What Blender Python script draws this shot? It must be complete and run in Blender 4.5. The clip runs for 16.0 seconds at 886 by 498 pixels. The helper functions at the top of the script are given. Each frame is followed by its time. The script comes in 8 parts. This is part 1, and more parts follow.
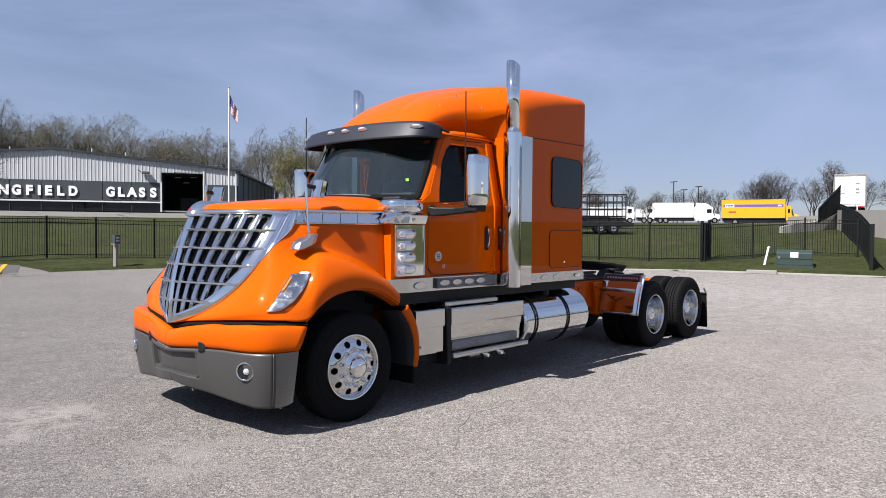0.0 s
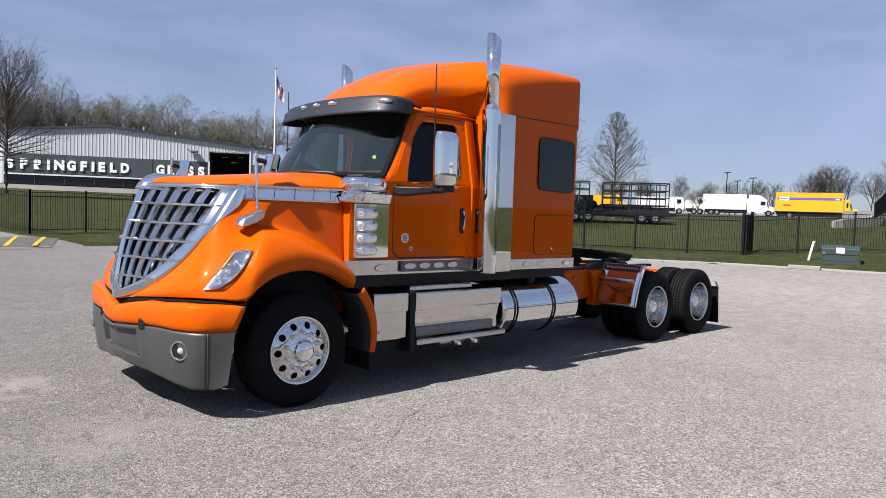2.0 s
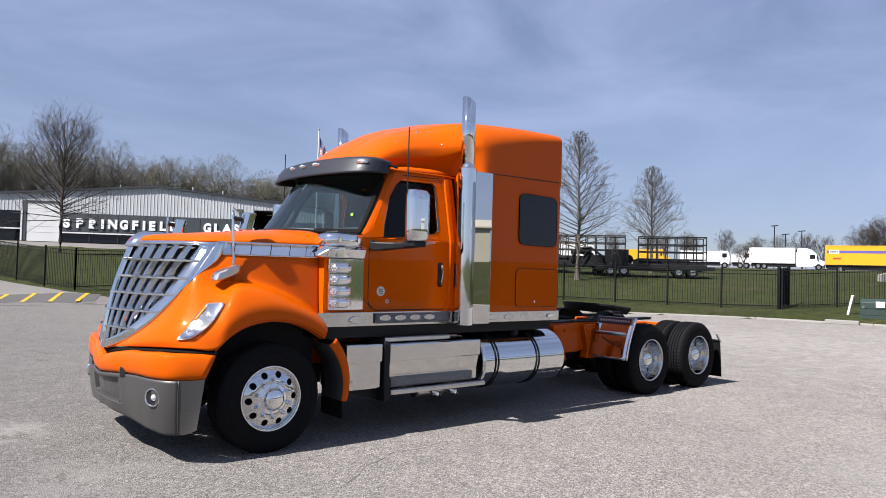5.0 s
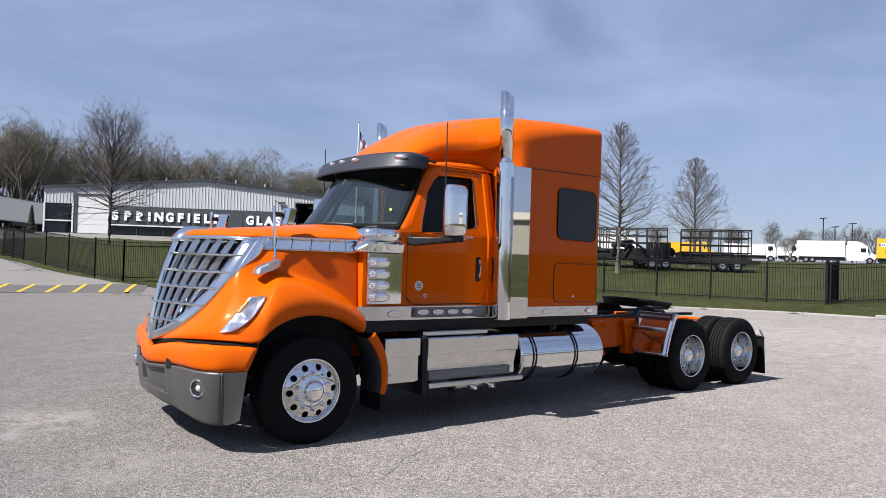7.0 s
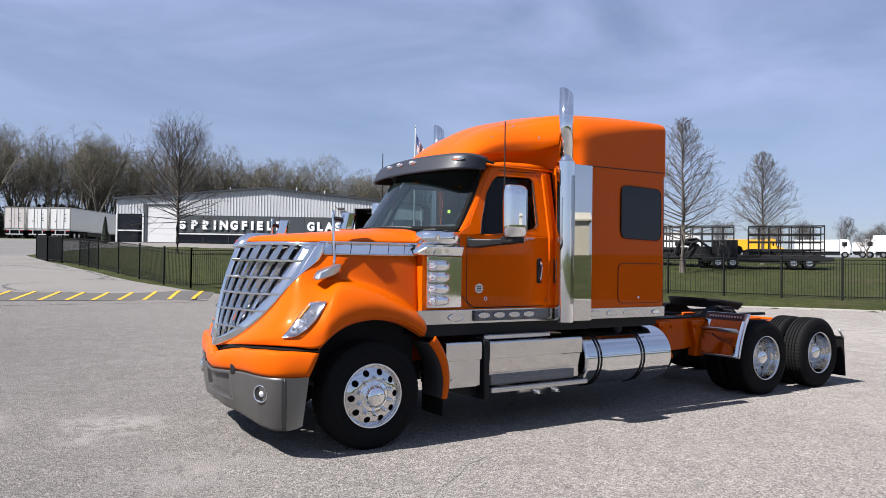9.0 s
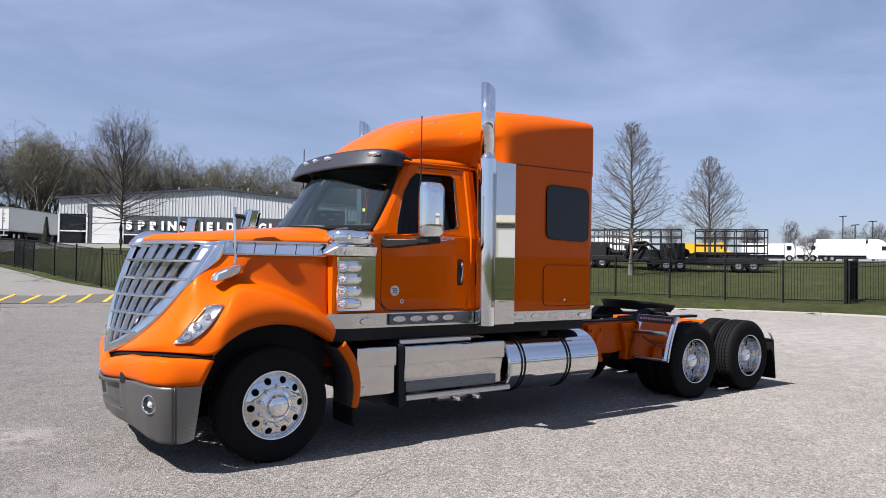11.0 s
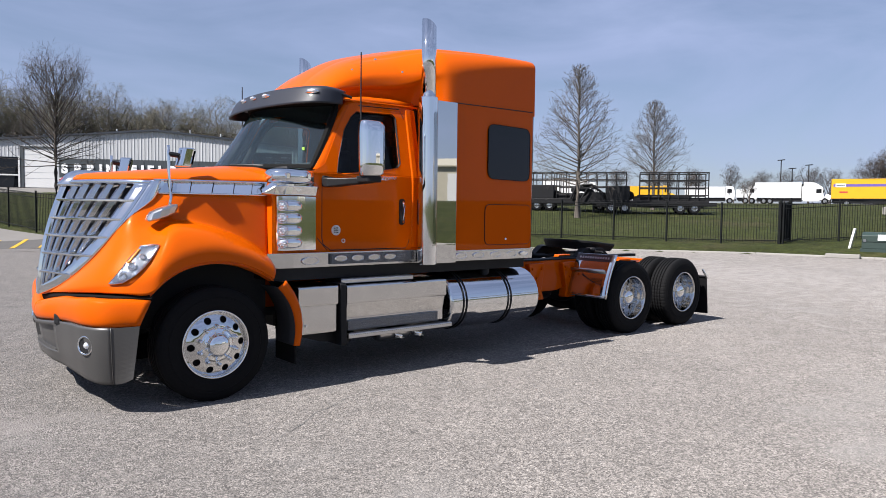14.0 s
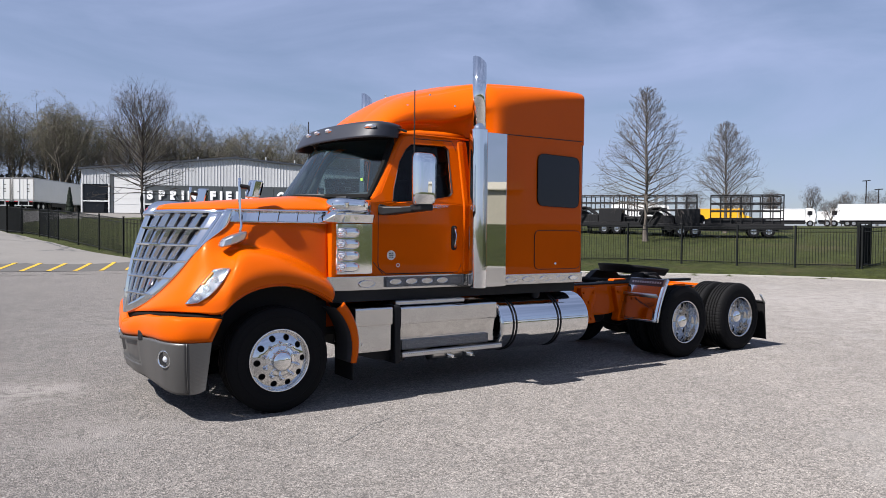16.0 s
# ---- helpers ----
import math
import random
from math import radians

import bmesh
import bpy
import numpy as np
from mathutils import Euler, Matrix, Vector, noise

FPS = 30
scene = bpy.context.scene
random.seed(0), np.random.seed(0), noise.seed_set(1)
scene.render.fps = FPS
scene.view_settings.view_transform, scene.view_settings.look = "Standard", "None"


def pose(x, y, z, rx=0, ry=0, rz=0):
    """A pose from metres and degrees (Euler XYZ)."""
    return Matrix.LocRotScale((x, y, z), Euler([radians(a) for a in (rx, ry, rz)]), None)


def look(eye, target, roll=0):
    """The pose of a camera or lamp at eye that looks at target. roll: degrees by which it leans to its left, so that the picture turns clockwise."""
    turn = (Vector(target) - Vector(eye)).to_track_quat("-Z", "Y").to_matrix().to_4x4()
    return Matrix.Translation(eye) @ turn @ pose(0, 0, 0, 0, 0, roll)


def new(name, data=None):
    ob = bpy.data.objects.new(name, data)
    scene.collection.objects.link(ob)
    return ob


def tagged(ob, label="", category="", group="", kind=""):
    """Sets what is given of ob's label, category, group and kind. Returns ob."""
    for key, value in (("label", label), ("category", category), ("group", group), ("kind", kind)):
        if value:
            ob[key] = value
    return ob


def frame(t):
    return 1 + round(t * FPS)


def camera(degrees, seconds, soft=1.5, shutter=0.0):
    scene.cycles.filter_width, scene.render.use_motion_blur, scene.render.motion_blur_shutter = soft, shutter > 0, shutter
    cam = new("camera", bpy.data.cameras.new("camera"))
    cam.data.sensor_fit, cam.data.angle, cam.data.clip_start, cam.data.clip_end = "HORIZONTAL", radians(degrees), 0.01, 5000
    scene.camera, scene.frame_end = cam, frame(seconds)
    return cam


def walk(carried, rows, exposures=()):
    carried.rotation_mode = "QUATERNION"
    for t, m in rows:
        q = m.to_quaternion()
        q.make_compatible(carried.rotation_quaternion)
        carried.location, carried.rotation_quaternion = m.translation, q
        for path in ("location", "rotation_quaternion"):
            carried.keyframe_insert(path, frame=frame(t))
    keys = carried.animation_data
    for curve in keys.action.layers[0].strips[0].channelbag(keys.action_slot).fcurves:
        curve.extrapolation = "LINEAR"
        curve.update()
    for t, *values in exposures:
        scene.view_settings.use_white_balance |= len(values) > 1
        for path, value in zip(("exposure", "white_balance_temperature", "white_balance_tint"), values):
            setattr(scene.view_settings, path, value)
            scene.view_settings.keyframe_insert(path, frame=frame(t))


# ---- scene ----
cam = camera(63.7, 16.0, 0.9)
PATH = [
    (0, (-4.293, -6.138, 1.776), (-2.815, -4.791, 1.724), 0.4),
    (0.5, (-4.167, -6.233, 1.765), (-2.713, -4.863, 1.68), 0.8),
    (1, (-3.939, -6.445, 1.74), (-2.527, -5.034, 1.618), 1.5),
    (1.5, (-3.714, -6.498, 1.712), (-2.313, -5.076, 1.583), 2.0),
    (2, (-3.446, -6.489, 1.747), (-2.063, -5.047, 1.652), 1.9),
    (2.5, (-3.18, -6.601, 1.737), (-1.867, -5.093, 1.692), 1.6),
    (3, (-3.008, -6.751, 1.75), (-1.777, -5.174, 1.755), 1.5),
    (3.5, (-3.092, -6.908, 1.74), (-1.875, -5.321, 1.787), 1.6),
    (4, (-3.151, -7.069, 1.749), (-1.897, -5.512, 1.81), 1.7),
    (4.5, (-3.091, -7.181, 1.748), (-1.804, -5.651, 1.806), 1.6),
    (7, (-3.1, -7.242, 1.778), (-1.899, -5.643, 1.81), 1.8),
    (7.5, (-3.213, -7.164, 1.778), (-2.101, -5.503, 1.816), 1.9),
    (8, (-3.247, -7.134, 1.782), (-2.189, -5.437, 1.824), 2.0),
    (8.5, (-3.213, -7.13, 1.777), (-2.166, -5.426, 1.816), 1.6),
    (9, (-3.041, -7.139, 1.775), (-1.975, -5.447, 1.811), 0.8),
    (9.5, (-2.812, -7.183, 1.777), (-1.709, -5.515, 1.813), 0.4),
    (10, (-2.699, -7.164, 1.77), (-1.548, -5.528, 1.807), 0.6),
    (12.5, (-2.203, -7.011, 1.763), (-1.034, -5.389, 1.809), 1.0),
    (13, (-2.167, -7.03, 1.753), (-0.982, -5.419, 1.744), 1.0),
    (13.5, (-2.244, -7.089, 1.74), (-1.011, -5.515, 1.671), 0.7),
    (14, (-2.444, -7.174, 1.718), (-1.169, -5.637, 1.608), 0.7),
    (14.5, (-2.582, -7.289, 1.747), (-1.311, -5.748, 1.639), 1.2),
    (15, (-2.557, -7.469, 1.757), (-1.352, -5.875, 1.679), 1.7),
    (15.5, (-2.513, -7.601, 1.748), (-1.369, -5.963, 1.687), 1.5),
    (16, (-2.53, -7.616, 1.752), (-1.408, -5.96, 1.705), 0.6),
]
LEVELS = [(0, 1.06), (2, 1.08), (4.5, 1.14), (7, 1.16), (9, 1.23), (12.5, 1.20), (15, 1.12), (16, 1.12)]
walk(cam, [(t, look(eye, target, roll)) for t, eye, target, roll in PATH], [(t, stops, 6250, 12) for t, stops in LEVELS])

# ---- daylight: thin high cloud, sun almost straight ahead of the lorry ----
SUN_ELEV = radians(50.0)
SUN_WAY = Vector((-math.cos(SUN_ELEV), 0.022, math.sin(SUN_ELEV))).normalized()
world = bpy.data.worlds.new("sky")
scene.world = world
world.use_nodes = True
wn, wl = world.node_tree.nodes, world.node_tree.links
wn.clear()
w_out = wn.new("ShaderNodeOutputWorld")
w_bg = wn.new("ShaderNodeBackground")
w_sky = wn.new("ShaderNodeTexSky")
w_sky.sky_type = "NISHITA"
w_sky.sun_disc = False
w_sky.sun_elevation = SUN_ELEV
w_sky.sun_rotation = radians(-90.0)
w_sky.altitude = 300
w_sky.air_density = 1.0
w_sky.dust_density = 0.7
w_sky.ozone_density = 2.0
w_tc = wn.new("ShaderNodeTexCoord")
w_map = wn.new("ShaderNodeMapping")
w_map.inputs["Rotation"].default_value = (0.0, 0.0, radians(35))
w_map.inputs["Scale"].default_value = (1.0, 2.2, 5.0)
w_noise = wn.new("ShaderNodeTexNoise")
w_noise.inputs["Scale"].default_value = 1.5
w_noise.inputs["Detail"].default_value = 7
w_noise.inputs["Roughness"].default_value = 0.55
w_noise.inputs["Distortion"].default_value = 0.6
w_ramp = wn.new("ShaderNodeMapRange")
w_ramp.inputs["From Min"].default_value = 0.38
w_ramp.inputs["From Max"].default_value = 0.78
w_ramp.inputs["To Min"].default_value = 0.34
w_ramp.inputs["To Max"].default_value = 1.0
w_mix = wn.new("ShaderNodeMix")
w_mix.data_type = "RGBA"
w_mix.inputs["B"].default_value = (5.3, 6.25, 9.2, 1)
wl.new(w_tc.outputs["Generated"], w_map.inputs["Vector"])
wl.new(w_map.outputs["Vector"], w_noise.inputs["Vector"])
wl.new(w_noise.outputs["Fac"], w_ramp.inputs["Value"])
wl.new(w_ramp.outputs["Result"], w_mix.inputs["Factor"])
wl.new(w_sky.outputs["Color"], w_mix.inputs["A"])
wl.new(w_mix.outputs["Result"], w_bg.inputs["Color"])
w_bg.inputs["Strength"].default_value = 0.0385
wl.new(w_bg.outputs["Background"], w_out.inputs["Surface"])

sun = new("sun", bpy.data.lights.new("sun", "SUN"))
sun.data.energy = 5.0
sun.data.angle = radians(0.55)
sun.data.color = (1.0, 0.95, 0.88)
sun.matrix_world = look(SUN_WAY * 60, (0, 0, 0))


# ---- materials ----
def surface(name, base, rough=0.5, metal=0.0, coat=0.0, vary=((3.0, 0.08), (40.0, 0.08)), bump=None, spec=0.5, per_object=0.0, per_island=0.0, rough_vary=0.0, stretch=(1, 1, 1)):
    """A Principled material whose colour varies at two scales (per metre), with fine relief."""
    m = bpy.data.materials.new(name)
    m.use_nodes = True
    nt = m.node_tree
    n, l = nt.nodes, nt.links
    p = n["Principled BSDF"]
    p.inputs["Roughness"].default_value = rough
    p.inputs["Metallic"].default_value = metal
    p.inputs["Coat Weight"].default_value = coat
    p.inputs["Coat Roughness"].default_value = 0.02
    p.inputs["Specular IOR Level"].default_value = spec
    geo = n.new("ShaderNodeNewGeometry")
    mp = n.new("ShaderNodeMapping")
    mp.inputs["Scale"].default_value = stretch
    l.new(geo.outputs["Position"], mp.inputs["Vector"])
    fac = None

    def add(a, b):
        if a is None:
            return b
        s = n.new("ShaderNodeMath")
        s.operation = "ADD"
        l.new(a, s.inputs[0])
        l.new(b, s.inputs[1])
        return s.outputs[0]

    def scaled(sock, amount):
        s = n.new("ShaderNodeMath")
        s.operation = "MULTIPLY_ADD"
        l.new(sock, s.inputs[0])
        s.inputs[1].default_value = 2 * amount
        s.inputs[2].default_value = -amount
        return s.outputs[0]

    for scale, amount in vary:
        t = n.new("ShaderNodeTexNoise")
        t.inputs["Scale"].default_value = scale
        t.inputs["Detail"].default_value = 5
        t.inputs["Roughness"].default_value = 0.6
        l.new(mp.outputs["Vector"], t.inputs["Vector"])
        fac = add(fac, scaled(t.outputs["Fac"], amount * 2))
    if per_object:
        oi = n.new("ShaderNodeObjectInfo")
        fac = add(fac, scaled(oi.outputs["Random"], per_object))
    if per_island:
        fac = add(fac, scaled(geo.outputs["Random Per Island"], per_island))
    one = n.new("ShaderNodeMath")
    one.operation = "ADD"
    one.inputs[1].default_value = 1.0
    if fac is not None:
        l.new(fac, one.inputs[0])
    else:
        one.inputs[0].default_value = 0.0
    mul = n.new("ShaderNodeVectorMath")
    mul.operation = "SCALE"
    mul.inputs[0].default_value = base
    l.new(one.outputs[0], mul.inputs["Scale"])
    l.new(mul.outputs["Vector"], p.inputs["Base Color"])
    if rough_vary:
        t = n.new("ShaderNodeTexNoise")
        t.inputs["Scale"].default_value = 6
        t.inputs["Detail"].default_value = 6
        l.new(mp.outputs["Vector"], t.inputs["Vector"])
        r = n.new("ShaderNodeMapRange")
        r.inputs["To Min"].default_value = max(0.0, rough - rough_vary)
        r.inputs["To Max"].default_value = rough + rough_vary
        l.new(t.outputs["Fac"], r.inputs["Value"])
        l.new(r.outputs["Result"], p.inputs["Roughness"])
    if bump:
        scale, strength, dist = bump
        t = n.new("ShaderNodeTexNoise")
        t.inputs["Scale"].default_value = scale
        t.inputs["Detail"].default_value = 4
        l.new(mp.outputs["Vector"], t.inputs["Vector"])
        b = n.new("ShaderNodeBump")
        b.inputs["Strength"].default_value = strength
        b.inputs["Distance"].default_value = dist
        l.new(t.outputs["Fac"], b.inputs["Height"])
        l.new(b.outputs["Normal"], p.inputs["Normal"])
    return m


def principled(m):
    return m.node_tree.nodes["Principled BSDF"]


def ground_mix(m, other, scale, lo, hi, seed=0.0, detail=6):
    """Blend a second base colour into a material in patches that noise gives."""
    nt = m.node_tree
    n, l = nt.nodes, nt.links
    p = principled(m)
    src = p.inputs["Base Color"].links[0].from_socket
    geo = n.new("ShaderNodeNewGeometry")
    off = n.new("ShaderNodeVectorMath")
    off.operation = "ADD"
    off.inputs[1].default_value = (seed, seed * 0.7, 0)
    l.new(geo.outputs["Position"], off.inputs[0])
    t = n.new("ShaderNodeTexNoise")
    t.inputs["Scale"].default_value = scale
    t.inputs["Detail"].default_value = detail
    t.inputs["Roughness"].default_value = 0.65
    l.new(off.outputs["Vector"], t.inputs["Vector"])
    r = n.new("ShaderNodeMapRange")
    r.inputs["From Min"].default_value = lo
    r.inputs["From Max"].default_value = hi
    l.new(t.outputs["Fac"], r.inputs["Value"])
    mx = n.new("ShaderNodeMix")
    mx.data_type = "RGBA"
    l.new(r.outputs["Result"], mx.inputs["Factor"])
    l.new(src, mx.inputs["A"])
    mx.inputs["B"].default_value = (*other, 1)
    l.new(mx.outputs["Result"], p.inputs["Base Color"])
    return m


def cracks(m, cell, width, colour, wobble=0.6):
    """Dark crack lines of a worn pavement: the borders of large bent cells, broken up by noise."""
    nt = m.node_tree
    n, l = nt.nodes, nt.links
    p = principled(m)
    src = p.inputs["Base Color"].links[0].from_socket
    geo = n.new("ShaderNodeNewGeometry")
    nz = n.new("ShaderNodeTexNoise")
    nz.inputs["Scale"].default_value = 1.3
    nz.inputs["Detail"].default_value = 6
    l.new(geo.outputs["Position"], nz.inputs["Vector"])
    sc = n.new("ShaderNodeVectorMath")
    sc.operation = "SCALE"
    sc.inputs["Scale"].default_value = wobble
    l.new(nz.outputs["Color"], sc.inputs[0])
    ad = n.new("ShaderNodeVectorMath")
    ad.operation = "ADD"
    l.new(geo.outputs["Position"], ad.inputs[0])
    l.new(sc.outputs["Vector"], ad.inputs[1])
    v = n.new("ShaderNodeTexVoronoi")
    v.feature = "DISTANCE_TO_EDGE"
    v.inputs["Scale"].default_value = 1 / cell
    l.new(ad.outputs["Vector"], v.inputs["Vector"])
    r = n.new("ShaderNodeMapRange")
    r.inputs["From Min"].default_value = width / cell
    r.inputs["From Max"].default_value = width / cell * 0.3
    l.new(v.outputs["Distance"], r.inputs["Value"])
    gate = n.new("ShaderNodeTexNoise")
    gate.inputs["Scale"].default_value = 0.22
    l.new(geo.outputs["Position"], gate.inputs["Vector"])
    gr = n.new("ShaderNodeMapRange")
    gr.inputs["From Min"].default_value = 0.47
    gr.inputs["From Max"].default_value = 0.58
    l.new(gate.outputs["Fac"], gr.inputs["Value"])
    mu = n.new("ShaderNodeMath")
    mu.operation = "MULTIPLY"
    l.new(r.outputs["Result"], mu.inputs[0])
    l.new(gr.outputs["Result"], mu.inputs[1])
    mx = n.new("ShaderNodeMix")
    mx.data_type = "RGBA"
    l.new(mu.outputs[0], mx.inputs["Factor"])
    l.new(src, mx.inputs["A"])
    mx.inputs["B"].default_value = (*colour, 1)
    l.new(mx.outputs["Result"], p.inputs["Base Color"])
    return m


def speckle(m, scale, amount):
    """Stones in the surface: each small cell a little lighter or darker."""
    nt = m.node_tree
    n, l = nt.nodes, nt.links
    p = principled(m)
    src = p.inputs["Base Color"].links[0].from_socket
    geo = n.new("ShaderNodeNewGeometry")
    v = n.new("ShaderNodeTexVoronoi")
    v.inputs["Scale"].default_value = scale
    l.new(geo.outputs["Position"], v.inputs["Vector"])
    sep = n.new("ShaderNodeSeparateColor")
    l.new(v.outputs["Color"], sep.inputs["Color"])
    r = n.new("ShaderNodeMapRange")
    r.inputs["To Min"].default_value = 1 - amount
    r.inputs["To Max"].default_value = 1 + amount
    l.new(sep.outputs["Red"], r.inputs["Value"])
    s = n.new("ShaderNodeVectorMath")
    s.operation = "SCALE"
    l.new(src, s.inputs[0])
    l.new(r.outputs["Result"], s.inputs["Scale"])
    l.new(s.outputs["Vector"], p.inputs["Base Color"])
    return m


def stain_or_light(m, centre, radius, colour, most=0.75):
    """A mineral bloom, or a broad patch of painted light or shade, ragged at its edge."""
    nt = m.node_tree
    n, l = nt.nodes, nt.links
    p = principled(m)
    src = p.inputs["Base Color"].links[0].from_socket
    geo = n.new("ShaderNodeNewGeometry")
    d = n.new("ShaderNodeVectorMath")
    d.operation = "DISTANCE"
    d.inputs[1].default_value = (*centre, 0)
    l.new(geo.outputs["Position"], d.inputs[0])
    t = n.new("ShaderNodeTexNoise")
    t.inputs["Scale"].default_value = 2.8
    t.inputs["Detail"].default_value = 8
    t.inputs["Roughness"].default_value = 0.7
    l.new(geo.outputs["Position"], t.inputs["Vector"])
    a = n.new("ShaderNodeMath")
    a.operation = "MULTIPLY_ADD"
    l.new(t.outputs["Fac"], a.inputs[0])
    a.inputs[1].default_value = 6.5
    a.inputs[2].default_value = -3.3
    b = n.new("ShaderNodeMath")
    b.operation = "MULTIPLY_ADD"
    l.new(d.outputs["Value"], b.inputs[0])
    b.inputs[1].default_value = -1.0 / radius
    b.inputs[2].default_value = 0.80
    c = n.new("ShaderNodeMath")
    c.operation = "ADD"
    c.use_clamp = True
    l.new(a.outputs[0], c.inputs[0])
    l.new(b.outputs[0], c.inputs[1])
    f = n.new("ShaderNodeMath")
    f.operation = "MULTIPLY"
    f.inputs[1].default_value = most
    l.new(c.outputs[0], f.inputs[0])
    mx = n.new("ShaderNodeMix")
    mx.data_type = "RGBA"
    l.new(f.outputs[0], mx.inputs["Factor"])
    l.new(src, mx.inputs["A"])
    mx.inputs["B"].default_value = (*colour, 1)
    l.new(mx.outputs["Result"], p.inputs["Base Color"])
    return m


ORANGE = surface("orange_paint", (0.50, 0.078, 0.0001), 0.30, coat=0.30, vary=((1.5, 0.03),), spec=0.03)
principled(ORANGE).inputs["Specular Tint"].default_value = (1.0, 0.40, 0.06, 1)
CHROME = surface("chrome", (0.80, 0.81, 0.815), 0.05, 1.0, vary=((5.0, 0.03),), rough_vary=0.03)
FINCHROME = surface("fin_chrome", (0.56, 0.56, 0.58), 0.10, 1.0, vary=((4.0, 0.10),))
DARKCHROME = surface("smoked_chrome", (0.50, 0.505, 0.51), 0.08, 1.0, vary=((5.0, 0.05),))
# strong colour blotches paint the bright and dark glints of the facets
FACET = surface("faceted_reflector", (0.70, 0.71, 0.73), 0.07, 0.92, vary=((42.0, 0.9), (110.0, 0.5)), bump=(34.0, 1.0, 0.02))
STEEL = surface("polished_aluminium", (0.60, 0.60, 0.60), 0.09, 1.0, vary=((5.0, 0.05), (60, 0.04)), rough_vary=0.04)
WHEEL = surface("polished_wheel", (0.64, 0.645, 0.655), 0.035, 1.0, vary=((6.0, 0.06), (50, 0.04)))
BRUSHED = surface("brushed_aluminium", (0.55, 0.55, 0.55), 0.3, 1.0, vary=((5.0, 0.06), (80, 0.08)), rough_vary=0.08)
TREAD = surface("tread_plate", (0.13, 0.135, 0.145), 0.30, 1.0, vary=((55.0, 0.45), (140.0, 0.3)), bump=(75.0, 1.0, 0.010))
GREY = surface("grey_bumper_paint", (0.066, 0.064, 0.062), 0.42, 0.35, coat=0.25, vary=((2.0, 0.06), (300.0, 0.10)))
VISOR = surface("visor_slate_paint", (0.015, 0.017, 0.0245), 0.50, coat=0.10, vary=((2.0, 0.06), (200.0, 0.06)), spec=0.30)
BLACK = surface("black_plastic", (0.012, 0.012, 0.013), 0.45, vary=((8.0, 0.15), (90, 0.15)), bump=(220.0, 0.15, 0.001), spec=0.25)
FRAME = surface("black_chassis_paint", (0.012, 0.012, 0.013), 0.5, vary=((6.0, 0.2), (60, 0.2)), spec=0.18)
RUBBER = surface("tyre_rubber", (0.0055, 0.0055, 0.006), 0.8, vary=((4.0, 0.15), (70, 0.2)), bump=(150.0, 0.1, 0.001), spec=0.14)
DARK = surface("dark_interior", (0.02, 0.02, 0.022), 0.8)
TRIM = surface("grey_cab_trim", (0.06, 0.062, 0.065), 0.8)
SEAT = surface("grey_seat_cloth", (0.07, 0.07, 0.075), 0.85, vary=((12, 0.2), (150, 0.2)))
LENS = surface("clear_lens", (0.85, 0.87, 0.90), 0.06, 0.65, vary=((20.0, 0.1),))
AMBER = surface("amber_lens", (0.75, 0.22, 0.02), 0.15, coat=0.6)
REDLENS = surface("red_lens", (0.35, 0.01, 0.01), 0.15, coat=0.6)
WHITE = surface("white_paint", (0.60, 0.60, 0.59), 0.4, vary=((0.7, 0.04), (12.0, 0.04)))
WHITE_LETTER = surface("white_sign_letters", (0.8, 0.8, 0.8), 0.5)
YELLOW = surface("yellow_truck_paint", (0.56, 0.30, 0.004), 0.4, coat=0.3, vary=((1.0, 0.04),))
PURPLE = surface("purple_stripe_paint", (0.10, 0.07, 0.28), 0.5)
# rubber round the windscreen; also the painted shade of gaps and slots
SEAL_OR_GAP = surface("black_seal_or_gap", (0.005, 0.005, 0.005), 0.8, spec=0.1)
FENCE = surface("black_powder_coat", (0.010, 0.011, 0.011), 0.5, vary=((3.0, 0.2),), spec=0.12)
SIDING = surface("pale_metal_siding", (0.42, 0.43, 0.44), 0.45, 0.0, vary=((0.25, 0.05), (3.0, 0.04)))
SLATE = surface("slate_fascia_paint", (0.042, 0.05, 0.056), 0.55, vary=((0.3, 0.1), (4.0, 0.06)))
ROOFTRIM = surface("dark_roof_trim", (0.025, 0.03, 0.04), 0.5)
CONCRETE = surface("concrete", (0.24, 0.228, 0.208), 0.85, vary=((0.35, 0.08), (25.0, 0.10)), bump=(60.0, 0.3, 0.004))
BARK = surface("grey_bark", (0.085, 0.072, 0.060), 0.9, vary=((2.0, 0.15), (30, 0.2)))
DARKBARK = surface("dark_reddish_bark", (0.050, 0.040, 0.033), 0.9, vary=((2.0, 0.15), (30, 0.2)))
TWIG = surface("far_twigs", (0.10, 0.086, 0.066), 0.9, vary=((0.08, 0.25), (1.0, 0.2)))
BUD = surface("spring_buds", (0.088, 0.090, 0.044), 0.8, vary=((0.2, 0.3), (2.0, 0.2)))
PAINT_YELLOW = surface("yellow_road_paint", (0.42, 0.26, 0.01), 0.7, vary=((1.0, 0.1), (25.0, 0.2)))
GREENBOX = surface("green_cabinet_paint", (0.022, 0.038, 0.032), 0.5, vary=((2.0, 0.1),))
LOT = surface("worn_asphalt_lot", (0.172, 0.157, 0.144), 0.88, vary=((0.22, 0.13), (2.2, 0.10)), bump=(70.0, 1.0, 0.025))
speckle(LOT, 80.0, 0.60)
speckle(LOT, 30.0, 0.20)
ground_mix(LOT, (0.07, 0.066, 0.062), 80.0, 0.53, 0.66, 3.0, 3)
ground_mix(LOT, (0.20, 0.19, 0.18), 0.33, 0.56, 0.80, 5.0)
principled(LOT).inputs["Diffuse Roughness"].default_value = 1.0
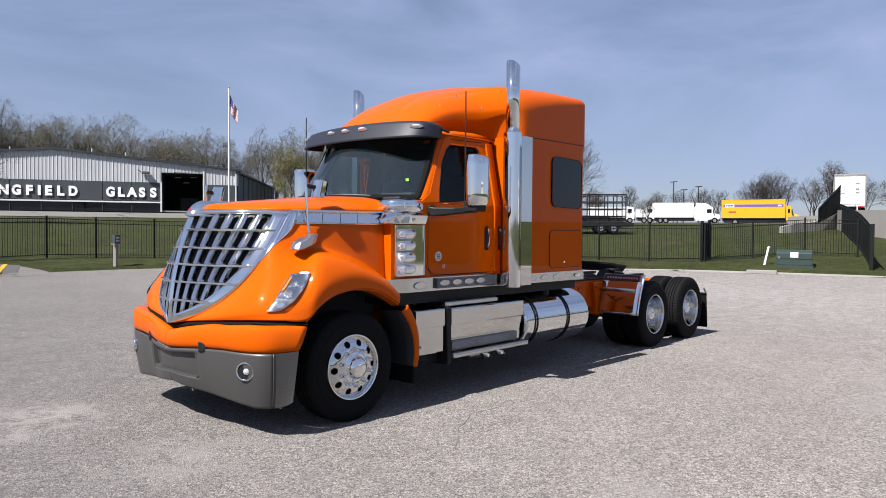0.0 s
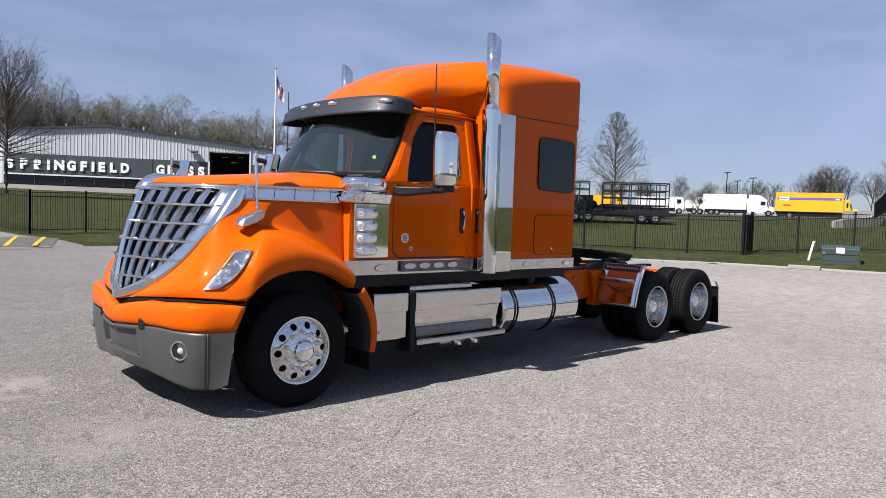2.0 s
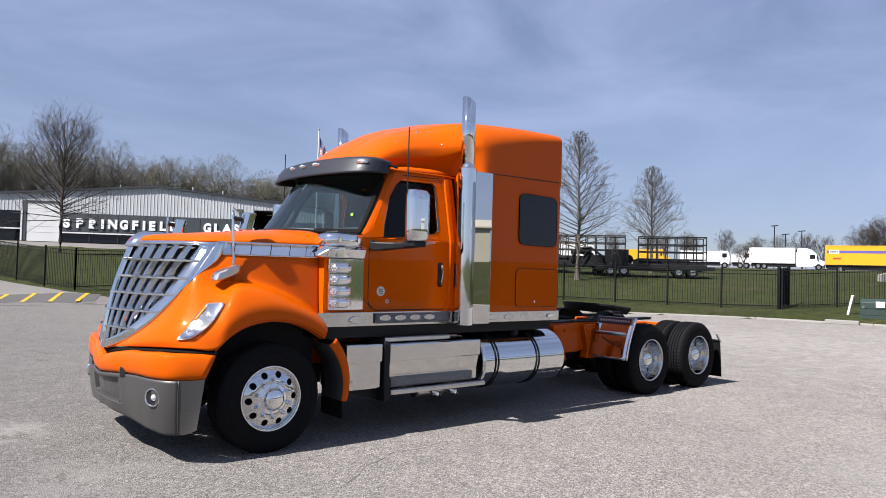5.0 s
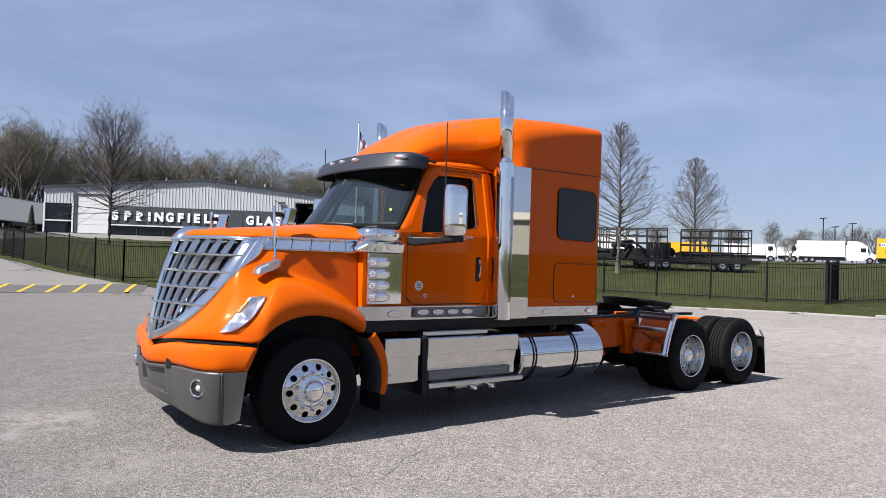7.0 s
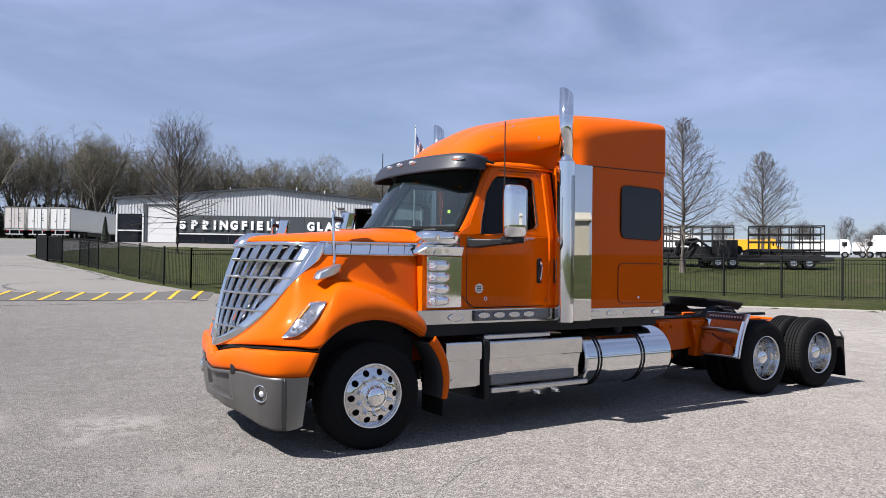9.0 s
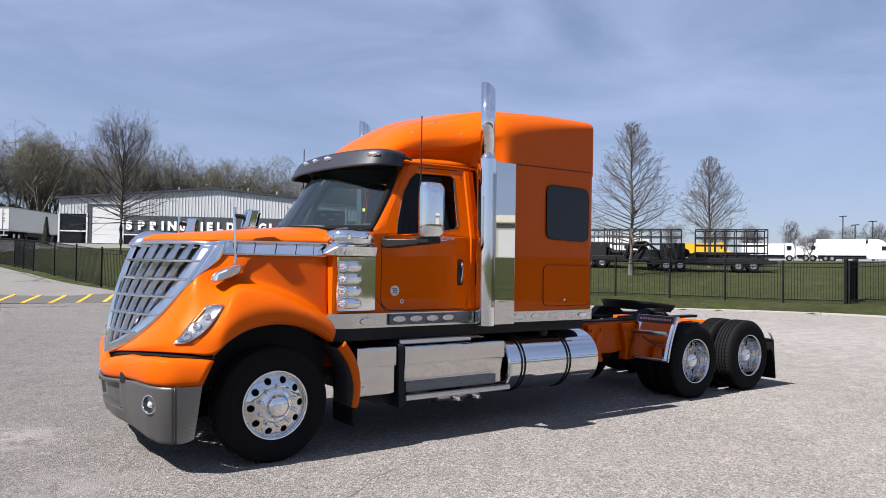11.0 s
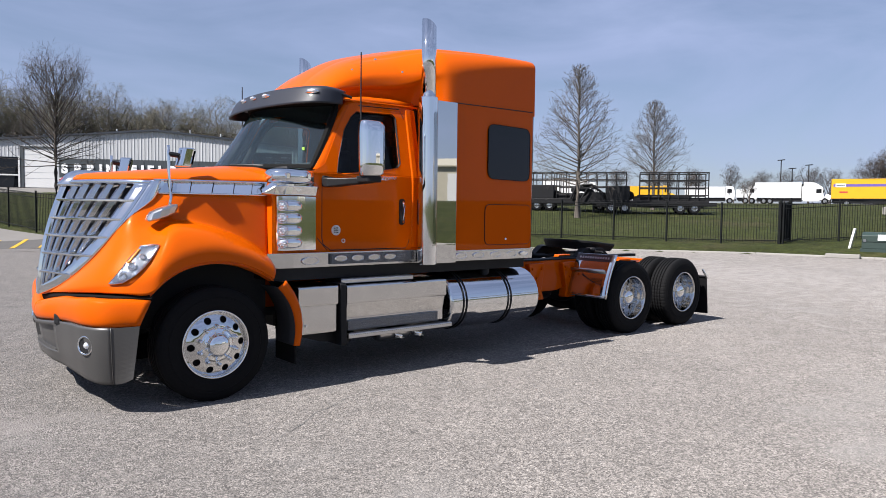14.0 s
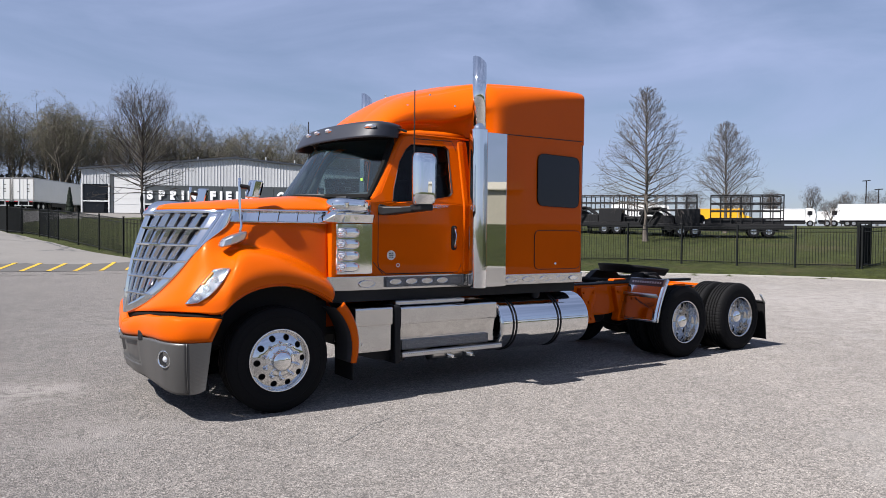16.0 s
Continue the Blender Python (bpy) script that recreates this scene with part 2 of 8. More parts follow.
stain_or_light(LOT, (-1.92, 1.15), 0.75, (0.36, 0.335, 0.31), 0.8)
stain_or_light(LOT, (-2.26, 0.55), 0.30, (0.33, 0.31, 0.29), 0.6)
stain_or_light(LOT, (-1.60, -0.95), 0.75, (0.30, 0.275, 0.255), 0.5)
# dark patch painted for the dimmer light on the lot's left side
stain_or_light(LOT, (-7.0, 9.0), 12.5, (0.110, 0.103, 0.097), 0.55)
# pale patch painted for the brighter glancing light on the far lot
stain_or_light(LOT, (17.0, 2.0), 11.0, (0.27, 0.255, 0.245), 0.45)
stain_or_light(LOT, (-3.3, 1.9), 1.0, (0.30, 0.275, 0.255), 0.45)
DRIVE = surface("concrete_drive", (0.132, 0.124, 0.114), 0.88, vary=((0.3, 0.12), (3.0, 0.06)), bump=(60.0, 0.3, 0.005))
YARD = surface("worn_grey_yard", (0.105, 0.10, 0.097), 0.9, vary=((0.25, 0.2), (3.0, 0.1)), bump=(60.0, 0.3, 0.005), stretch=(0.25, 1.6, 1.0))
TRAILER_EDGE = surface("grey_trailer_frame", (0.16, 0.155, 0.15), 0.6, vary=((1.0, 0.15),))
GRUBBY = surface("grubby_pale_panel", (0.46, 0.42, 0.41), 0.6, vary=((0.6, 0.12), (5.0, 0.12)))
cracks(DRIVE, 7.0, 0.12, (0.05, 0.05, 0.05), 1.2)
ASPHALT = surface("dark_asphalt_band", (0.066, 0.062, 0.058), 0.9, vary=((0.8, 0.1), (30.0, 0.15)), bump=(90.0, 0.4, 0.005))
LAWN = surface("lawn", (0.038, 0.045, 0.0118), 0.95, vary=((0.35, 0.22), (1.6, 0.30), (7.0, 0.50), (40.0, 0.35)), bump=(18.0, 1.0, 0.14), spec=0.15)
ground_mix(LAWN, (0.062, 0.052, 0.027), 0.22, 0.54, 0.72, 2.0)
ground_mix(LAWN, (0.020, 0.028, 0.0075), 2.6, 0.48, 0.70, 12.0)
ground_mix(LAWN, (0.075, 0.070, 0.030), 0.9, 0.56, 0.76, 21.0)


def glass(name, tint, rough=0.0):
    m = bpy.data.materials.new(name)
    m.use_nodes = True
    p = principled(m)
    p.inputs["Base Color"].default_value = (*tint, 1)
    p.inputs["Roughness"].default_value = rough
    p.inputs["Transmission Weight"].default_value = 1.0
    p.inputs["IOR"].default_value = 1.45
    return m


def tinted_pane(name, tint, ior=1.7, sheen=0.0):
    """Thin glass: mostly clear, with a glossy face and a teal film imitating sky sheen."""
    m = bpy.data.materials.new(name)
    m.use_nodes = True
    n, l = m.node_tree.nodes, m.node_tree.links
    n.clear()
    out = n.new("ShaderNodeOutputMaterial")
    tr = n.new("ShaderNodeBsdfTransparent")
    tr.inputs["Color"].default_value = (*tint, 1)
    gl = n.new("ShaderNodeBsdfGlossy")
    gl.inputs["Roughness"].default_value = 0.01
    fr = n.new("ShaderNodeFresnel")
    fr.inputs["IOR"].default_value = ior
    mx = n.new("ShaderNodeMixShader")
    df = n.new("ShaderNodeBsdfDiffuse")
    df.inputs["Color"].default_value = (0.28, 0.45, 0.47, 1)
    film = n.new("ShaderNodeMixShader")
    film.inputs["Fac"].default_value = sheen
    l.new(tr.outputs["BSDF"], film.inputs[1])
    l.new(df.outputs["BSDF"], film.inputs[2])
    l.new(fr.outputs["Fac"], mx.inputs["Fac"])
    l.new(film.outputs["Shader"], mx.inputs[1])
    l.new(gl.outputs["BSDF"], mx.inputs[2])
    l.new(mx.outputs["Shader"], out.inputs["Surface"])
    return m


# the last value paints a faint teal sky sheen over the screen
WINDSHIELD = tinted_pane("windscreen_glass", (0.50, 0.66, 0.67), 1.95, 0.022)
SIDEGLASS = tinted_pane("side_window_glass", (0.30, 0.34, 0.34), 1.35)
DARKGLASS = surface("dark_tinted_glass", (0.006, 0.007, 0.009), 0.03, coat=0.0, vary=(), spec=0.38)
MIRROR = surface("mirror_glass", (0.8, 0.8, 0.8), 0.01, 1.0, vary=())


# ---- mesh helpers ----
def part(name, bm, material, parent=None, label="", smooth=False, bevel=0.0, solid=0.0, segs=2):
    """Link a bmesh as ONE mesh object, under a thing or a part."""
    me = bpy.data.meshes.new(name)
    bmesh.ops.recalc_face_normals(bm, faces=bm.faces)
    bm.to_mesh(me)
    bm.free()
    return part_mesh(name, me, material, parent, label, smooth, bevel, solid, segs)


def part_mesh(name, me, material, parent=None, label="", smooth=False, bevel=0.0, solid=0.0, segs=2):
    for m in material if isinstance(material, (list, tuple)) else [material]:
        if m.name not in me.materials:
            me.materials.append(m)
    ob = new(name, me)
    if parent is not None:
        ob.parent = parent
    if label:
        ob["label"] = label
    if smooth:
        for p in me.polygons:
            p.use_smooth = True
    if solid:
        s = ob.modifiers.new("thickness", "SOLIDIFY")
        s.thickness = solid
        s.offset = 0
    if bevel:
        b = ob.modifiers.new("edges", "BEVEL")
        b.width = bevel
        b.segments = segs
        b.limit_method = "ANGLE"
        b.angle_limit = radians(35)
        b.harden_normals = False
    return ob


def thing(name, label, category, at=(0, 0, 0), turn=0.0, group="", kind=""):
    ob = new(name)
    ob.empty_display_size = 0.2
    ob.location = at
    ob.rotation_euler = (0, 0, radians(turn))
    return tagged(ob, label, category, group, kind)


def box(x0, x1, y0, y1, z0, z1, bm=None):
    bm = bm or bmesh.new()
    v = [bm.verts.new((x, y, z)) for x in (x0, x1) for y in (y0, y1) for z in (z0, z1)]
    for f in ((0, 1, 3, 2), (4, 6, 7, 5), (0, 4, 5, 1), (2, 3, 7, 6), (0, 2, 6, 4), (1, 5, 7, 3)):
        bm.faces.new([v[i] for i in f])
    return bm


def prism(poly, axis, a, b, bm=None):
    """Polygon extruded from a to b along axis; the polygon's pairs are the two other axes in order."""
    bm = bm or bmesh.new()

    def at(p, h):
        q = list(p)
        q.insert("xyz".index(axis), h)
        return q
    lo = [bm.verts.new(at(p, a)) for p in poly]
    hi = [bm.verts.new(at(p, b)) for p in poly]
    bm.faces.new(lo[::-1])
    bm.faces.new(hi)
    k = len(poly)
    for i in range(k):
        bm.faces.new((lo[i], lo[(i + 1) % k], hi[(i + 1) % k], hi[i]))
    return bm


def loft(rings, bm=None, closed=True, caps=True):
    bm = bm or bmesh.new()
    vs = [[bm.verts.new(p) for p in r] for r in rings]
    k = len(vs[0])
    for a, b in zip(vs, vs[1:]):
        for i in range(k if closed else k - 1):
            j = (i + 1) % k
            bm.faces.new((a[i], a[j], b[j], b[i]))
    if caps and closed:
        bm.faces.new(vs[0][::-1])
        bm.faces.new(vs[-1])
    return bm


def frame_of(d):
    d = Vector(d).normalized()
    u = d.cross(Vector((0, 0, 1)))
    if u.length < 1e-4:
        u = Vector((1, 0, 0))
    u.normalize()
    return u, d.cross(u).normalized()


def tube(points, radius, seg=10, bm=None):
    """A round bar along points; radius one number or one for each point."""
    pts = [Vector(p) for p in points]
    rad = radius if isinstance(radius, (list, tuple)) else [radius] * len(pts)
    rings = []
    for i, p in enumerate(pts):
        d = (pts[min(i + 1, len(pts) - 1)] - pts[max(i - 1, 0)])
        u, v = frame_of(d)
        rings.append([p + (u * math.cos(2 * math.pi * k / seg) + v * math.sin(2 * math.pi * k / seg)) * rad[i] for k in range(seg)])
    return loft(rings, bm)


def revolve(profile, centre, axis="y", seg=40, bm=None, closed=False):
    """Turn (radius, height) pairs round an axis through centre."""
    bm = bm or bmesh.new()
    c = Vector(centre)
    rings = []
    for r, h in profile:
        ring = []
        for k in range(seg):
            a = 2 * math.pi * k / seg
            p = {"y": (r * math.cos(a), h, r * math.sin(a)), "x": (h, r * math.cos(a), r * math.sin(a)), "z": (r * math.cos(a), r * math.sin(a), h)}[axis]
            ring.append(bm.verts.new(c + Vector(p)))
        rings.append(ring)
    pairs = list(zip(rings, rings[1:])) + ([(rings[-1], rings[0])] if closed else [])
    for a, b in pairs:
        for i in range(seg):
            j = (i + 1) % seg
            bm.faces.new((a[i], a[j], b[j], b[i]))
    bmesh.ops.remove_doubles(bm, verts=bm.verts, dist=1e-5)
    return bm


def sheet(fn, nu, nv, bm=None, keep=None):
    """Surface fn(u, v) over the unit square."""
    bm = bm or bmesh.new()
    g = [[bm.verts.new(fn(i / nu, j / nv)) for j in range(nv + 1)] for i in range(nu + 1)]
    for i in range(nu):
        for j in range(nv):
            if keep is None or keep((i + 0.5) / nu, (j + 0.5) / nv):
                bm.faces.new((g[i][j], g[i + 1][j], g[i + 1][j + 1], g[i][j + 1]))
    return bm


def rounded(poly, r, n=4):
    """A polygon in the plane with its corners rounded."""
    out = []
    k = len(poly)
    for i in range(k):
        p, a, b = Vector(poly[i]), Vector(poly[i - 1]), Vector(poly[(i + 1) % k])
        ra = min(r, (a - p).length * 0.45)
        rb = min(r, (b - p).length * 0.45)
        s, e = p + (a - p).normalized() * ra, p + (b - p).normalized() * rb
        for j in range(n + 1):
            t = j / n
            out.append(tuple((1 - t) ** 2 * s + 2 * t * (1 - t) * p + t * t * e))
    return out


def lerp(a, b, t):
    return a + (b - a) * t


def along(table, x):
    """Piecewise straight line through (x, value) pairs."""
    if x <= table[0][0]:
        return table[0][1]
    for (a, va), (b, vb) in zip(table, table[1:]):
        if x <= b:
            return lerp(va, vb, (x - a) / (b - a))
    return table[-1][1]


def letters(name, text, size, matrix, material, parent=None, deep=0.02, squeeze=1.0, spacing=1.0):
    cu = bpy.data.curves.new(name, "FONT")
    cu.body = text
    cu.size = size
    cu.extrude = deep
    cu.offset = 0.055 * size
    cu.space_character = spacing
    tmp = bpy.data.objects.new(name, cu)
    scene.collection.objects.link(tmp)
    me = bpy.data.meshes.new_from_object(tmp.evaluated_get(bpy.context.evaluated_depsgraph_get()))
    bpy.data.objects.remove(tmp)
    bpy.data.curves.remove(cu)
    me.transform(Matrix.Diagonal((squeeze, 1, 1, 1)))
    me.transform(matrix)
    me.materials.clear()
    return part_mesh(name, me, material, parent)


# ---- the ground: a flat lot, a kerb, and a lawn that climbs away from it ----
KERB = [(-260, 60), (-60, 30), (-20, 26.5), (-2.8, 24.7), (4.2, 23.6), (6.4, 24.6), (9.0, 24.9), (11.5, 24.3), (18.0, 18.3), (25.3, 10.2), (27.0, 7.6), (28.1, 3.4), (28.7, 0.0), (28.0, -8.0), (24.0, -17.0), (18.0, -24.0), (8.0, -30.0), (-30, -42), (-120, -60), (-260, -80)]
RISE_RIGHT = [(0, 0.05), (0.4, 0.14), (2.5, 0.32), (10, 1.0), (19, 1.66), (38, 2.62), (75, 2.98), (110, 3.54), (150, 4.15), (700, 6.0)]
RISE_LEFT = [(0, 0.0), (6, 0.30), (14, 0.95), (26, 1.35), (45, 2.7), (58, 3.6), (66, 3.95), (130, 4.3), (700, 6.0)]


DRIVE_EDGE = [(24.6, 5.9), (25.4, 5.47), (27.2, 4.33), (31.8, 3.1), (39.4, 1.5), (48.7, 0.67), (57.2, -0.92), (62.4, 1.98), (72.3, 7.27), (84.0, 9.4)]


def beyond_kerb(x, y):
    """Distance outside the lot, 0 on it."""
    best, sign = 1e9, 1
    for (ax, ay), (bx, by) in zip(KERB, KERB[1:]):
        dx, dy = bx - ax, by - ay
        t = max(0.0, min(1.0, ((x - ax) * dx + (y - ay) * dy) / (dx * dx + dy * dy)))
        d = math.hypot(x - ax - t * dx, y - ay - t * dy)
        if d < best - 1e-9:
            best, sign = d, (dx * (y - ay) - dy * (x - ax))
    return best if sign > 0 else -best


def land(x, y):
    s = beyond_kerb(x, y)
    if s <= 0:
        return -0.22
    left = max(0.0, min(1.0, (5.5 + 0.06 * (y - 26) - x) / 4.0))
    left = left * left * (3 - 2 * left)
    # terrace before the metal building
    ahead = -0.483 * (x - 9.6) - 0.876 * (y - 88.2)
    a, b = max(0.0, min(1.0, (10.0 - ahead) / 9.0)), max(0.0, min(1.0, (60 - x) / 14))
    terrace = 0.72 * a * a * (3 - 2 * a) * b * b * (3 - 2 * b)
    return lerp(along(RISE_RIGHT, s) + terrace, along(RISE_LEFT, s), left)


def graded(lo, hi, fine_lo, fine_hi, step, grow):
    """Coordinates that are close together in the middle and widen outwards."""
    mid = list(np.arange(fine_lo, fine_hi + 1e-6, step))
    out, s, v = [], step, fine_hi
    while v < hi:
        s *= grow
        v = min(hi, v + s)
        out.append(v)
    back, s, v = [], step, fine_lo
    while v > lo:
        s *= grow
        v = max(lo, v - s)
        back.append(v)
    return back[::-1] + mid + out


def bed(x, y):
    """Height of the soil: the land, dug out a little under the drive."""
    if abs(x) > 690 or not -390 < y < 690:
        x, y = max(-690, min(690, x)), max(-390, min(690, y))
    dug = 0.12 if 22 < y < 83.5 and -52 < x < along(DRIVE_EDGE, y) - 0.55 else 0.0
    return land(x, y) - dug


def build_land():
    xs = graded(-2500, 2500, -14, 62, 1.0, 1.35)
    ys = graded(-2500, 2500, -36, 60, 1.0, 1.35)
    bm = bmesh.new()
    g = [[bm.verts.new((x, y, bed(x, y))) for y in ys] for x in xs]
    for i in range(len(xs) - 1):
        for j in range(len(ys) - 1):
            bm.faces.new((g[i][j], g[i + 1][j], g[i + 1][j + 1], g[i][j + 1]))
    return tagged(part("ground", bm, LAWN, smooth=True), "green spring lawn climbing away from the lot", "lawn", kind="structure")


build_land()


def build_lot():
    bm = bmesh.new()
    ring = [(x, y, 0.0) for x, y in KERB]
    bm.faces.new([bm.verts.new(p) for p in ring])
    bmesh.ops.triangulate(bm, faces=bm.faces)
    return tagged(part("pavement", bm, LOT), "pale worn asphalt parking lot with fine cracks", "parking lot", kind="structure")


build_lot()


def build_kerb():
    """A low concrete kerb along the lawn, with a joint every three metres."""
    pts = [Vector((x, y, 0)) for x, y in KERB[8:18]]
    bm = bmesh.new()
    for a, b in zip(pts, pts[1:]):
        n = max(1, round((b - a).length / 3.0))
        d = (b - a).normalized()
        out = Vector((-d.y, d.x, 0))
        for i in range(n):
            p, q = a.lerp(b, i / n) + d * 0.006, a.lerp(b, (i + 1) / n) - d * 0.006
            ring = []
            for e in (p, q):
                ring.append([e + Vector((0, 0, -0.05)), e + Vector((0, 0, 0.05)) + out * 0.015, e + Vector((0, 0, 0.065)) + out * 0.04, e + out * 0.28 + Vector((0, 0, 0.065)), e + out * 0.28 + Vector((0, 0, -0.05))])
            loft(ring, bm)
    return tagged(part("kerb", bm, CONCRETE), "weathered pale concrete kerb edging the lawn", "kerb", kind="structure")


build_kerb()


def draped(name, ring, lift, material, label, category, cell=1.2):
    """A paved surface laid over the land inside a convex ring of plan points, in small cells."""
    bm = bmesh.new()
    (ax, ay), (bx, by), (cx, cy), (dx, dy) = ring
    nu = max(1, int(math.hypot(bx - ax, by - ay) / cell))
    nv = max(1, int(math.hypot(dx - ax, dy - ay) / cell))

    def fn(u, v):
        x = lerp(lerp(ax, bx, u), lerp(dx, cx, u), v)
        y = lerp(lerp(ay, by, u), lerp(dy, cy, u), v)
        return (x, y, max(0.0, land(x, y)) + lift)
    sheet(fn, nu, nv, bm)
    return tagged(part(name, bm, material, smooth=True), label, category, kind="structure")


# ---- drive on the left, painted band, walks ----
def build_drive(name, y0, y1, x_left, lift, material, label):
    """Paving from far left to the curved edge of the lawn."""
    ny = int((y1 - y0) / 0.8)

    def fn(u, v):
        y = lerp(y0, y1, v)
        x = lerp(x_left, along(DRIVE_EDGE, y), 1 - (1 - u) ** 1.6)
        return (x, y, max(0.0, land(x, y)) + lift)
    return tagged(part(name, sheet(fn, 40, ny), material, smooth=True), label, "drive", kind="structure")


build_drive("lot_skirt", 22.6, 26.4, -50, 0.008, LOT, "worn asphalt running up to the painted band")
build_drive("drive", 26.4, 57.0, -50, 0.012, DRIVE, "pale concrete drive with dark cracks")
build_drive("yard", 57.0, 84.0, -50, 0.012, YARD, "worn concrete yard before the trailers")
draped("apron", [(-30, 31.9), (4.6, 23.45), (5.5, 25.9), (-30, 38.4)], 0.022, ASPHALT, "grey asphalt band across the drive", "pavement", 0.8)
draped("walk", [(6.6, 81.5), (39.4, 63.4), (43.2, 70.3), (9.8, 88.6)], 0.06, DRIVE, "pale concrete walk along the building", "pavement")
draped("upper_yard", [(66, 62), (92, 14), (150, 35), (120, 90)], 0.03, ASPHALT, "asphalt yard on the rise where lorries stand", "pavement")


def build_stripe(i):
    x0 = -2.41 + 0.926 * i
    y0 = 24.65 - 0.245 * x0 + 0.06
    x1, y1 = x0 + 0.96, y0 + 3.55 - 0.155 * i
    bm = bmesh.new()

    def fn(u, v):
        x, y = lerp(x0, x1, v) + 0.175 * (u - 0.5), lerp(y0, y1, v)
        return (x, y, max(0.0, land(x, y)) + 0.030)
    sheet(fn, 1, 8, bm)
    return tagged(part("road_stripe", bm, PAINT_YELLOW), "slanted yellow stripe painted on the dark asphalt band", "road marking", "yellow stripes", "structure")


for i in range(-8, 8):
    build_stripe(i)


# ---- cracks in the lot: thin dark seams that wander ----
def build_crack(points, width, seed, lift=0.004):
    rnd = random.Random(seed)
    pts = []
    for (ax, ay), (bx, by) in zip(points, points[1:]):
        n = max(2, int(math.dist((ax, ay), (bx, by)) / 0.10))
        for i in range(n):
            pts.append(Vector((lerp(ax, bx, i / n) + rnd.gauss(0, 0.012), lerp(ay, by, i / n) + rnd.gauss(0, 0.012), 0)))
    pts.append(Vector((*points[-1], 0)))
    for p in pts:
        p.z = max(0.0, land(p.x, p.y)) + lift
    bm = bmesh.new()
    rows = []
    for i, p in enumerate(pts):
        d = (pts[min(i + 1, len(pts) - 1)] - pts[max(i - 1, 0)]).normalized()
        w = width * rnd.uniform(0.3, 1.0) * min(1.0, 0.15 + i / 4, 0.15 + (len(pts) - 1 - i) / 4)
        s = Vector((-d.y, d.x, 0)) * w / 2
        rows.append((bm.verts.new(p - s), bm.verts.new(p + s)))
    for a, b in zip(rows, rows[1:]):
        bm.faces.new((a[0], a[1], b[1], b[0]))
    return tagged(part("crack", bm, CRACK), "thin dark crack across the worn asphalt", "crack", "lot cracks", "structure")


CRACK = surface("crack_filling", (0.13, 0.125, 0.12), 0.95, vary=((12.0, 0.3),))
build_crack([(-0.14, -2.46), (0.19, -2.22), (0.53, -1.97), (0.95, -1.73), (1.55, -1.77)], 0.010, 1)
build_crack([(4.86, -1.63), (4.95, -2.11), (5.19, -2.49), (5.29, -3.0), (5.55, -3.46), (5.71, -3.86)], 0.010, 2)
build_crack([(6.73, -3.31), (7.73, -3.44), (8.78, -3.75)], 0.010, 3)
build_crack([(-1.82, 6.46), (-0.81, 6.5), (0.22, 6.58)], 0.010, 4)
build_crack([(-1.27, 2.08), (-0.65, 2.21), (-0.31, 2.68)], 0.010, 5)
build_crack([(3.61, -1.99), (4.38, -2.25), (4.68, -2.92), (5.09, -3.57)], 0.010, 6)
build_crack([(20.66, 3.96), (20.51, 2.35), (20.51, 0.76)], 0.1, 7)
for k, line in enumerate(([(-7.0, 52.0), (-4.6, 48.4), (-2.6, 45.6), (-1.5, 44.6)], [(-1.9, 45.6), (-1.2, 43.9), (-0.4, 41.2), (1.0, 38.4)], [(-3.4, 47.2), (-3.0, 45.0), (-2.2, 44.2)], [(-9.5, 41.0), (-6.0, 38.6), (-3.0, 37.6)])):
    build_crack(line, 0.26, 20 + k, 0.020)


# ---- the orange tractor; x runs back from its front axle, its driver's side is at negative y ----
def flip(bm, side):
    """Mirror a part built for the driver's side to the other side."""
    if side > 0:
        bmesh.ops.scale(bm, vec=(1, -1, 1), verts=bm.verts)
    return bm


def spline(points, t):
    """Smooth curve through 3D points, t from 0 to 1."""
    n = len(points) - 1
    f = min(max(t, 0.0), 1.0) * n
    i = min(int(f), n - 1)
    f -= i
    p1, p2 = Vector(points[i]), Vector(points[i + 1])
    p0 = Vector(points[i - 1]) if i > 0 else p1 * 2 - p2
    p3 = Vector(points[i + 2]) if i + 2 <= n else p2 * 2 - p1
    return 0.5 * (2 * p1 + (p2 - p0) * f + (2 * p0 - 5 * p1 + 4 * p2 - p3) * f * f + (3 * p1 - p0 - 3 * p2 + p3) * f ** 3)


def net(rows, u, v):
    """Smooth surface through a net of points: u along the rows, v along each."""
    return spline([spline(r, v) for r in rows], u)


def plate(outer, holes, at, bm=None):
    """A flat sheet with holes; at(a, b) puts the outline's points in space."""
    from mathutils.geometry import tessellate_polygon
    bm = bm or bmesh.new()
    loops = [outer] + list(holes)
    flat = [p for l in loops for p in l]
    vs = [bm.verts.new(at(*p)) for p in flat]
    for tri in tessellate_polygon([[Vector((a, b, 0)) for a, b in l] for l in loops]):
        try:
            bm.faces.new([vs[i] for i in tri])
        except ValueError:
            pass
    return bm


def ring_band(poly, width, at, bm=None):
    """A flat band of the given width inside a closed outline."""
    c = sum((Vector(p) for p in poly), Vector((0, 0))) / len(poly)
    inner = [tuple(Vector(p) + (c - Vector(p)).normalized() * width) for p in poly]
    bm = bm or bmesh.new()
    a = [bm.verts.new(at(*p)) for p in poly]
    b = [bm.verts.new(at(*p)) for p in inner]
    for i in range(len(poly)):
        j = (i + 1) % len(poly)
        bm.faces.new((a[i], a[j], b[j], b[i]))
    return bm


truck = thing("semi_truck", "glossy orange sleeper semi tractor with chrome trim on the lot", "truck", (0, 0.115, 0))
truck.scale = (1, 1.07, 1)

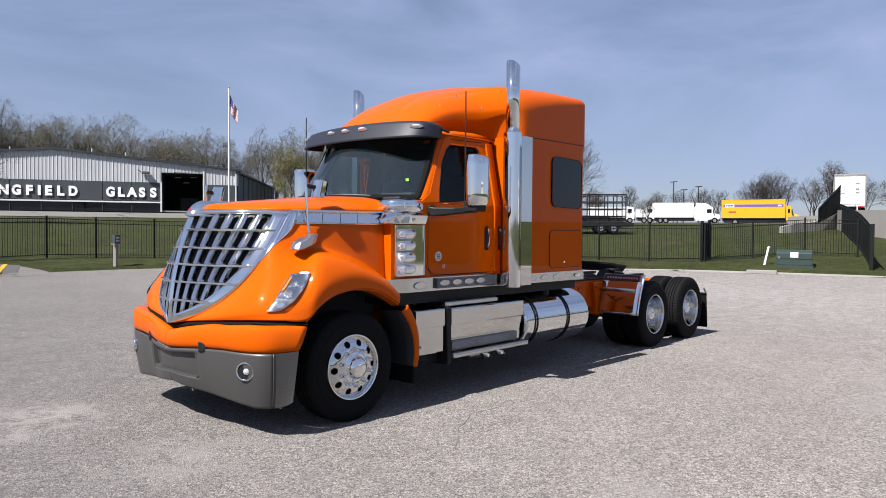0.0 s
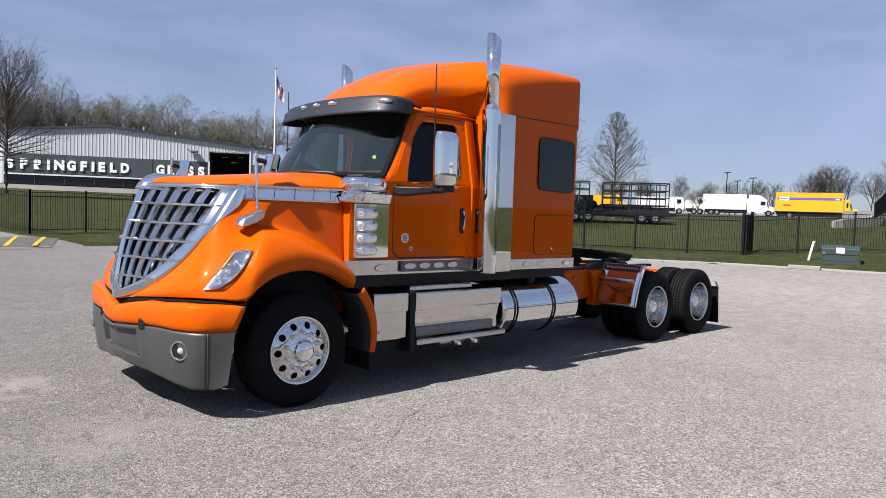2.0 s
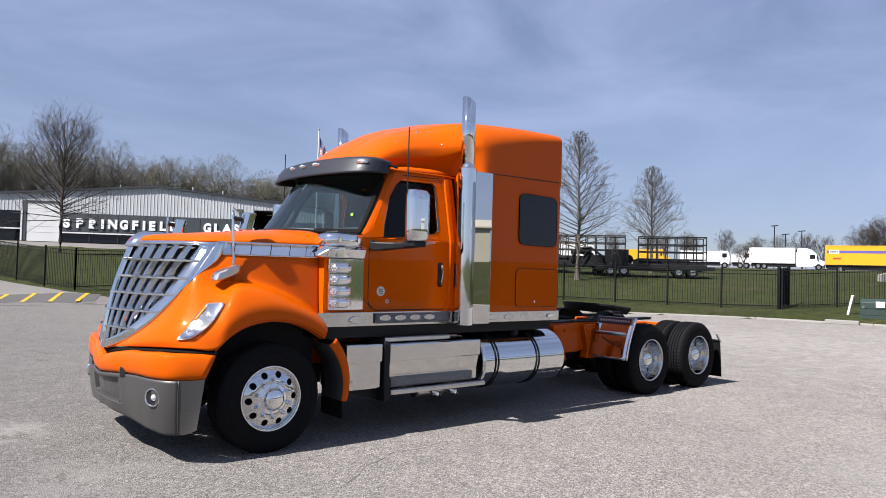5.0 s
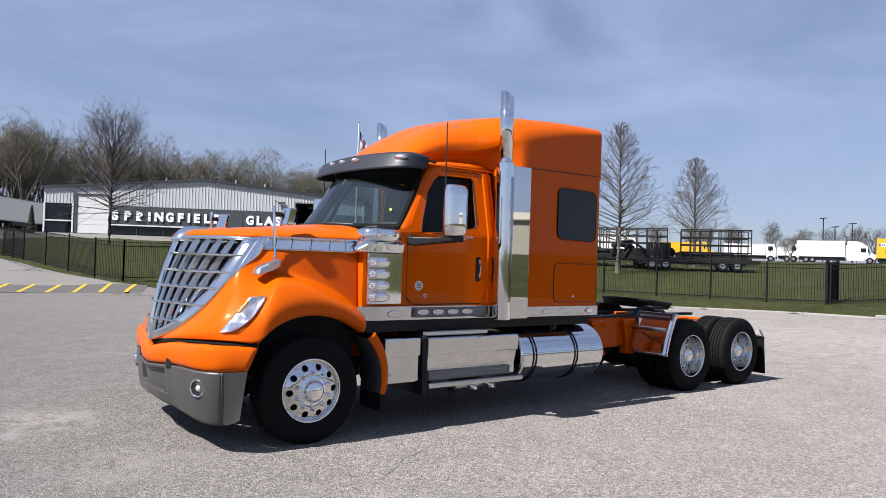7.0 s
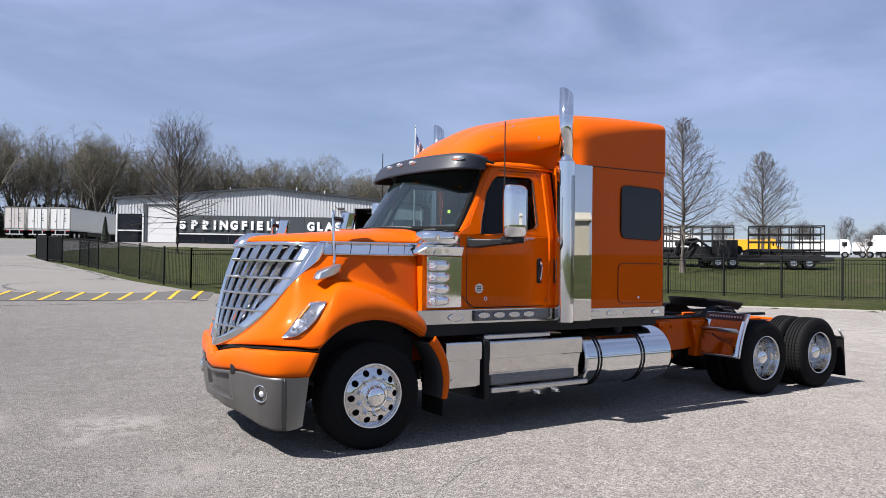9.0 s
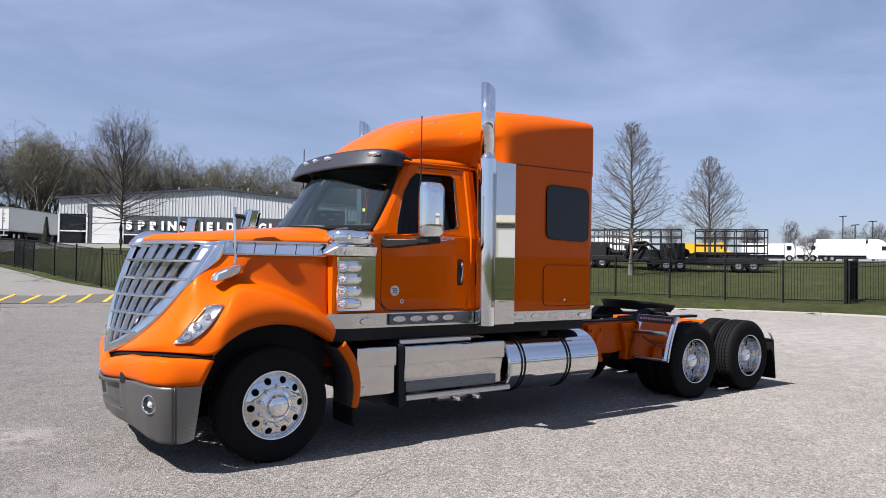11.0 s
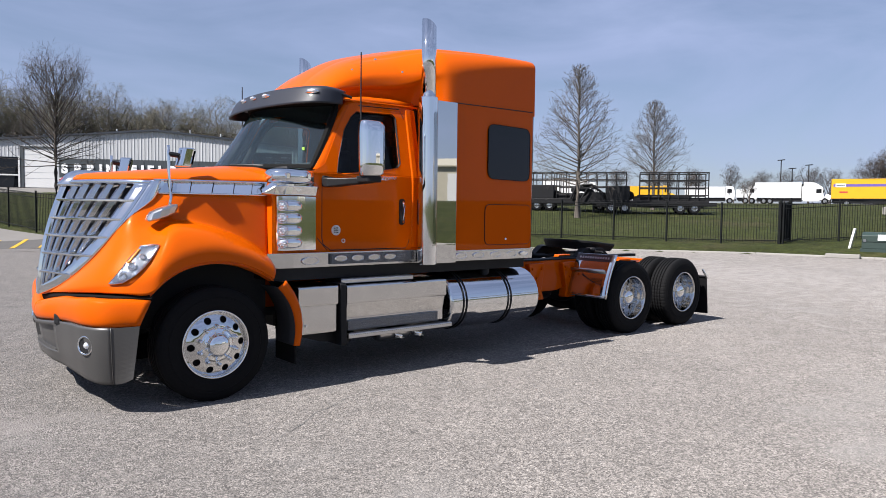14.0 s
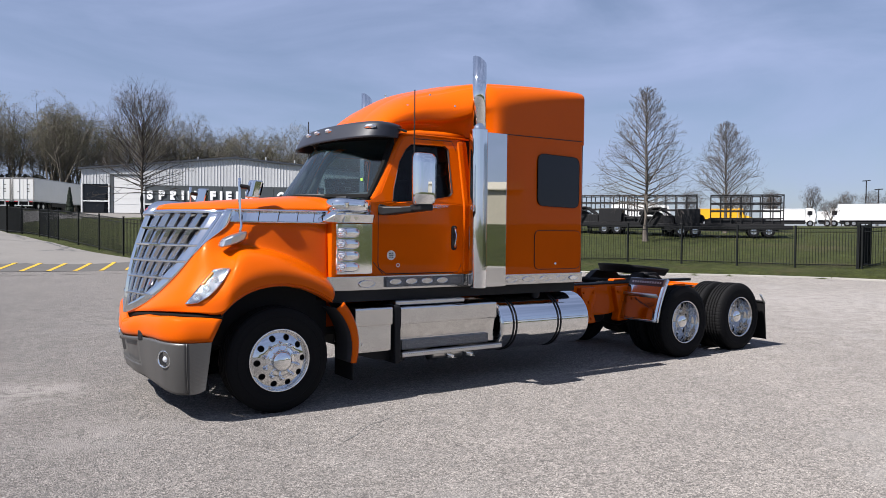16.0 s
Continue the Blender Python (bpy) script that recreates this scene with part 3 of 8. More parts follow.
# outline of the grille: middle of the top, upper corner, lower tip
G_TOP, G_CORNER, G_TIP = Vector((-0.915, 0.0, 1.925)), Vector((-0.40, -0.725, 1.925)), Vector((-1.135, 0.0, 0.915))
G_KNEE = Vector((-0.965, -0.87, 1.065))


def g_side(v):
    return G_CORNER * (1 - v) ** 2 + G_KNEE * 2 * v * (1 - v) + G_TIP * v * v


def g_mid(v):
    p = G_TOP.lerp(G_TIP, v)
    p.x -= 0.05 * 4 * v * (1 - v)
    return p


def grille_at(u, v, lift=0.0):
    """Point of the driver's half of the grille: u from the middle to the edge, v from top to tip."""
    p = g_mid(v).lerp(g_side(v), u)
    bow = 0.055 * 4 * u * (1 - u) * (1 - 0.5 * v)
    d = Vector((-0.80, -0.60, 0.12)).normalized()
    return p + d * (bow + lift)


def build_grille():
    g = part("grille", bmesh.new(), CHROME, truck, "chrome shield grille with upright fins behind five bars")
    for side in (-1, 1):
        part("backing", flip(sheet(lambda u, v: grille_at(u, v * 0.985, -0.07), 10, 14), side), BLACK, g, smooth=True)
        # five bars across and the top rail
        for v in (0.155, 0.315, 0.47, 0.63, 0.80):
            level = g_mid(v).z
            end = min((k / 200 for k in range(201)), key=lambda q: abs(g_side(q).z - level + 0.012))
            pts = [grille_at(k / 10 * 0.97, lerp(v, end, k / 10), 0.012) for k in range(11)]
            bm = bmesh.new()
            rings = []
            for k, p in enumerate(pts):
                rings.append([p + Vector(q) for q in ((-0.020, -0.014, 0.009), (0.03, 0.022, 0.018), (0.03, 0.022, -0.014), (-0.020, -0.014, -0.010))])
            loft(rings, bm)
            part("bar", flip(bm, side), CHROME, g, bevel=0.004)
        # upright fins, leaning with the side
        for k in range(1, 7):
            u0 = k / 6.8
            pts = []
            for j in range(25):
                v = j / 24 * 0.97
                w = (g_side(v) - g_mid(v)).length
                w0 = (g_side(0) - g_mid(0)).length
                s = u0 * w0 * (1 - 0.38 * v)
                if s > w * 0.93:
                    break
                pts.append(grille_at(s / w, v, 0.0))
            if len(pts) < 3:
                continue
            out, across = Vector((-0.80, -0.60, 0.12)).normalized(), (G_CORNER - G_TOP).normalized()
            rings = [[p + out * a + across * b for a, b in ((-0.006, -0.046), (0.008, -0.010), (-0.030, 0.022), (-0.038, 0.016), (-0.016, -0.046))] for p in pts]
            part("fin", flip(loft(rings), side), FINCHROME, g, bevel=0.003)
        # wide chrome band down the side
        def band(u, v):
            p = grille_at(1.0, v, 0.02)
            q = grille_at(max(0.0, 1 - 0.118 / max(0.15, (g_side(v) - g_mid(v)).length)), v, 0.015)
            return p.lerp(q, u)
        part("side_band", flip(sheet(band, 3, 26), side), CHROME, g, smooth=True, solid=0.02)
        # chrome corner between the band and the hood's moulding
        def corner(u, v):
            a = grille_at(1.0, 0.30 * v, 0.024)
            b = spline([(-0.33, -0.772, 1.955), (-0.355, -0.775, 1.83), (-0.45, -0.785, 1.735), (-0.56, -0.775, 1.66)], v)
            return a.lerp(b, u) + Vector((-0.012, -0.012, 0)) * math.sin(u * math.pi)
        part("corner_fill", flip(sheet(corner, 5, 12), side), CHROME, g, smooth=True, solid=0.008)
        rail = [grille_at(k / 14, 0.0, 0.012) for k in range(15)]
        part("top_rail", flip(tube(rail, 0.022, 8), side), CHROME, g, smooth=True)
    mid = [g_mid(k / 20) + Vector((-0.012, 0, 0)) for k in range(21)]
    rings = [[p + Vector(q) for q in ((-0.026, 0, 0), (0.0, -0.020, 0), (0.03, -0.022, 0), (0.03, 0.022, 0), (0.0, 0.020, 0))] for p in mid]
    part("centre_spine", loft(rings), CHROME, g, bevel=0.006)
    # nose cap above the grille with a plain badge
    def cap(u, v):
        a = (u - 0.5) * 2
        x = lerp(-0.985, -0.80, v ** 1.3) + 0.34 * abs(a) ** 1.7
        z = lerp(1.895, 2.035, math.sin(v * math.pi / 2)) - 0.02 * abs(a) ** 2
        return Vector((x, a * lerp(0.23, 0.19, v), z))
    nose = part("nose_cap", sheet(cap, 16, 10), CHROME, g, smooth=True, solid=0.02)
    part("badge", sheet(lambda u, v: cap(0.5 + 0.05 * (u - v), 0.28 + 0.11 * (u + v - 1)) + Vector((-0.006, 0, 0.003)), 4, 4), REDLENS, nose, "small red diamond badge", smooth=True, solid=0.006)


# six lines along the hood: the wheel arch, the side, the shoulder, the crown, the valley and the moulding
# moulding line along the hood's flank, and the fender's net of points, station by station towards the back
ARCH_LINE = [(-1.115, -0.01, 0.915), (-1.08, -0.3, 0.955), (-1.015, -0.62, 0.985), (-0.893, -0.91, 1), (-0.755, -1.1, 1), (-0.575, -1.205, 0.995), (-0.435, -1.215, 1.125), (-0.26, -1.215, 1.212), (-0.03, -1.215, 1.245), (0.19, -1.215, 1.218), (0.37, -1.21, 1.15), (0.52, -1.205, 1.065)]
SIDE_LINE = [(-1.118, -0.01, 0.918), (-1.08, -0.3, 0.962), (-1.02, -0.63, 1.01), (-0.898, -0.915, 1.06), (-0.745, -1.08, 1.09), (-0.565, -1.18, 1.15), (-0.44, -1.205, 1.27), (-0.26, -1.205, 1.36), (-0.03, -1.205, 1.38), (0.2, -1.205, 1.325), (0.385, -1.2, 1.235), (0.545, -1.19, 1.125)]
SHOULDER_LINE = [(-1.119, -0.01, 0.92), (-1.08, -0.295, 0.97), (-1.015, -0.62, 1.04), (-0.878, -0.9, 1.13), (-0.7, -1.03, 1.22), (-0.505, -1.085, 1.345), (-0.38, -1.125, 1.465), (-0.23, -1.12, 1.505), (-0.025, -1.12, 1.48), (0.2, -1.12, 1.405), (0.395, -1.125, 1.305), (0.56, -1.13, 1.18)]
CROWN_LINE = [(-1.12, -0.009, 0.922), (-1.075, -0.285, 0.978), (-1.005, -0.59, 1.065), (-0.853, -0.85, 1.205), (-0.64, -0.94, 1.38), (-0.435, -0.955, 1.505), (-0.32, -1, 1.56), (-0.18, -0.99, 1.56), (0.02, -0.99, 1.525), (0.235, -1, 1.45), (0.42, -1.01, 1.355), (0.575, -1.02, 1.235)]
VALLEY_LINE = [(-1.121, -0.008, 0.924), (-1.07, -0.27, 0.985), (-0.99, -0.54, 1.088), (-0.828, -0.76, 1.275), (-0.61, -0.83, 1.52), (-0.4, -0.84, 1.6), (-0.275, -0.865, 1.61), (-0.12, -0.878, 1.6), (0.07, -0.895, 1.56), (0.27, -0.915, 1.49), (0.445, -0.93, 1.4), (0.59, -0.945, 1.29)]
MOULDING_LINE = [(-1.122, -0.006, 0.926), (-1.062, -0.245, 0.996), (-0.968, -0.485, 1.11), (-0.804, -0.675, 1.33), (-0.584, -0.75, 1.653), (-0.385, -0.735, 1.83), (-0.25, -0.785, 1.83), (-0.1, -0.815, 1.83), (0.09, -0.845, 1.83), (0.28, -0.872, 1.83), (0.45, -0.893, 1.83), (0.6, -0.91, 1.83)]
FENDER = [list(row) for row in zip(ARCH_LINE, SIDE_LINE, SHOULDER_LINE, CROWN_LINE, VALLEY_LINE, MOULDING_LINE)]



build_grille()


def build_hood():
    for side in (-1, 1):
        bm = sheet(lambda u, v: net(FENDER, u, v), 77, 30)
        f = part("fender", flip(bm, side), ORANGE, truck, smooth=True, solid=0.02)
        # rolled lip round the wheel opening
        lip = [spline([r[0] for r in FENDER[5:]], k / 30) for k in range(31)]
        rings = [[p + Vector(q) for q in ((0, 0.004, 0.004), (0, 0.0, -0.018), (0, 0.10, -0.028), (0, 0.10, 0.0))] for p in lip]
        part("wheel_arch_lip", flip(loft(rings), side), ORANGE, f, smooth=False)
        inner = [p for p in lip]
        part("wheel_well", flip(sheet(lambda u, v: (lambda p: (p.x, -1.10 + v * 0.55, p.z - 0.01 + 0.05 * math.sin(v * 3)))(spline(inner, u)), 20, 5), side), DARK, f, smooth=True)
        # rear part of the fender behind the wheel
        def skirt(u, v):
            a = radians(lerp(40, -6, v))
            r = 0.745 + 0.02 * math.sin(v * math.pi)
            rr = r + u * lerp(0.098, 0.060, v)
            return (rr * math.cos(a) - 0.012 * v, -1.205 + 0.012 * (u * 2 - 1) ** 2, 0.50 + rr * math.sin(a))
        part("rear_skirt", flip(sheet(skirt, 5, 22), side), ORANGE, f, smooth=True, solid=0.016)
        def skirt_in(u, v):
            a = radians(lerp(40, -6, v))
            r = 0.748 + 0.02 * math.sin(v * math.pi)
            return (r * math.cos(a) - 0.012 * v, -1.195 + u * 0.34, 0.50 + r * math.sin(a))
        part("skirt_liner", flip(sheet(skirt_in, 3, 22), side), DARK, f, smooth=True, solid=0.012)
        def skirt_out(u, v):
            a = radians(lerp(40, -6, v))
            r = 0.748 + 0.02 * math.sin(v * math.pi) + lerp(0.075, 0.048, v)
            return (r * math.cos(a) - 0.012 * v, -1.195 + u * 0.34, 0.50 + r * math.sin(a))
        part("skirt_back", flip(sheet(skirt_out, 3, 22), side), BLACK, f, smooth=True, solid=0.008)
        part("splash_flap", flip(box(0.755, 0.77, -1.17, -0.80, 0.24, 0.55), side), RUBBER, f)
        # near-black tube that paints the shade in the gap between hood and bumper
        seam = [spline([r[0] for r in FENDER[:6]], k / 24) + Vector((0.018, 0.014, -0.034)) for k in range(25)]
        part("bumper_gap", flip(tube(seam, 0.027, 8), side), SEAL_OR_GAP, f)
        # headlamp in the fender's front corner
        build_headlamp(side, f)
    # hood top between the mouldings
    def top(u, v):
        a = u * 2 - 1
        x_mid = lerp(-0.76, 0.575, v)
        edge = [(-0.88, 0.10, 1.955), (-0.66, 0.405, 1.955), (-0.40, 0.725, 1.955), (0.0, 0.835, 1.957), (0.40, 0.885, 1.96), (0.78, 0.925, 1.965)]
        e = spline(edge, v ** 0.9)
        x = lerp(x_mid, e.x, abs(a) ** 2.2)
        y = e.y * a
        crown = lerp(0.055, 0.155, min(1.0, v * 1.2))
        return (x, y, e.z + crown * (1 - abs(a) ** 6.0))
    h = part("hood", sheet(top, 64, 36), ORANGE, truck, smooth=True, solid=0.012)
    # cowl under the windscreen
    part("cowl", sheet(lambda u, v: (lerp(lerp(0.55, 0.77, abs(2 * u - 1) ** 2.2), 1.11 - 0.55 * (1 - (2 * u - 1) ** 2), v), (2 * u - 1) * lerp(0.92, 0.95, v), lerp(2.135, 2.12, v) - 0.15 * abs(2 * u - 1) ** 3), 24, 4), BLACK, truck, smooth=True)
    for side in (-1, 1):
        m = part("side_moulding", flip(loft([[spline([r[5] for r in FENDER[5:]], k / 24) + Vector(q) for q in ((0, -0.004, -0.012), (0, -0.022, 0.0), (0, -0.022, 0.012), (0, 0.01, 0.012))] for k in range(25)]), side), CHROME, truck, "chrome moulding with slanted panes along the hood", bevel=0.003)
        part("upper_rail", flip(loft([[spline([r[5] for r in FENDER[5:]], k / 24) + Vector((0, 0, 0.118)) + Vector(q) for q in ((0, -0.004, -0.010), (0, -0.022, 0.0), (0, -0.020, 0.012), (0, 0.02, 0.012))] for k in range(25)]), side), CHROME, m, bevel=0.003)
        part("front_end", flip(loft([[(-0.425, -0.695, 1.80), (-0.435, -0.70, 1.952), (-0.36, -0.70, 1.952), (-0.36, -0.69, 1.80)], [(-0.385, -0.752, 1.815), (-0.385, -0.745, 1.950), (-0.33, -0.72, 1.952), (-0.33, -0.72, 1.81)], [(-0.30, -0.775, 1.82), (-0.30, -0.765, 1.948), (-0.28, -0.74, 1.950), (-0.28, -0.74, 1.82)]]), side), CHROME, m, bevel=0.006)
        for k in range(6):
            def pane(u, v, k=k):
                t = (k + 0.03 + 0.94 * u) / 6 + 0.028 * v
                p = spline([r[5] for r in FENDER[5:]], min(1.0, t))
                return p + Vector((0, -0.016 - 0.008 * u + 0.036 * v, 0.012 + 0.10 * v))
            part("pane", flip(sheet(pane, 4, 1), side), CHROME, m, solid=0.006)


def build_headlamp(side, parent):
    """Slanted lamp: dark bowl, bright reflectors, clear face."""
    def on(u, v, out):
        # corners on the fender: lower tip, lower back, upper tip, upper front
        a, b = lerp(lerp(0.317, 0.363, u), lerp(0.402, 0.493, u), v), lerp(lerp(0.196, 0.183, u), lerp(0.514, 0.382, u), v)
        b += 0.055 * math.sin(math.pi * v) * (1 - u)
        p = net(FENDER, a, b)
        n = (net(FENDER, a + 0.01, b) - p).cross(net(FENDER, a, b + 0.01) - p).normalized()
        if n.y > 0:
            n = -n
        return p + n * (out + 0.014)
    l = part("headlamp", flip(sheet(lambda u, v: on(u, v, -0.004), 8, 14), side), DARKCHROME, parent, "slanted clear headlamp with bright faceted bowls", smooth=True, solid=0.03)
    rim = [(0, 0), (0.5, -0.015), (1, 0), (1.02, 0.33), (1.02, 0.66), (1, 1), (0.5, 1.01), (0, 1), (-0.02, 0.66), (-0.02, 0.33), (0, 0)]
    part("bezel", flip(tube([on(u, v, 0.012) for u, v in rim], 0.004, 6), side), DARKCHROME, l)
    part("bowl", flip(sheet(lambda u, v: on(0.02 + 0.96 * u, 0.015 + 0.97 * v, 0.014 - 0.018 * abs(math.sin(v * 3 * math.pi)) * math.sin(u * math.pi)), 8, 30), side), FACET, l, smooth=True)
    for (u, v, r) in ((0.46, 0.22, 0.034), (0.46, 0.47, 0.036), (0.56, 0.70, 0.026)):
        c = on(u, v, 0.010)
        bm = revolve([(0.001, 0.012), (r * 0.5, 0.010), (r * 0.62, 0.004), (r * 0.66, 0.016), (r, 0.018), (r * 1.06, 0.004)], (0, 0, 0), "x", 20)
        d = Vector((-0.62, -0.72, 0.30))
        rot = d.to_track_quat("X", "Z").to_matrix().to_4x4()
        bmesh.ops.transform(bm, matrix=Matrix.Translation(c) @ rot, verts=bm.verts)
        part("reflector", flip(bm, side), FACET, l, smooth=True)
    part("lens", flip(sheet(lambda u, v: on(u, v, 0.032 * min(1.0, 6 * u, 6 * (1 - u), 8 * v, 8 * (1 - v)) ** 0.5 + 0.012), 12, 20), side), LAMPGLASS, l, smooth=True)
    part("marker", flip(sheet(lambda u, v: on(0.06 + 0.10 * u, 0.52 + 0.36 * v, 0.020), 2, 6), side), AMBER, l, smooth=True, solid=0.004)


LAMPGLASS = tinted_pane("lamp_glass", (0.94, 0.95, 0.95), 1.4)
build_hood()

# ---- bumper: painted upper part and grey lower part ----
PLAN = [(-1.165, 0.0), (-1.145, 0.22), (-1.085, 0.47), (-1.045, 0.75), (-1.0, 0.955), (-0.90, 1.112), (-0.665, 1.205)]


def plan_at(t):
    p = spline([(x, y, 0) for x, y in PLAN], t)
    return p


def build_bumper():
    b = part("bumper", bmesh.new(), GREY, truck, "wrap-round bumper, orange above and metallic grey below")
    for side in (-1, 1):
        def upper(u, v):
            p = plan_at(u)
            n = Vector((-math.cos(u * 1.25), math.sin(u * 1.25), 0))
            lo = lerp(0.685, 0.735, min(1, u * 2.2))
            hi = lerp(0.845, 0.925, min(1.0, u * 2.6)) + 0.015 * math.sin(u * math.pi) + 0.024 * max(0.0, min(1.0, (u - 0.48) / 0.2))
            prof = [(-0.02, lo), (0.012, lo + 0.03), (0.022, lerp(lo, hi, 0.5)), (0.008, hi - 0.025), (-0.03, hi), (-0.13, hi - 0.01)]
            q = spline([(a, c, 0) for a, c in prof], v)
            e = p + n * q.x
            back = max(0.0, (u - 0.72) / 0.28) * (q.y - lo) / (hi - lo)
            return (e.x + 0.10 * back, -e.y, q.y)
        part("upper_cover", flip(sheet(upper, 34, 16), side), ORANGE, b, "orange painted upper cover", smooth=True, solid=0.012)
        def lower(u, v, deep=0.0):
            t = u * 0.87
            p = plan_at(t)
            n = Vector((-math.cos(t * 1.2), math.sin(t * 1.2), 0))
            hi = lerp(0.685, 0.735, min(1, t * 2.2))
            lo = lerp(0.375, 0.265, min(1, t * 1.3))
            e = p + n * (0.01 - 0.06 * v ** 2 - deep)
            return (e.x, -e.y, lerp(hi, lo, v))
        part("lower_cover", flip(sheet(lower, 40, 20, keep=lambda u, v: u > 0.322 or v < 0.08 or v > 0.70), side), GREY, b, smooth=True, solid=0.012)
        # recessed plate holder
        ph = part("plate_holder", flip(sheet(lambda u, v: lower(0.34 * u, lerp(0.07, 0.71, v), 0.035), 12, 8), side), GREY, b, smooth=True)
        ledge = [(0.322, 0.05 + 0.1 * k) for k in range(6)] + [(0.322, 0.65), (0.299, 0.70)] + [(0.299 - 0.023 * k, 0.70) for k in range(1, 14)]
        rings = [[lower(u, v, -0.004), lower(max(0.0, u - 0.012), v - 0.02, -0.002), lower(max(0.0, u - 0.016), v - 0.02, 0.036), lower(u, v, 0.036)] for u, v in ledge]
        part("holder_frame", flip(loft(rings), side), GREY, ph)
        part("holder_frame", flip(loft([[lower(u, 0.075, -0.002), lower(u, 0.10, -0.001), lower(u, 0.10, 0.036), lower(u, 0.075, 0.036)] for u in [0.322 * k / 10 for k in range(11)]]), side), GREY, ph)
        # flat end panel behind the fold
        def end(u, v):
            a = Vector(lower(1.0, v))
            c = Vector((-0.665 - 0.05 * v, -1.215 + 0.01 * v, lerp(a.z, lerp(0.742, 0.315, v), u)))
            return a.lerp(c, u)
        part("end_panel", flip(sheet(end, 3, 12), side), GREY, b, solid=0.012)
        fold = [Vector(lower(1.0, k / 10)) + Vector((-0.004, -0.006, 0)) for k in range(11)]
        part("fold_edge", flip(tube(fold, 0.005, 6), side), GREY, b, smooth=True)
        # fog lamp
        d = Vector((-0.86, -0.50, 0)).normalized()
        c = Vector(lower(0.763, 0.34))
        rot = Matrix.Translation(c) @ d.to_track_quat("X", "Z").to_matrix().to_4x4()
        bm = revolve([(0.080, 0.0), (0.080, 0.012), (0.073, 0.018), (0.066, 0.010), (0.064, -0.02)], (0, 0, 0), "x", 28)
        bmesh.ops.transform(bm, matrix=rot, verts=bm.verts)
        fl = part("fog_lamp", flip(bm, side), CHROME, b, "round clear fog lamp in a chrome ring", smooth=True)
        bm = revolve([(0.001, 0.006), (0.062, 0.006)], (0, 0, 0), "x", 24)
        bmesh.ops.transform(bm, matrix=rot, verts=bm.verts)
        part("bowl", flip(bm, side), BLACK, fl)
        bm = revolve([(0.001, 0.026), (0.014, 0.024), (0.026, 0.014), (0.029, 0.006)], (0, 0.012, 0), "x", 20)
        bmesh.ops.transform(bm, matrix=rot, verts=bm.verts)
        part("lens", flip(bm, side), LENS, fl, smooth=True)
        # tow hook slot between the two covers
        c = Vector(upper(0.325, 0.10))
        turn = Matrix.Translation(c) @ Matrix.Rotation(radians(24), 4, "Z")
        bm = box(-0.030, 0.06, -0.044, 0.044, -0.044, 0.056)
        bmesh.ops.transform(bm, matrix=turn, verts=bm.verts)
        sl = part("tow_slot", flip(bm, side), BLACK, b, bevel=0.016)
        bm = box(-0.033, 0.02, -0.030, -0.004, -0.024, 0.020)
        bmesh.ops.transform(bm, matrix=turn, verts=bm.verts)
        part("tow_hook", flip(bm, side), FRAME, sl, bevel=0.008)
    part("underside", prism([(-1.0, -0.45), (-0.72, -0.92), (-0.72, 0.92), (-1.0, 0.45)], "z", 0.36, 0.42), FRAME, b)


build_bumper()


# ---- wheels ----
def disc_with_holes(count, r0, r1, hole_r, hole_at, shape, seg=16):
    """A wheel disc with round hand holes; shape(r) gives the height at a radius."""
    bm = bmesh.new()
    half = math.pi / count

    def put(r, a):
        return (r * math.cos(a), shape(r), r * math.sin(a))
    ways = [2 * math.pi * (j + 0.5) / seg for j in range(seg)]
    for r in (r0, r1):
        for q in (-1, 1):
            ways.append(math.atan2(q * r * math.sin(half), r * math.cos(half) - hole_at) % (2 * math.pi))
    ways.sort()
    seg = len(ways)
    for k in range(count):
        a0 = 2 * half * k
        loops = []
        for f in (0.0, 0.2, 0.45, 0.72, 1.0):
            loop = []
            for j in range(seg):
                t = ways[j]
                hx, hy = hole_at + hole_r * math.cos(t), hole_r * math.sin(t)
                # outward to the border of the sector
                lo, hi = 0.0, 1.0
                for _ in range(22):
                    m = (lo + hi) / 2
                    x, y = hx + m * math.cos(t), hy + m * math.sin(t)
                    r, a = math.hypot(x, y), math.atan2(y, x)
                    if r0 < r < r1 and abs(a) < half:
                        lo = m
                    else:
                        hi = m
                x, y = hx + lo * f * math.cos(t), hy + lo * f * math.sin(t)
                r, a = math.hypot(x, y), math.atan2(y, x)
                loop.append(bm.verts.new(put(r, a + a0)))
            loops.append(loop)
        for p, q in zip(loops, loops[1:]):
            for j in range(seg):
                bm.faces.new((p[j], p[(j + 1) % seg], q[(j + 1) % seg], q[j]))
    bmesh.ops.remove_doubles(bm, verts=bm.verts, dist=2e-3)
    return bm


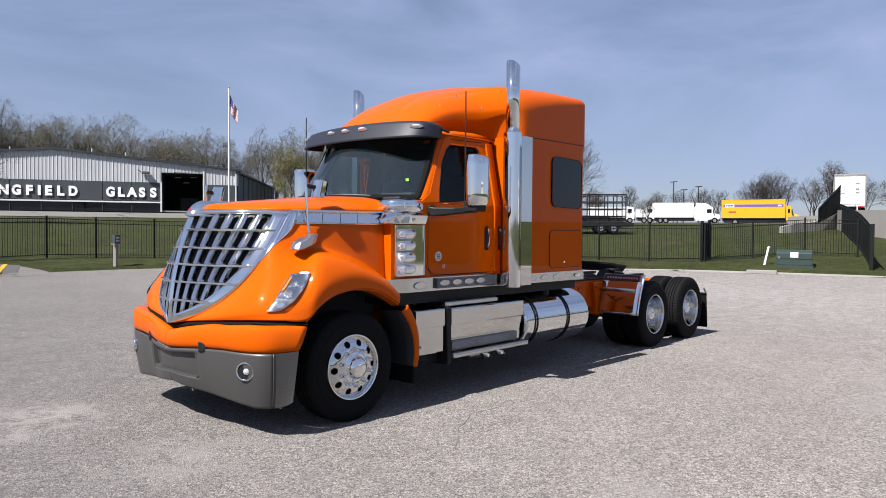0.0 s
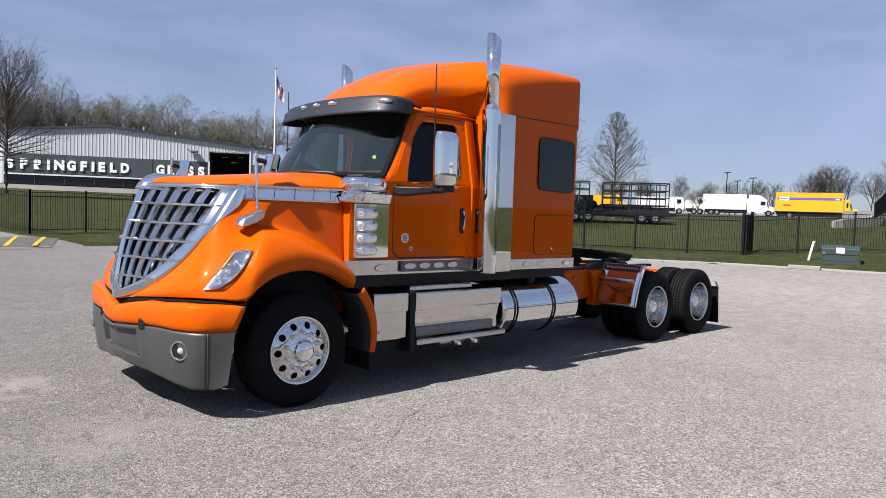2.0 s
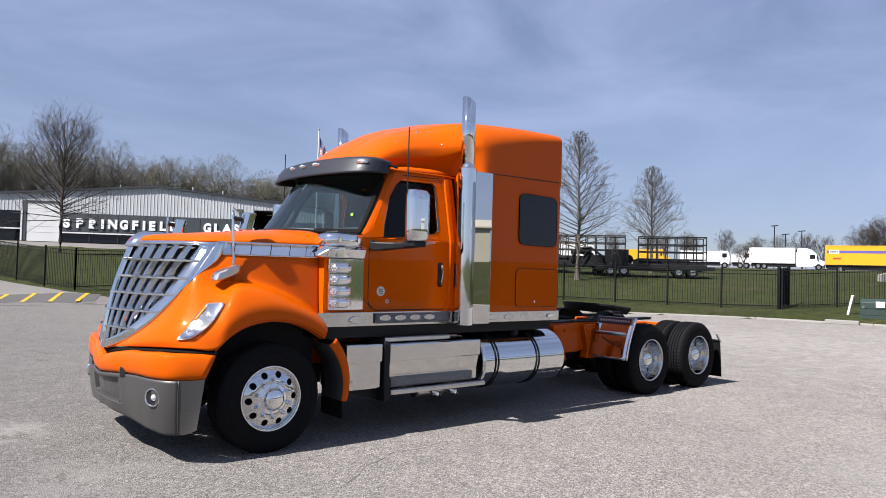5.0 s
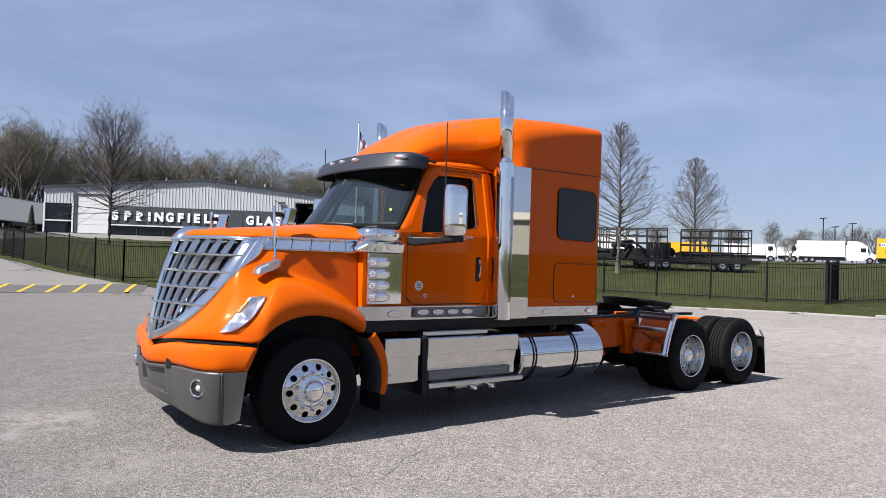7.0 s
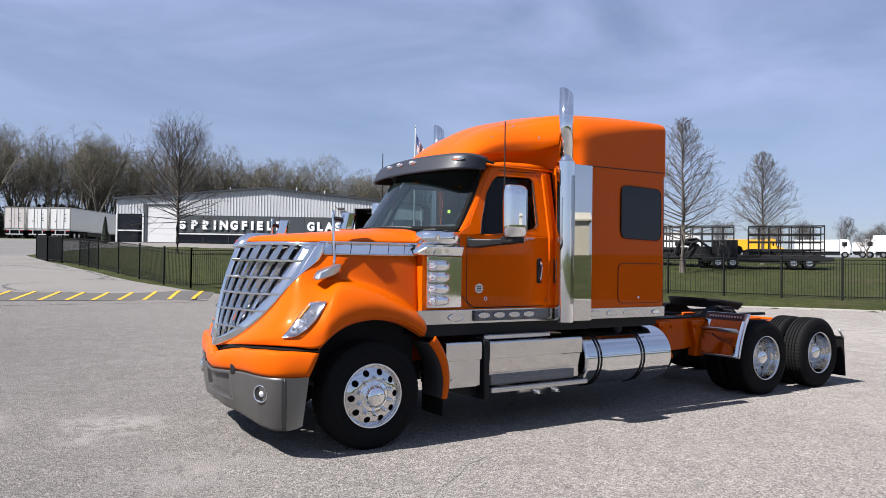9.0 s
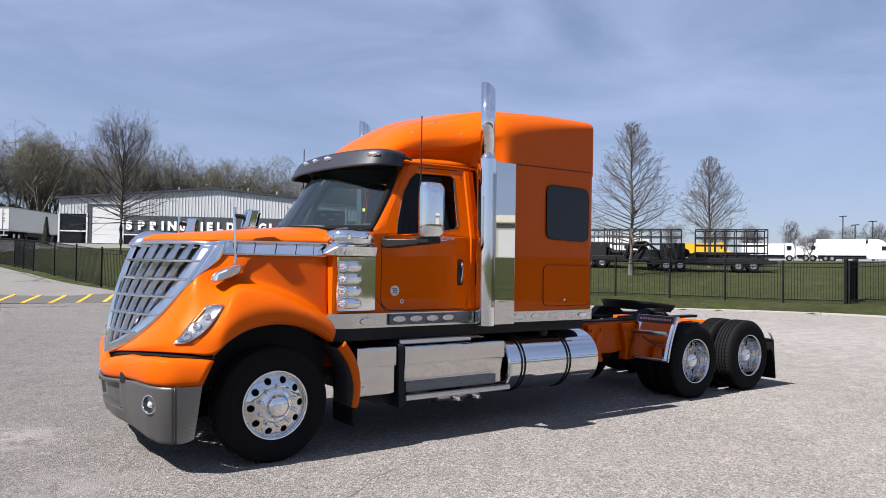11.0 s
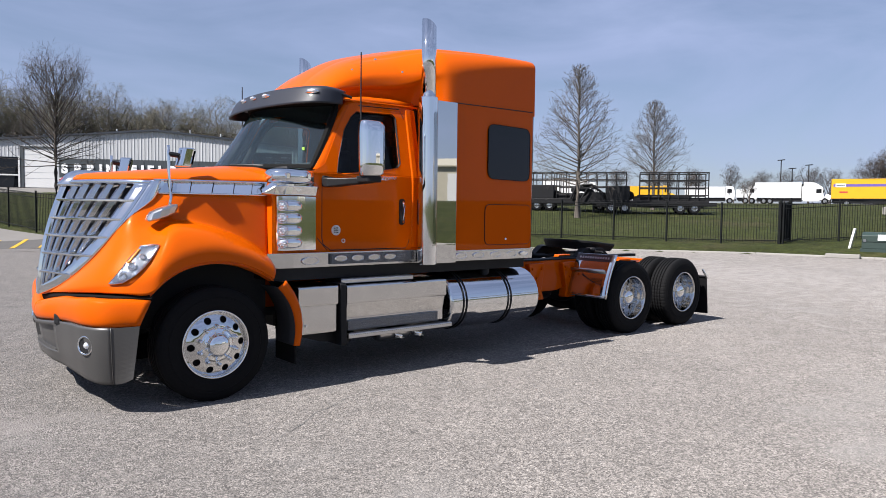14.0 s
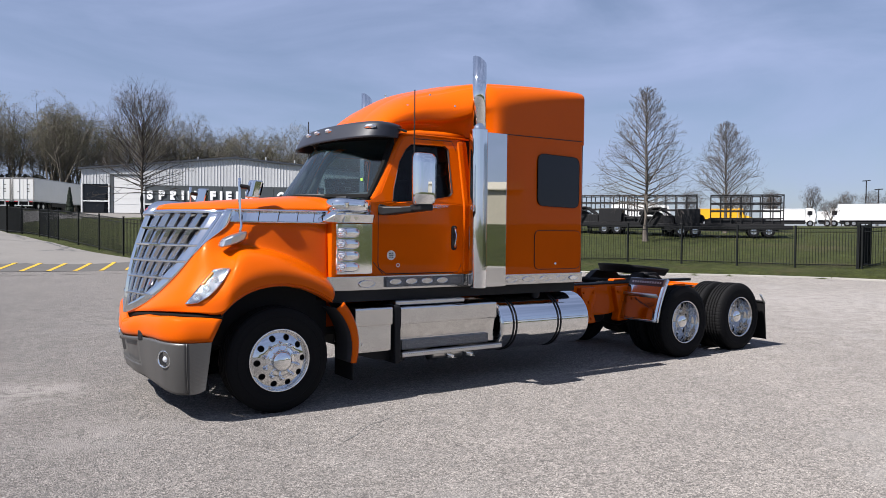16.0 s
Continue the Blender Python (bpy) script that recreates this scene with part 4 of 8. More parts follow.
def tyre_mesh(width, lugs, radius=0.512, rim=0.292, notch=0.003):
    """Tyre about the y axis, outer face at y = 0 and the body towards positive y; grooves and shoulder blocks."""
    bm = bmesh.new()
    w = width
    prof = [(rim, 0.035), (rim + 0.012, 0.012), (rim + 0.06, 0.0), (rim + 0.12, 0.0), (rim + 0.125, 0.004), (rim + 0.132, 0.001), (radius - 0.045, 0.010), (radius - 0.018, 0.022), (radius - 0.004, 0.036)]
    groove = []
    for k in range(1, 5):
        y = 0.036 + (w - 0.072) * k / 5
        groove += [(radius, y - 0.012), (radius - 0.016, y - 0.008), (radius - 0.016, y + 0.008), (radius, y + 0.012)]
    prof = prof + groove + [(r, w - y) for r, y in prof[::-1]]
    seg = lugs * 4
    rings = []
    for r, h in prof:
        ring = []
        for k in range(seg):
            a = 2 * math.pi * k / seg
            rr = r
            if r > radius - 0.025 and (k % 4) in (0,):
                rr = r - notch
            ring.append(bm.verts.new((rr * math.cos(a), h, rr * math.sin(a))))
        rings.append(ring)
    for a, b in zip(rings, rings[1:]):
        for i in range(seg):
            bm.faces.new((a[i], a[(i + 1) % seg], b[(i + 1) % seg], b[i]))
    return bm


def build_wheel(name, centre, side, front, parent, label):
    """One wheel; front: convex disc with chrome nut covers, rear: deep dished outer wheel of a pair, with its inner tyre."""
    x, y, z = centre
    w = new(name)
    w.parent = parent
    w["label"] = label
    w.matrix_local = pose(x, y, z, 0, random.uniform(0, 40), 0) if side < 0 else pose(x, y, z, 0, random.uniform(0, 40), 180)
    tw = 0.29
    part("tyre", tyre_mesh(tw, 46 if front else 60, notch=0.002 if front else 0.004), RUBBER, w, smooth=False)
    rim_prof = [(0.300, 0.012), (0.305, 0.004), (0.298, -0.002), (0.288, 0.004), (0.284, 0.020)]
    rim = part("rim", revolve(rim_prof + ([(0.280, 0.05)] if front else [(0.272, 0.07), (0.264, 0.10), (0.262, 0.18), (0.250, 0.21)]), (0, 0, 0), "y", 64), STEEL if not front else CHROME, w, "polished aluminium rim", smooth=True)
    if front:
        def dish(r):
            return -0.012 + 0.048 * ((r - 0.145) / 0.139) ** 2
        part("disc", disc_with_holes(10, 0.145, 0.284, 0.031, 0.226, dish), WHEEL, w, smooth=True)
        part("drum", revolve([(0.001, 0.06), (0.28, 0.06)], (0, 0, 0), "y", 32), FRAME, w)
        nuts, hub_r, hub_out = 0.143 + 0.024, 0.105, -0.085
        part("hub_cap", revolve([(0.001, -0.092), (0.05, -0.09), (0.082, -0.078), (0.098, -0.055), (0.102, -0.02), (0.130, -0.018), (0.150, -0.012), (0.150, 0.0)], (0, 0, 0), "y", 48), CHROME, w, smooth=True)
        depth = -0.012
    else:
        def dish(r):
            return lerp(0.185, 0.212, (r - 0.135) / 0.12)
        part("disc", disc_with_holes(10, 0.135, 0.255, 0.027, 0.218, dish), STEEL, w, smooth=True, solid=0.012)
        part("drum", revolve([(0.001, 0.235), (0.26, 0.235)], (0, 0, 0), "y", 32), FRAME, w)
        part("hub_cap", revolve([(0.001, 0.030), (0.055, 0.032), (0.088, 0.045), (0.100, 0.075), (0.103, 0.13), (0.135, 0.145), (0.140, 0.185)], (0, 0, 0), "y", 48), CHROME, w, smooth=True)
        nuts, depth = 0.165, 0.185
        bm = tyre_mesh(tw, 60, notch=0.004)
        bmesh.ops.translate(bm, vec=(0, 0.335, 0), verts=bm.verts)
        part("inner_tyre", bm, RUBBER, w)
    prof = [(0.001, -0.058), (0.010, -0.056), (0.0155, -0.045), (0.0165, -0.012), (0.022, -0.004), (0.022, 0.004)]
    first = None
    for k in range(10):
        a = 2 * math.pi * (k + 0.5) / 10
        if first is None:
            o = part("nut_cover", revolve(prof, (0, 0, 0), "y", 14), CHROME, w, smooth=True)
            first = o.data
        else:
            o = new("nut_cover", first)
            o.parent = w
        o.location = (nuts * math.cos(a), depth, nuts * math.sin(a))
    return w


for side in (-1, 1):
    build_wheel("front_wheel", (0.0, side * 1.16, 0.51), side, True, truck, "steer wheel with polished disc and chrome nut covers")
    for x in (6.03, 7.335):
        build_wheel("drive_wheel", (x, side * 1.205, 0.51), side, False, truck, "dual drive wheels with deep dished polished rim")


# ---- cab, sleeper and everything fixed to them ----
DOOR_Y = -1.0


def flank(z):
    """Half width of the cab at a height: upright below the window line, leaning in above it."""
    return DOOR_Y + 0.0 if z < 2.06 else DOOR_Y + 0.135 * (z - 2.06) / 0.74


def on_flank(x, z, out=0.0):
    return (x, flank(z) - out, z)


DOOR_GLASS = [(1.315, 2.075), (1.345, 2.22), (1.445, 2.52), (1.545, 2.665), (1.62, 2.725), (2.075, 2.735), (2.115, 2.70), (2.115, 2.20), (2.07, 2.155), (1.78, 2.105), (1.40, 2.06)]


def build_cab():
    cab = part("cab", bmesh.new(), ORANGE, truck, "orange day cab shell with black-framed door windows")
    for side in (-1, 1):
        # lower side, with the door's front edge leaning; upper side with the window
        low = [(0.94, 1.275), (2.38, 1.275), (2.38, 2.06), (1.02, 2.06), (0.94, 2.0)]
        part("side_panel", flip(plate(low, [], on_flank), side), ORANGE, cab, solid=0.03)
        up = [(1.02, 2.06), (2.38, 2.06), (2.38, 2.80), (2.20, 2.835), (1.62, 2.825), (1.53, 2.78), (1.415, 2.60), (1.185, 2.16)]
        part("window_frame", flip(plate(up, [DOOR_GLASS], on_flank), side), ORANGE, cab, solid=0.03)
        part("inner_trim", flip(plate(up, [DOOR_GLASS], lambda x, z: on_flank(x, z, -0.035)), side), TRIM, cab)
        part("inner_trim", flip(plate(low, [], lambda x, z: on_flank(x, z, -0.035)), side), TRIM, cab)
        part("pillar_trim", flip(tube([(1.18, -0.90, 2.12), (1.33, -0.87, 2.42), (1.455, -0.84, 2.66), (1.55, -0.815, 2.78)], 0.045, 8), side), DARK, cab, smooth=True)
        seal = DOOR_GLASS + DOOR_GLASS[:1]
        part("window_seal", flip(loft([[Vector(on_flank(x, z, o)) + Vector((a, 0, b)) for o, a, b in ((0.018, 0, 0), (0.006, 0.012, 0.0), (-0.01, 0, 0.0), (0.006, -0.012, 0.0))] for x, z in seal], caps=False), side), BLACK, cab)
        part("door_glass", flip(plate([(1.43 + (x - 1.43) * 0.99, z) for x, z in DOOR_GLASS], [], lambda x, z: on_flank(x, z, -0.012)), side), SIDEGLASS, cab).visible_shadow = False
        # door outline: shallow dark gaps
        gap = [(1.14, 2.02), (1.14, 1.42), (1.155, 1.36), (1.24, 1.30), (2.17, 1.30), (2.215, 1.36), (2.215, 2.72), (2.17, 2.80), (1.65, 2.79)]
        part("door_gap", flip(tube([on_flank(x, z, 0.0125) for x, z in gap], 0.006, 6), side), BLACK, cab)
        part("crease", flip(tube([on_flank(1.045, 1.47, 0.013), on_flank(1.20, 1.30, 0.013)], 0.005, 6), side), BLACK, cab)
        # roof edge and A pillar
        part("a_pillar", flip(loft([[Vector(on_flank(x, z, 0.004)) + Vector(q) for q in ((-0.070, 0.022, 0), (-0.02, -0.004, 0), (0.05, -0.004, 0), (0.06, 0.06, 0), (-0.06, 0.06, 0.0))] for x, z in ((1.135, 2.10), (1.21, 2.22), (1.32, 2.42), (1.435, 2.62), (1.525, 2.76), (1.60, 2.84))]), side), ORANGE, cab, smooth=True, bevel=0.008)
        part("roof_rail", flip(loft([[Vector((x, flank(z) + a, z + b)) for a, b in ((-0.006, -0.03), (-0.004, 0.01), (0.03, 0.045), (0.26, 0.06), (0.26, -0.03))] for x, z in ((1.515, 2.775), (1.585, 2.83), (1.75, 2.855), (2.10, 2.865), (2.38, 2.85))]), side), ORANGE, cab, smooth=True)
        # rear post with a rounded rib
        part("rear_post", flip(loft([[Vector(on_flank(x, z, 0.0)) + Vector(q) for q in ((-0.045, -0.004, 0), (-0.03, -0.03, 0), (0.03, -0.03, 0), (0.045, -0.004, 0), (0.03, 0.03, 0), (-0.03, 0.03, 0))] for x, z in ((2.285, 1.30), (2.285, 2.06), (2.285, 2.80))]), side), ORANGE, cab, smooth=False, bevel=0.008)
        # handles
        for hx, lab in ((2.12, "black pull door handle"), (2.345, "black grab recess")):
            h = part("door_handle", flip(prism(rounded([(hx - 0.038, 1.55), (hx + 0.038, 1.55), (hx + 0.038, 1.83), (hx - 0.038, 1.83)], 0.035), "y", DOOR_Y - 0.024, DOOR_Y + 0.01), side), BLACK, cab, lab, bevel=0.006)
            part("grip", flip(tube([(hx, DOOR_Y - 0.03, 1.58), (hx, DOOR_Y - 0.055, 1.62), (hx, DOOR_Y - 0.055, 1.76), (hx, DOOR_Y - 0.03, 1.80)], 0.013, 8), side), CHROME if hx < 2.2 else BLACK, h, smooth=True)
        # round sticker and small badge
        part("sticker", flip(prism([(1.30 + 0.052 * math.cos(k * math.pi / 12), 1.50 + 0.052 * math.sin(k * math.pi / 12)) for k in range(24)], "y", DOOR_Y - 0.019, DOOR_Y - 0.010), side), STICKER, cab, "pale round door sticker")
        for bx, bz, bw in ((1.282, 1.520, 0.012), (1.312, 1.522, 0.010), (1.300, 1.500, 0.026), (1.284, 1.480, 0.010), (1.314, 1.478, 0.012)):
            part("sticker_bar", flip(box(bx - bw, bx + bw, DOOR_Y - 0.021, DOOR_Y - 0.018, bz - 0.005, bz + 0.005), side), TRIM, cab)
        part("small_badge", flip(ring_band([(1.385 + 0.022 * math.cos(k * math.pi / 8), 1.392 + 0.022 * math.sin(k * math.pi / 8)) for k in range(16)], 0.008, lambda a, b: (a, DOOR_Y - 0.019, b)), side), WHITE, cab, solid=0.003)
        wave = [(1.80 + 0.0062 * k, DOOR_Y - 0.020, 2.046 + (0.016 if k % 10 < 5 else 0.009) * math.sin(k * 1.05) + 0.010 * (k < 3)) for k in range(40)]
        part("script_badge", flip(tube(wave, 0.0045, 6), side), CHROME, cab, "chrome script badge drawn as a wavy line", smooth=True)
        part("script_badge", flip(tube([(1.80, DOOR_Y - 0.018, 2.030), (1.90, DOOR_Y - 0.020, 2.022), (2.05, DOOR_Y - 0.018, 2.036)], [0.003, 0.006, 0.002], 6), side), CHROME, cab, smooth=True)
    # firewall, floor, back wall, roof
    part("firewall", box(0.80, 0.84, -0.94, 0.94, 1.28, 2.12), DARK, cab)
    part("cab_floor", box(0.84, 2.36, -0.96, 0.96, 1.25, 1.29), DARK, cab)
    def roof(u, v):
        a = 2 * u - 1
        return (lerp(1.43 - 0.36 * (1 - a * a), 2.42, v), a * 0.885, 2.835 + lerp(0.06, 0.09, v) * (1 - abs(a) ** 3))
    part("cab_roof", sheet(roof, 20, 6), ORANGE, cab, smooth=True, solid=0.02)
    # windscreen: bowed glass with a black border
    def screen(u, v):
        a = 2 * u - 1
        x = lerp(1.075, 1.415, v) - lerp(0.55, 0.42, v) * (1 - a * a) + 0.02 * math.sin(math.pi * v)
        return Vector((x, a * lerp(0.935, 0.845, v), lerp(2.115, 2.80, v)))
    ws = part("windscreen", sheet(screen, 24, 12), WINDSHIELD, cab, "curved windscreen with black border", smooth=True)
    ws.visible_shadow = False
    rim = [screen(k / 20, 0) for k in range(21)] + [screen(1, k / 10) for k in range(1, 11)] + [screen(1 - k / 20, 1) for k in range(1, 21)] + [screen(0, 1 - k / 10) for k in range(1, 11)]
    part("screen_seal", tube(rim, 0.036, 8), SEAL_OR_GAP, ws)
    for y0, y1 in ((-0.60, -0.08), (0.05, 0.57)):
        pts = [screen(0.5 + (y0 + (y1 - y0) * k / 6) / 1.87, 0.012 + 0.015 * math.sin(k / 6 * 3)) + Vector((-0.03, 0, 0.012)) for k in range(7)]
        part("wiper", tube(pts, 0.010, 6), BLACK, cab)
    for yy in (-0.80,):
        p = screen(0.5 + yy / 1.82, 0.28)
        part("permit", box(p.x - 0.012, p.x - 0.008, p.y - 0.024, p.y + 0.024, p.z - 0.01, p.z + 0.02), PERMIT, ws, "small green and yellow permit sticker")
    # inside: dash, wheel, two seats, rear wall
    part("dashboard", loft([[(x0, y, 1.75), (x0 + 0.03, y, 2.09), (1.20, y, 2.13), (1.36, y, 2.05), (1.40, y, 1.75)] for y, x0 in ((-0.84, 0.96), (-0.5, 0.74), (0.0, 0.60), (0.5, 0.74), (0.84, 0.96))]), DARK, cab, bevel=0.03)
    part("instrument_hood", loft([[(1.12, y, 2.10), (1.18, y, 2.19), (1.36, y, 2.18), (1.42, y, 2.08)] for y in (-0.75, -0.22)]), DARK, cab, bevel=0.02)
    ring = [Vector((1.53 + 0.10 * math.sin(a) * -1, -0.48 + 0.225 * math.cos(a), 2.06 + 0.20 * math.sin(a))) for a in [k * math.pi / 12 for k in range(25)]]
    sw = part("steering_wheel", tube(ring, 0.016, 8), BLACK, cab, smooth=True)
    part("column", tube([(1.53, -0.48, 2.06), (1.36, -0.48, 1.98)], 0.035, 8), BLACK, sw)
    for a in (0.2, 2.9, 4.7):
        part("spoke", tube([(1.53, -0.48, 2.06), (1.53 - 0.095 * math.sin(a), -0.48 + 0.21 * math.cos(a), 2.06 + 0.19 * math.sin(a))], 0.012, 6), BLACK, sw)
    for y in (-0.50, 0.50):
        s = part("seat", prism(rounded([(1.70, 1.66), (2.22, 1.62), (2.22, 1.78), (1.70, 1.82)], 0.05), "y", y - 0.26, y + 0.26), SEAT, cab, "grey cloth air-ride seat", bevel=0.03)
        part("backrest", prism(rounded([(2.12, 1.75), (2.26, 1.75), (2.36, 2.42), (2.24, 2.44)], 0.05), "y", y - 0.25, y + 0.25), SEAT, s, bevel=0.03)
        part("headrest", prism(rounded([(2.24, 2.42), (2.35, 2.42), (2.37, 2.60), (2.27, 2.60)], 0.04), "y", y - 0.13, y + 0.13), SEAT, s, bevel=0.02)
        part("pedestal", box(1.82, 2.12, y - 0.16, y + 0.16, 1.29, 1.66), BLACK, s)
    part("headliner", sheet(lambda u, v: (lerp(1.415 - 0.40 * (1 - (2 * v - 1) ** 2), 2.52, u), (2 * v - 1) * 0.84, 2.80 + 0.02 * u), 4, 12), DARK, cab)
    part("rear_curtain", box(2.52, 2.56, -1.05, 1.05, 1.30, 2.95), DARK, cab)
    # gaiter between cab and sleeper
    part("gaiter", loft([[(x, y, z) for y, z in ((-0.93, 1.30), (-0.93, 2.20), (-0.82, 2.86), (0.82, 2.86), (0.93, 2.20), (0.93, 1.30))] for x in (2.36, 2.50)]), BLACK, cab)
    return cab


STICKER = surface("grey_sticker", (0.55, 0.53, 0.50), 0.5, vary=((60.0, 0.25),))
PERMIT = surface("green_permit", (0.25, 0.45, 0.06), 0.5, vary=((40.0, 0.4),))
build_cab()

ROOF = [(1.225, 0.60, 2.885), (1.278, 0.665, 2.964), (1.37, 0.70, 3.075), (1.479, 0.736, 3.185), (1.62, 0.76, 3.292), (1.80, 0.785, 3.392), (2.0, 0.814, 3.466), (2.25, 0.878, 3.533), (2.42, 0.966, 3.574), (2.56, 1.066, 3.586), (2.70, 1.124, 3.592), (3.0, 1.13, 3.598), (3.4, 1.13, 3.604), (3.8, 1.13, 3.598), (4.015, 1.13, 3.590), (4.03, 1.12, 3.580)]
ROOF_BASE = 2.87


def roof_ring(x, w, top):
    """Section of the roof fairing: upright side, round shoulder with a pressed line, low crown."""
    k = max(0.0, min(1.0, (x - 2.1) / 0.62))
    k = k * k * (3 - 2 * k)
    h = top - ROOF_BASE
    r = lerp(0.34, 0.10, max(0.0, min(1.0, (x - 2.75) / 1.2)) ** 0.8)
    ry, rz, crown = lerp(0.60 * w, r, k), lerp(0.66 * h, r, k), lerp(0.07 * h, 0.05, k)
    ze = top - crown - rz
    tuck = max(0.0, min(1.0, (x - 1.35) / 0.5)) * max(0.0, min(1.0, (2.68 - x) / 0.28))
    tuck = tuck * tuck * (3 - 2 * tuck)
    line = max(0.0, min(1.0, (x - 1.7) / 0.3)) * max(0.0, min(1.0, (3.7 - x) / 0.4))
    half = []
    for i in range(12):
        z = lerp(ROOF_BASE, ze, i / 12)
        low = max(0.0, 1 - (z - ROOF_BASE) / (0.46 * h))
        half.append((-w * (1 - 0.15 * tuck * low ** 0.7), z))
    for i in range(21):
        a = math.pi / 2 * i / 20
        z = ze + rz * math.sin(a)
        low = max(0.0, 1 - (z - ROOF_BASE) / (0.46 * h))
        d = 0.012 * line if i == 13 else 0.0
        half.append((-(w - ry) * (1 - 0.15 * tuck * low ** 0.7) - (ry - d) * math.cos(a), z - d * math.sin(a)))
    for i in range(1, 11):
        f = 1 - i / 10
        half.append((-(w - ry) * f, top - crown + crown * (1 - f * f)))
    return [(x, y, z) for y, z in half] + [(x, -y, z) for y, z in half[-2::-1]]


def build_sleeper():
    sl = part("sleeper", bmesh.new(), ORANGE, truck, "tall orange sleeper box with dark side windows")
    rows = []
    for i in range(71):
        p = spline(ROOF, i / 70)
        rows.append(roof_ring(p.x, p.y, p.z))
    part("roof_fairing", loft(rows, closed=False), ORANGE, sl, "orange aerodynamic roof fairing", smooth=True)
    # body below the fairing: rounded upright corners
    outline = rounded([(2.46, -1.127), (4.03, -1.127), (4.03, 1.127), (2.46, 1.127)], 0.045, 4)
    part("body", loft([[(x, y, 1.262) for x, y in outline], [(x, y, 2.885) for x, y in outline]]), ORANGE, sl, smooth=False)
    for side in (-1, 1):
        y = -1.13
        # seam below the roof
        part("roof_seam", flip(tube([(2.72, y - 0.001, 2.905), (3.99, y - 0.001, 2.915), (4.035, y + 0.05, 2.916)], 0.006, 6), side), BLACK, sl)
        glass = rounded([(3.255, 2.085), (3.945, 2.07), (3.945, 2.705), (3.255, 2.72)], 0.10, 5)
        wn_ = part("side_window", flip(prism(glass, "y", y - 0.012, y + 0.01), side), DARKGLASS, sl, "black tinted sleeper window", bevel=0.004)
        ring = glass + glass[:1]
        part("seal", flip(loft([[(a, y - o, b) for o in (0.016, -0.005)] + [(a * 0.995 + 3.56 * 0.005, y - 0.016, b)] for a, b in ring], caps=False), side), BLACK, wn_)
        hatch = rounded([(3.225, 1.315), (3.985, 1.315), (3.985, 1.785), (3.225, 1.785)], 0.08, 5)
        hp = part("luggage_door", flip(prism(hatch, "y", y - 0.006, y + 0.01), side), ORANGE, sl, bevel=0.004)
        part("door_gap", flip(tube([(a, y - 0.001, b) for a, b in hatch + hatch[:1]], 0.0055, 6), side), BLACK, hp)
        part("lock", flip(revolve([(0.001, -0.012), (0.014, -0.010), (0.016, 0.0)], (3.56, y - 0.006, 1.38), "y", 14), side), CHROME, hp, smooth=True)
    bm = bmesh.new()
    bm.faces.new([bm.verts.new(p) for p in rows[-1]])
    part("roof_back", bm, ORANGE, sl)
    part("rear_wall_trim", tube([(4.035, -1.10, 1.27), (4.037, -1.10, 2.96)], 0.008, 6), BLACK, sl)
    # small marker lamps on the fairing
    for yy, x, z in ((-0.66, 1.72, 3.20), (-0.62, 2.05, 3.365), (-0.835, 2.25, 3.22)):
        part("clearance_stud", revolve([(0.001, 0.012), (0.012, 0.008), (0.015, -0.01)], (x, yy, z), "z", 10), CHROME, sl, smooth=True)
    return sl


build_sleeper()


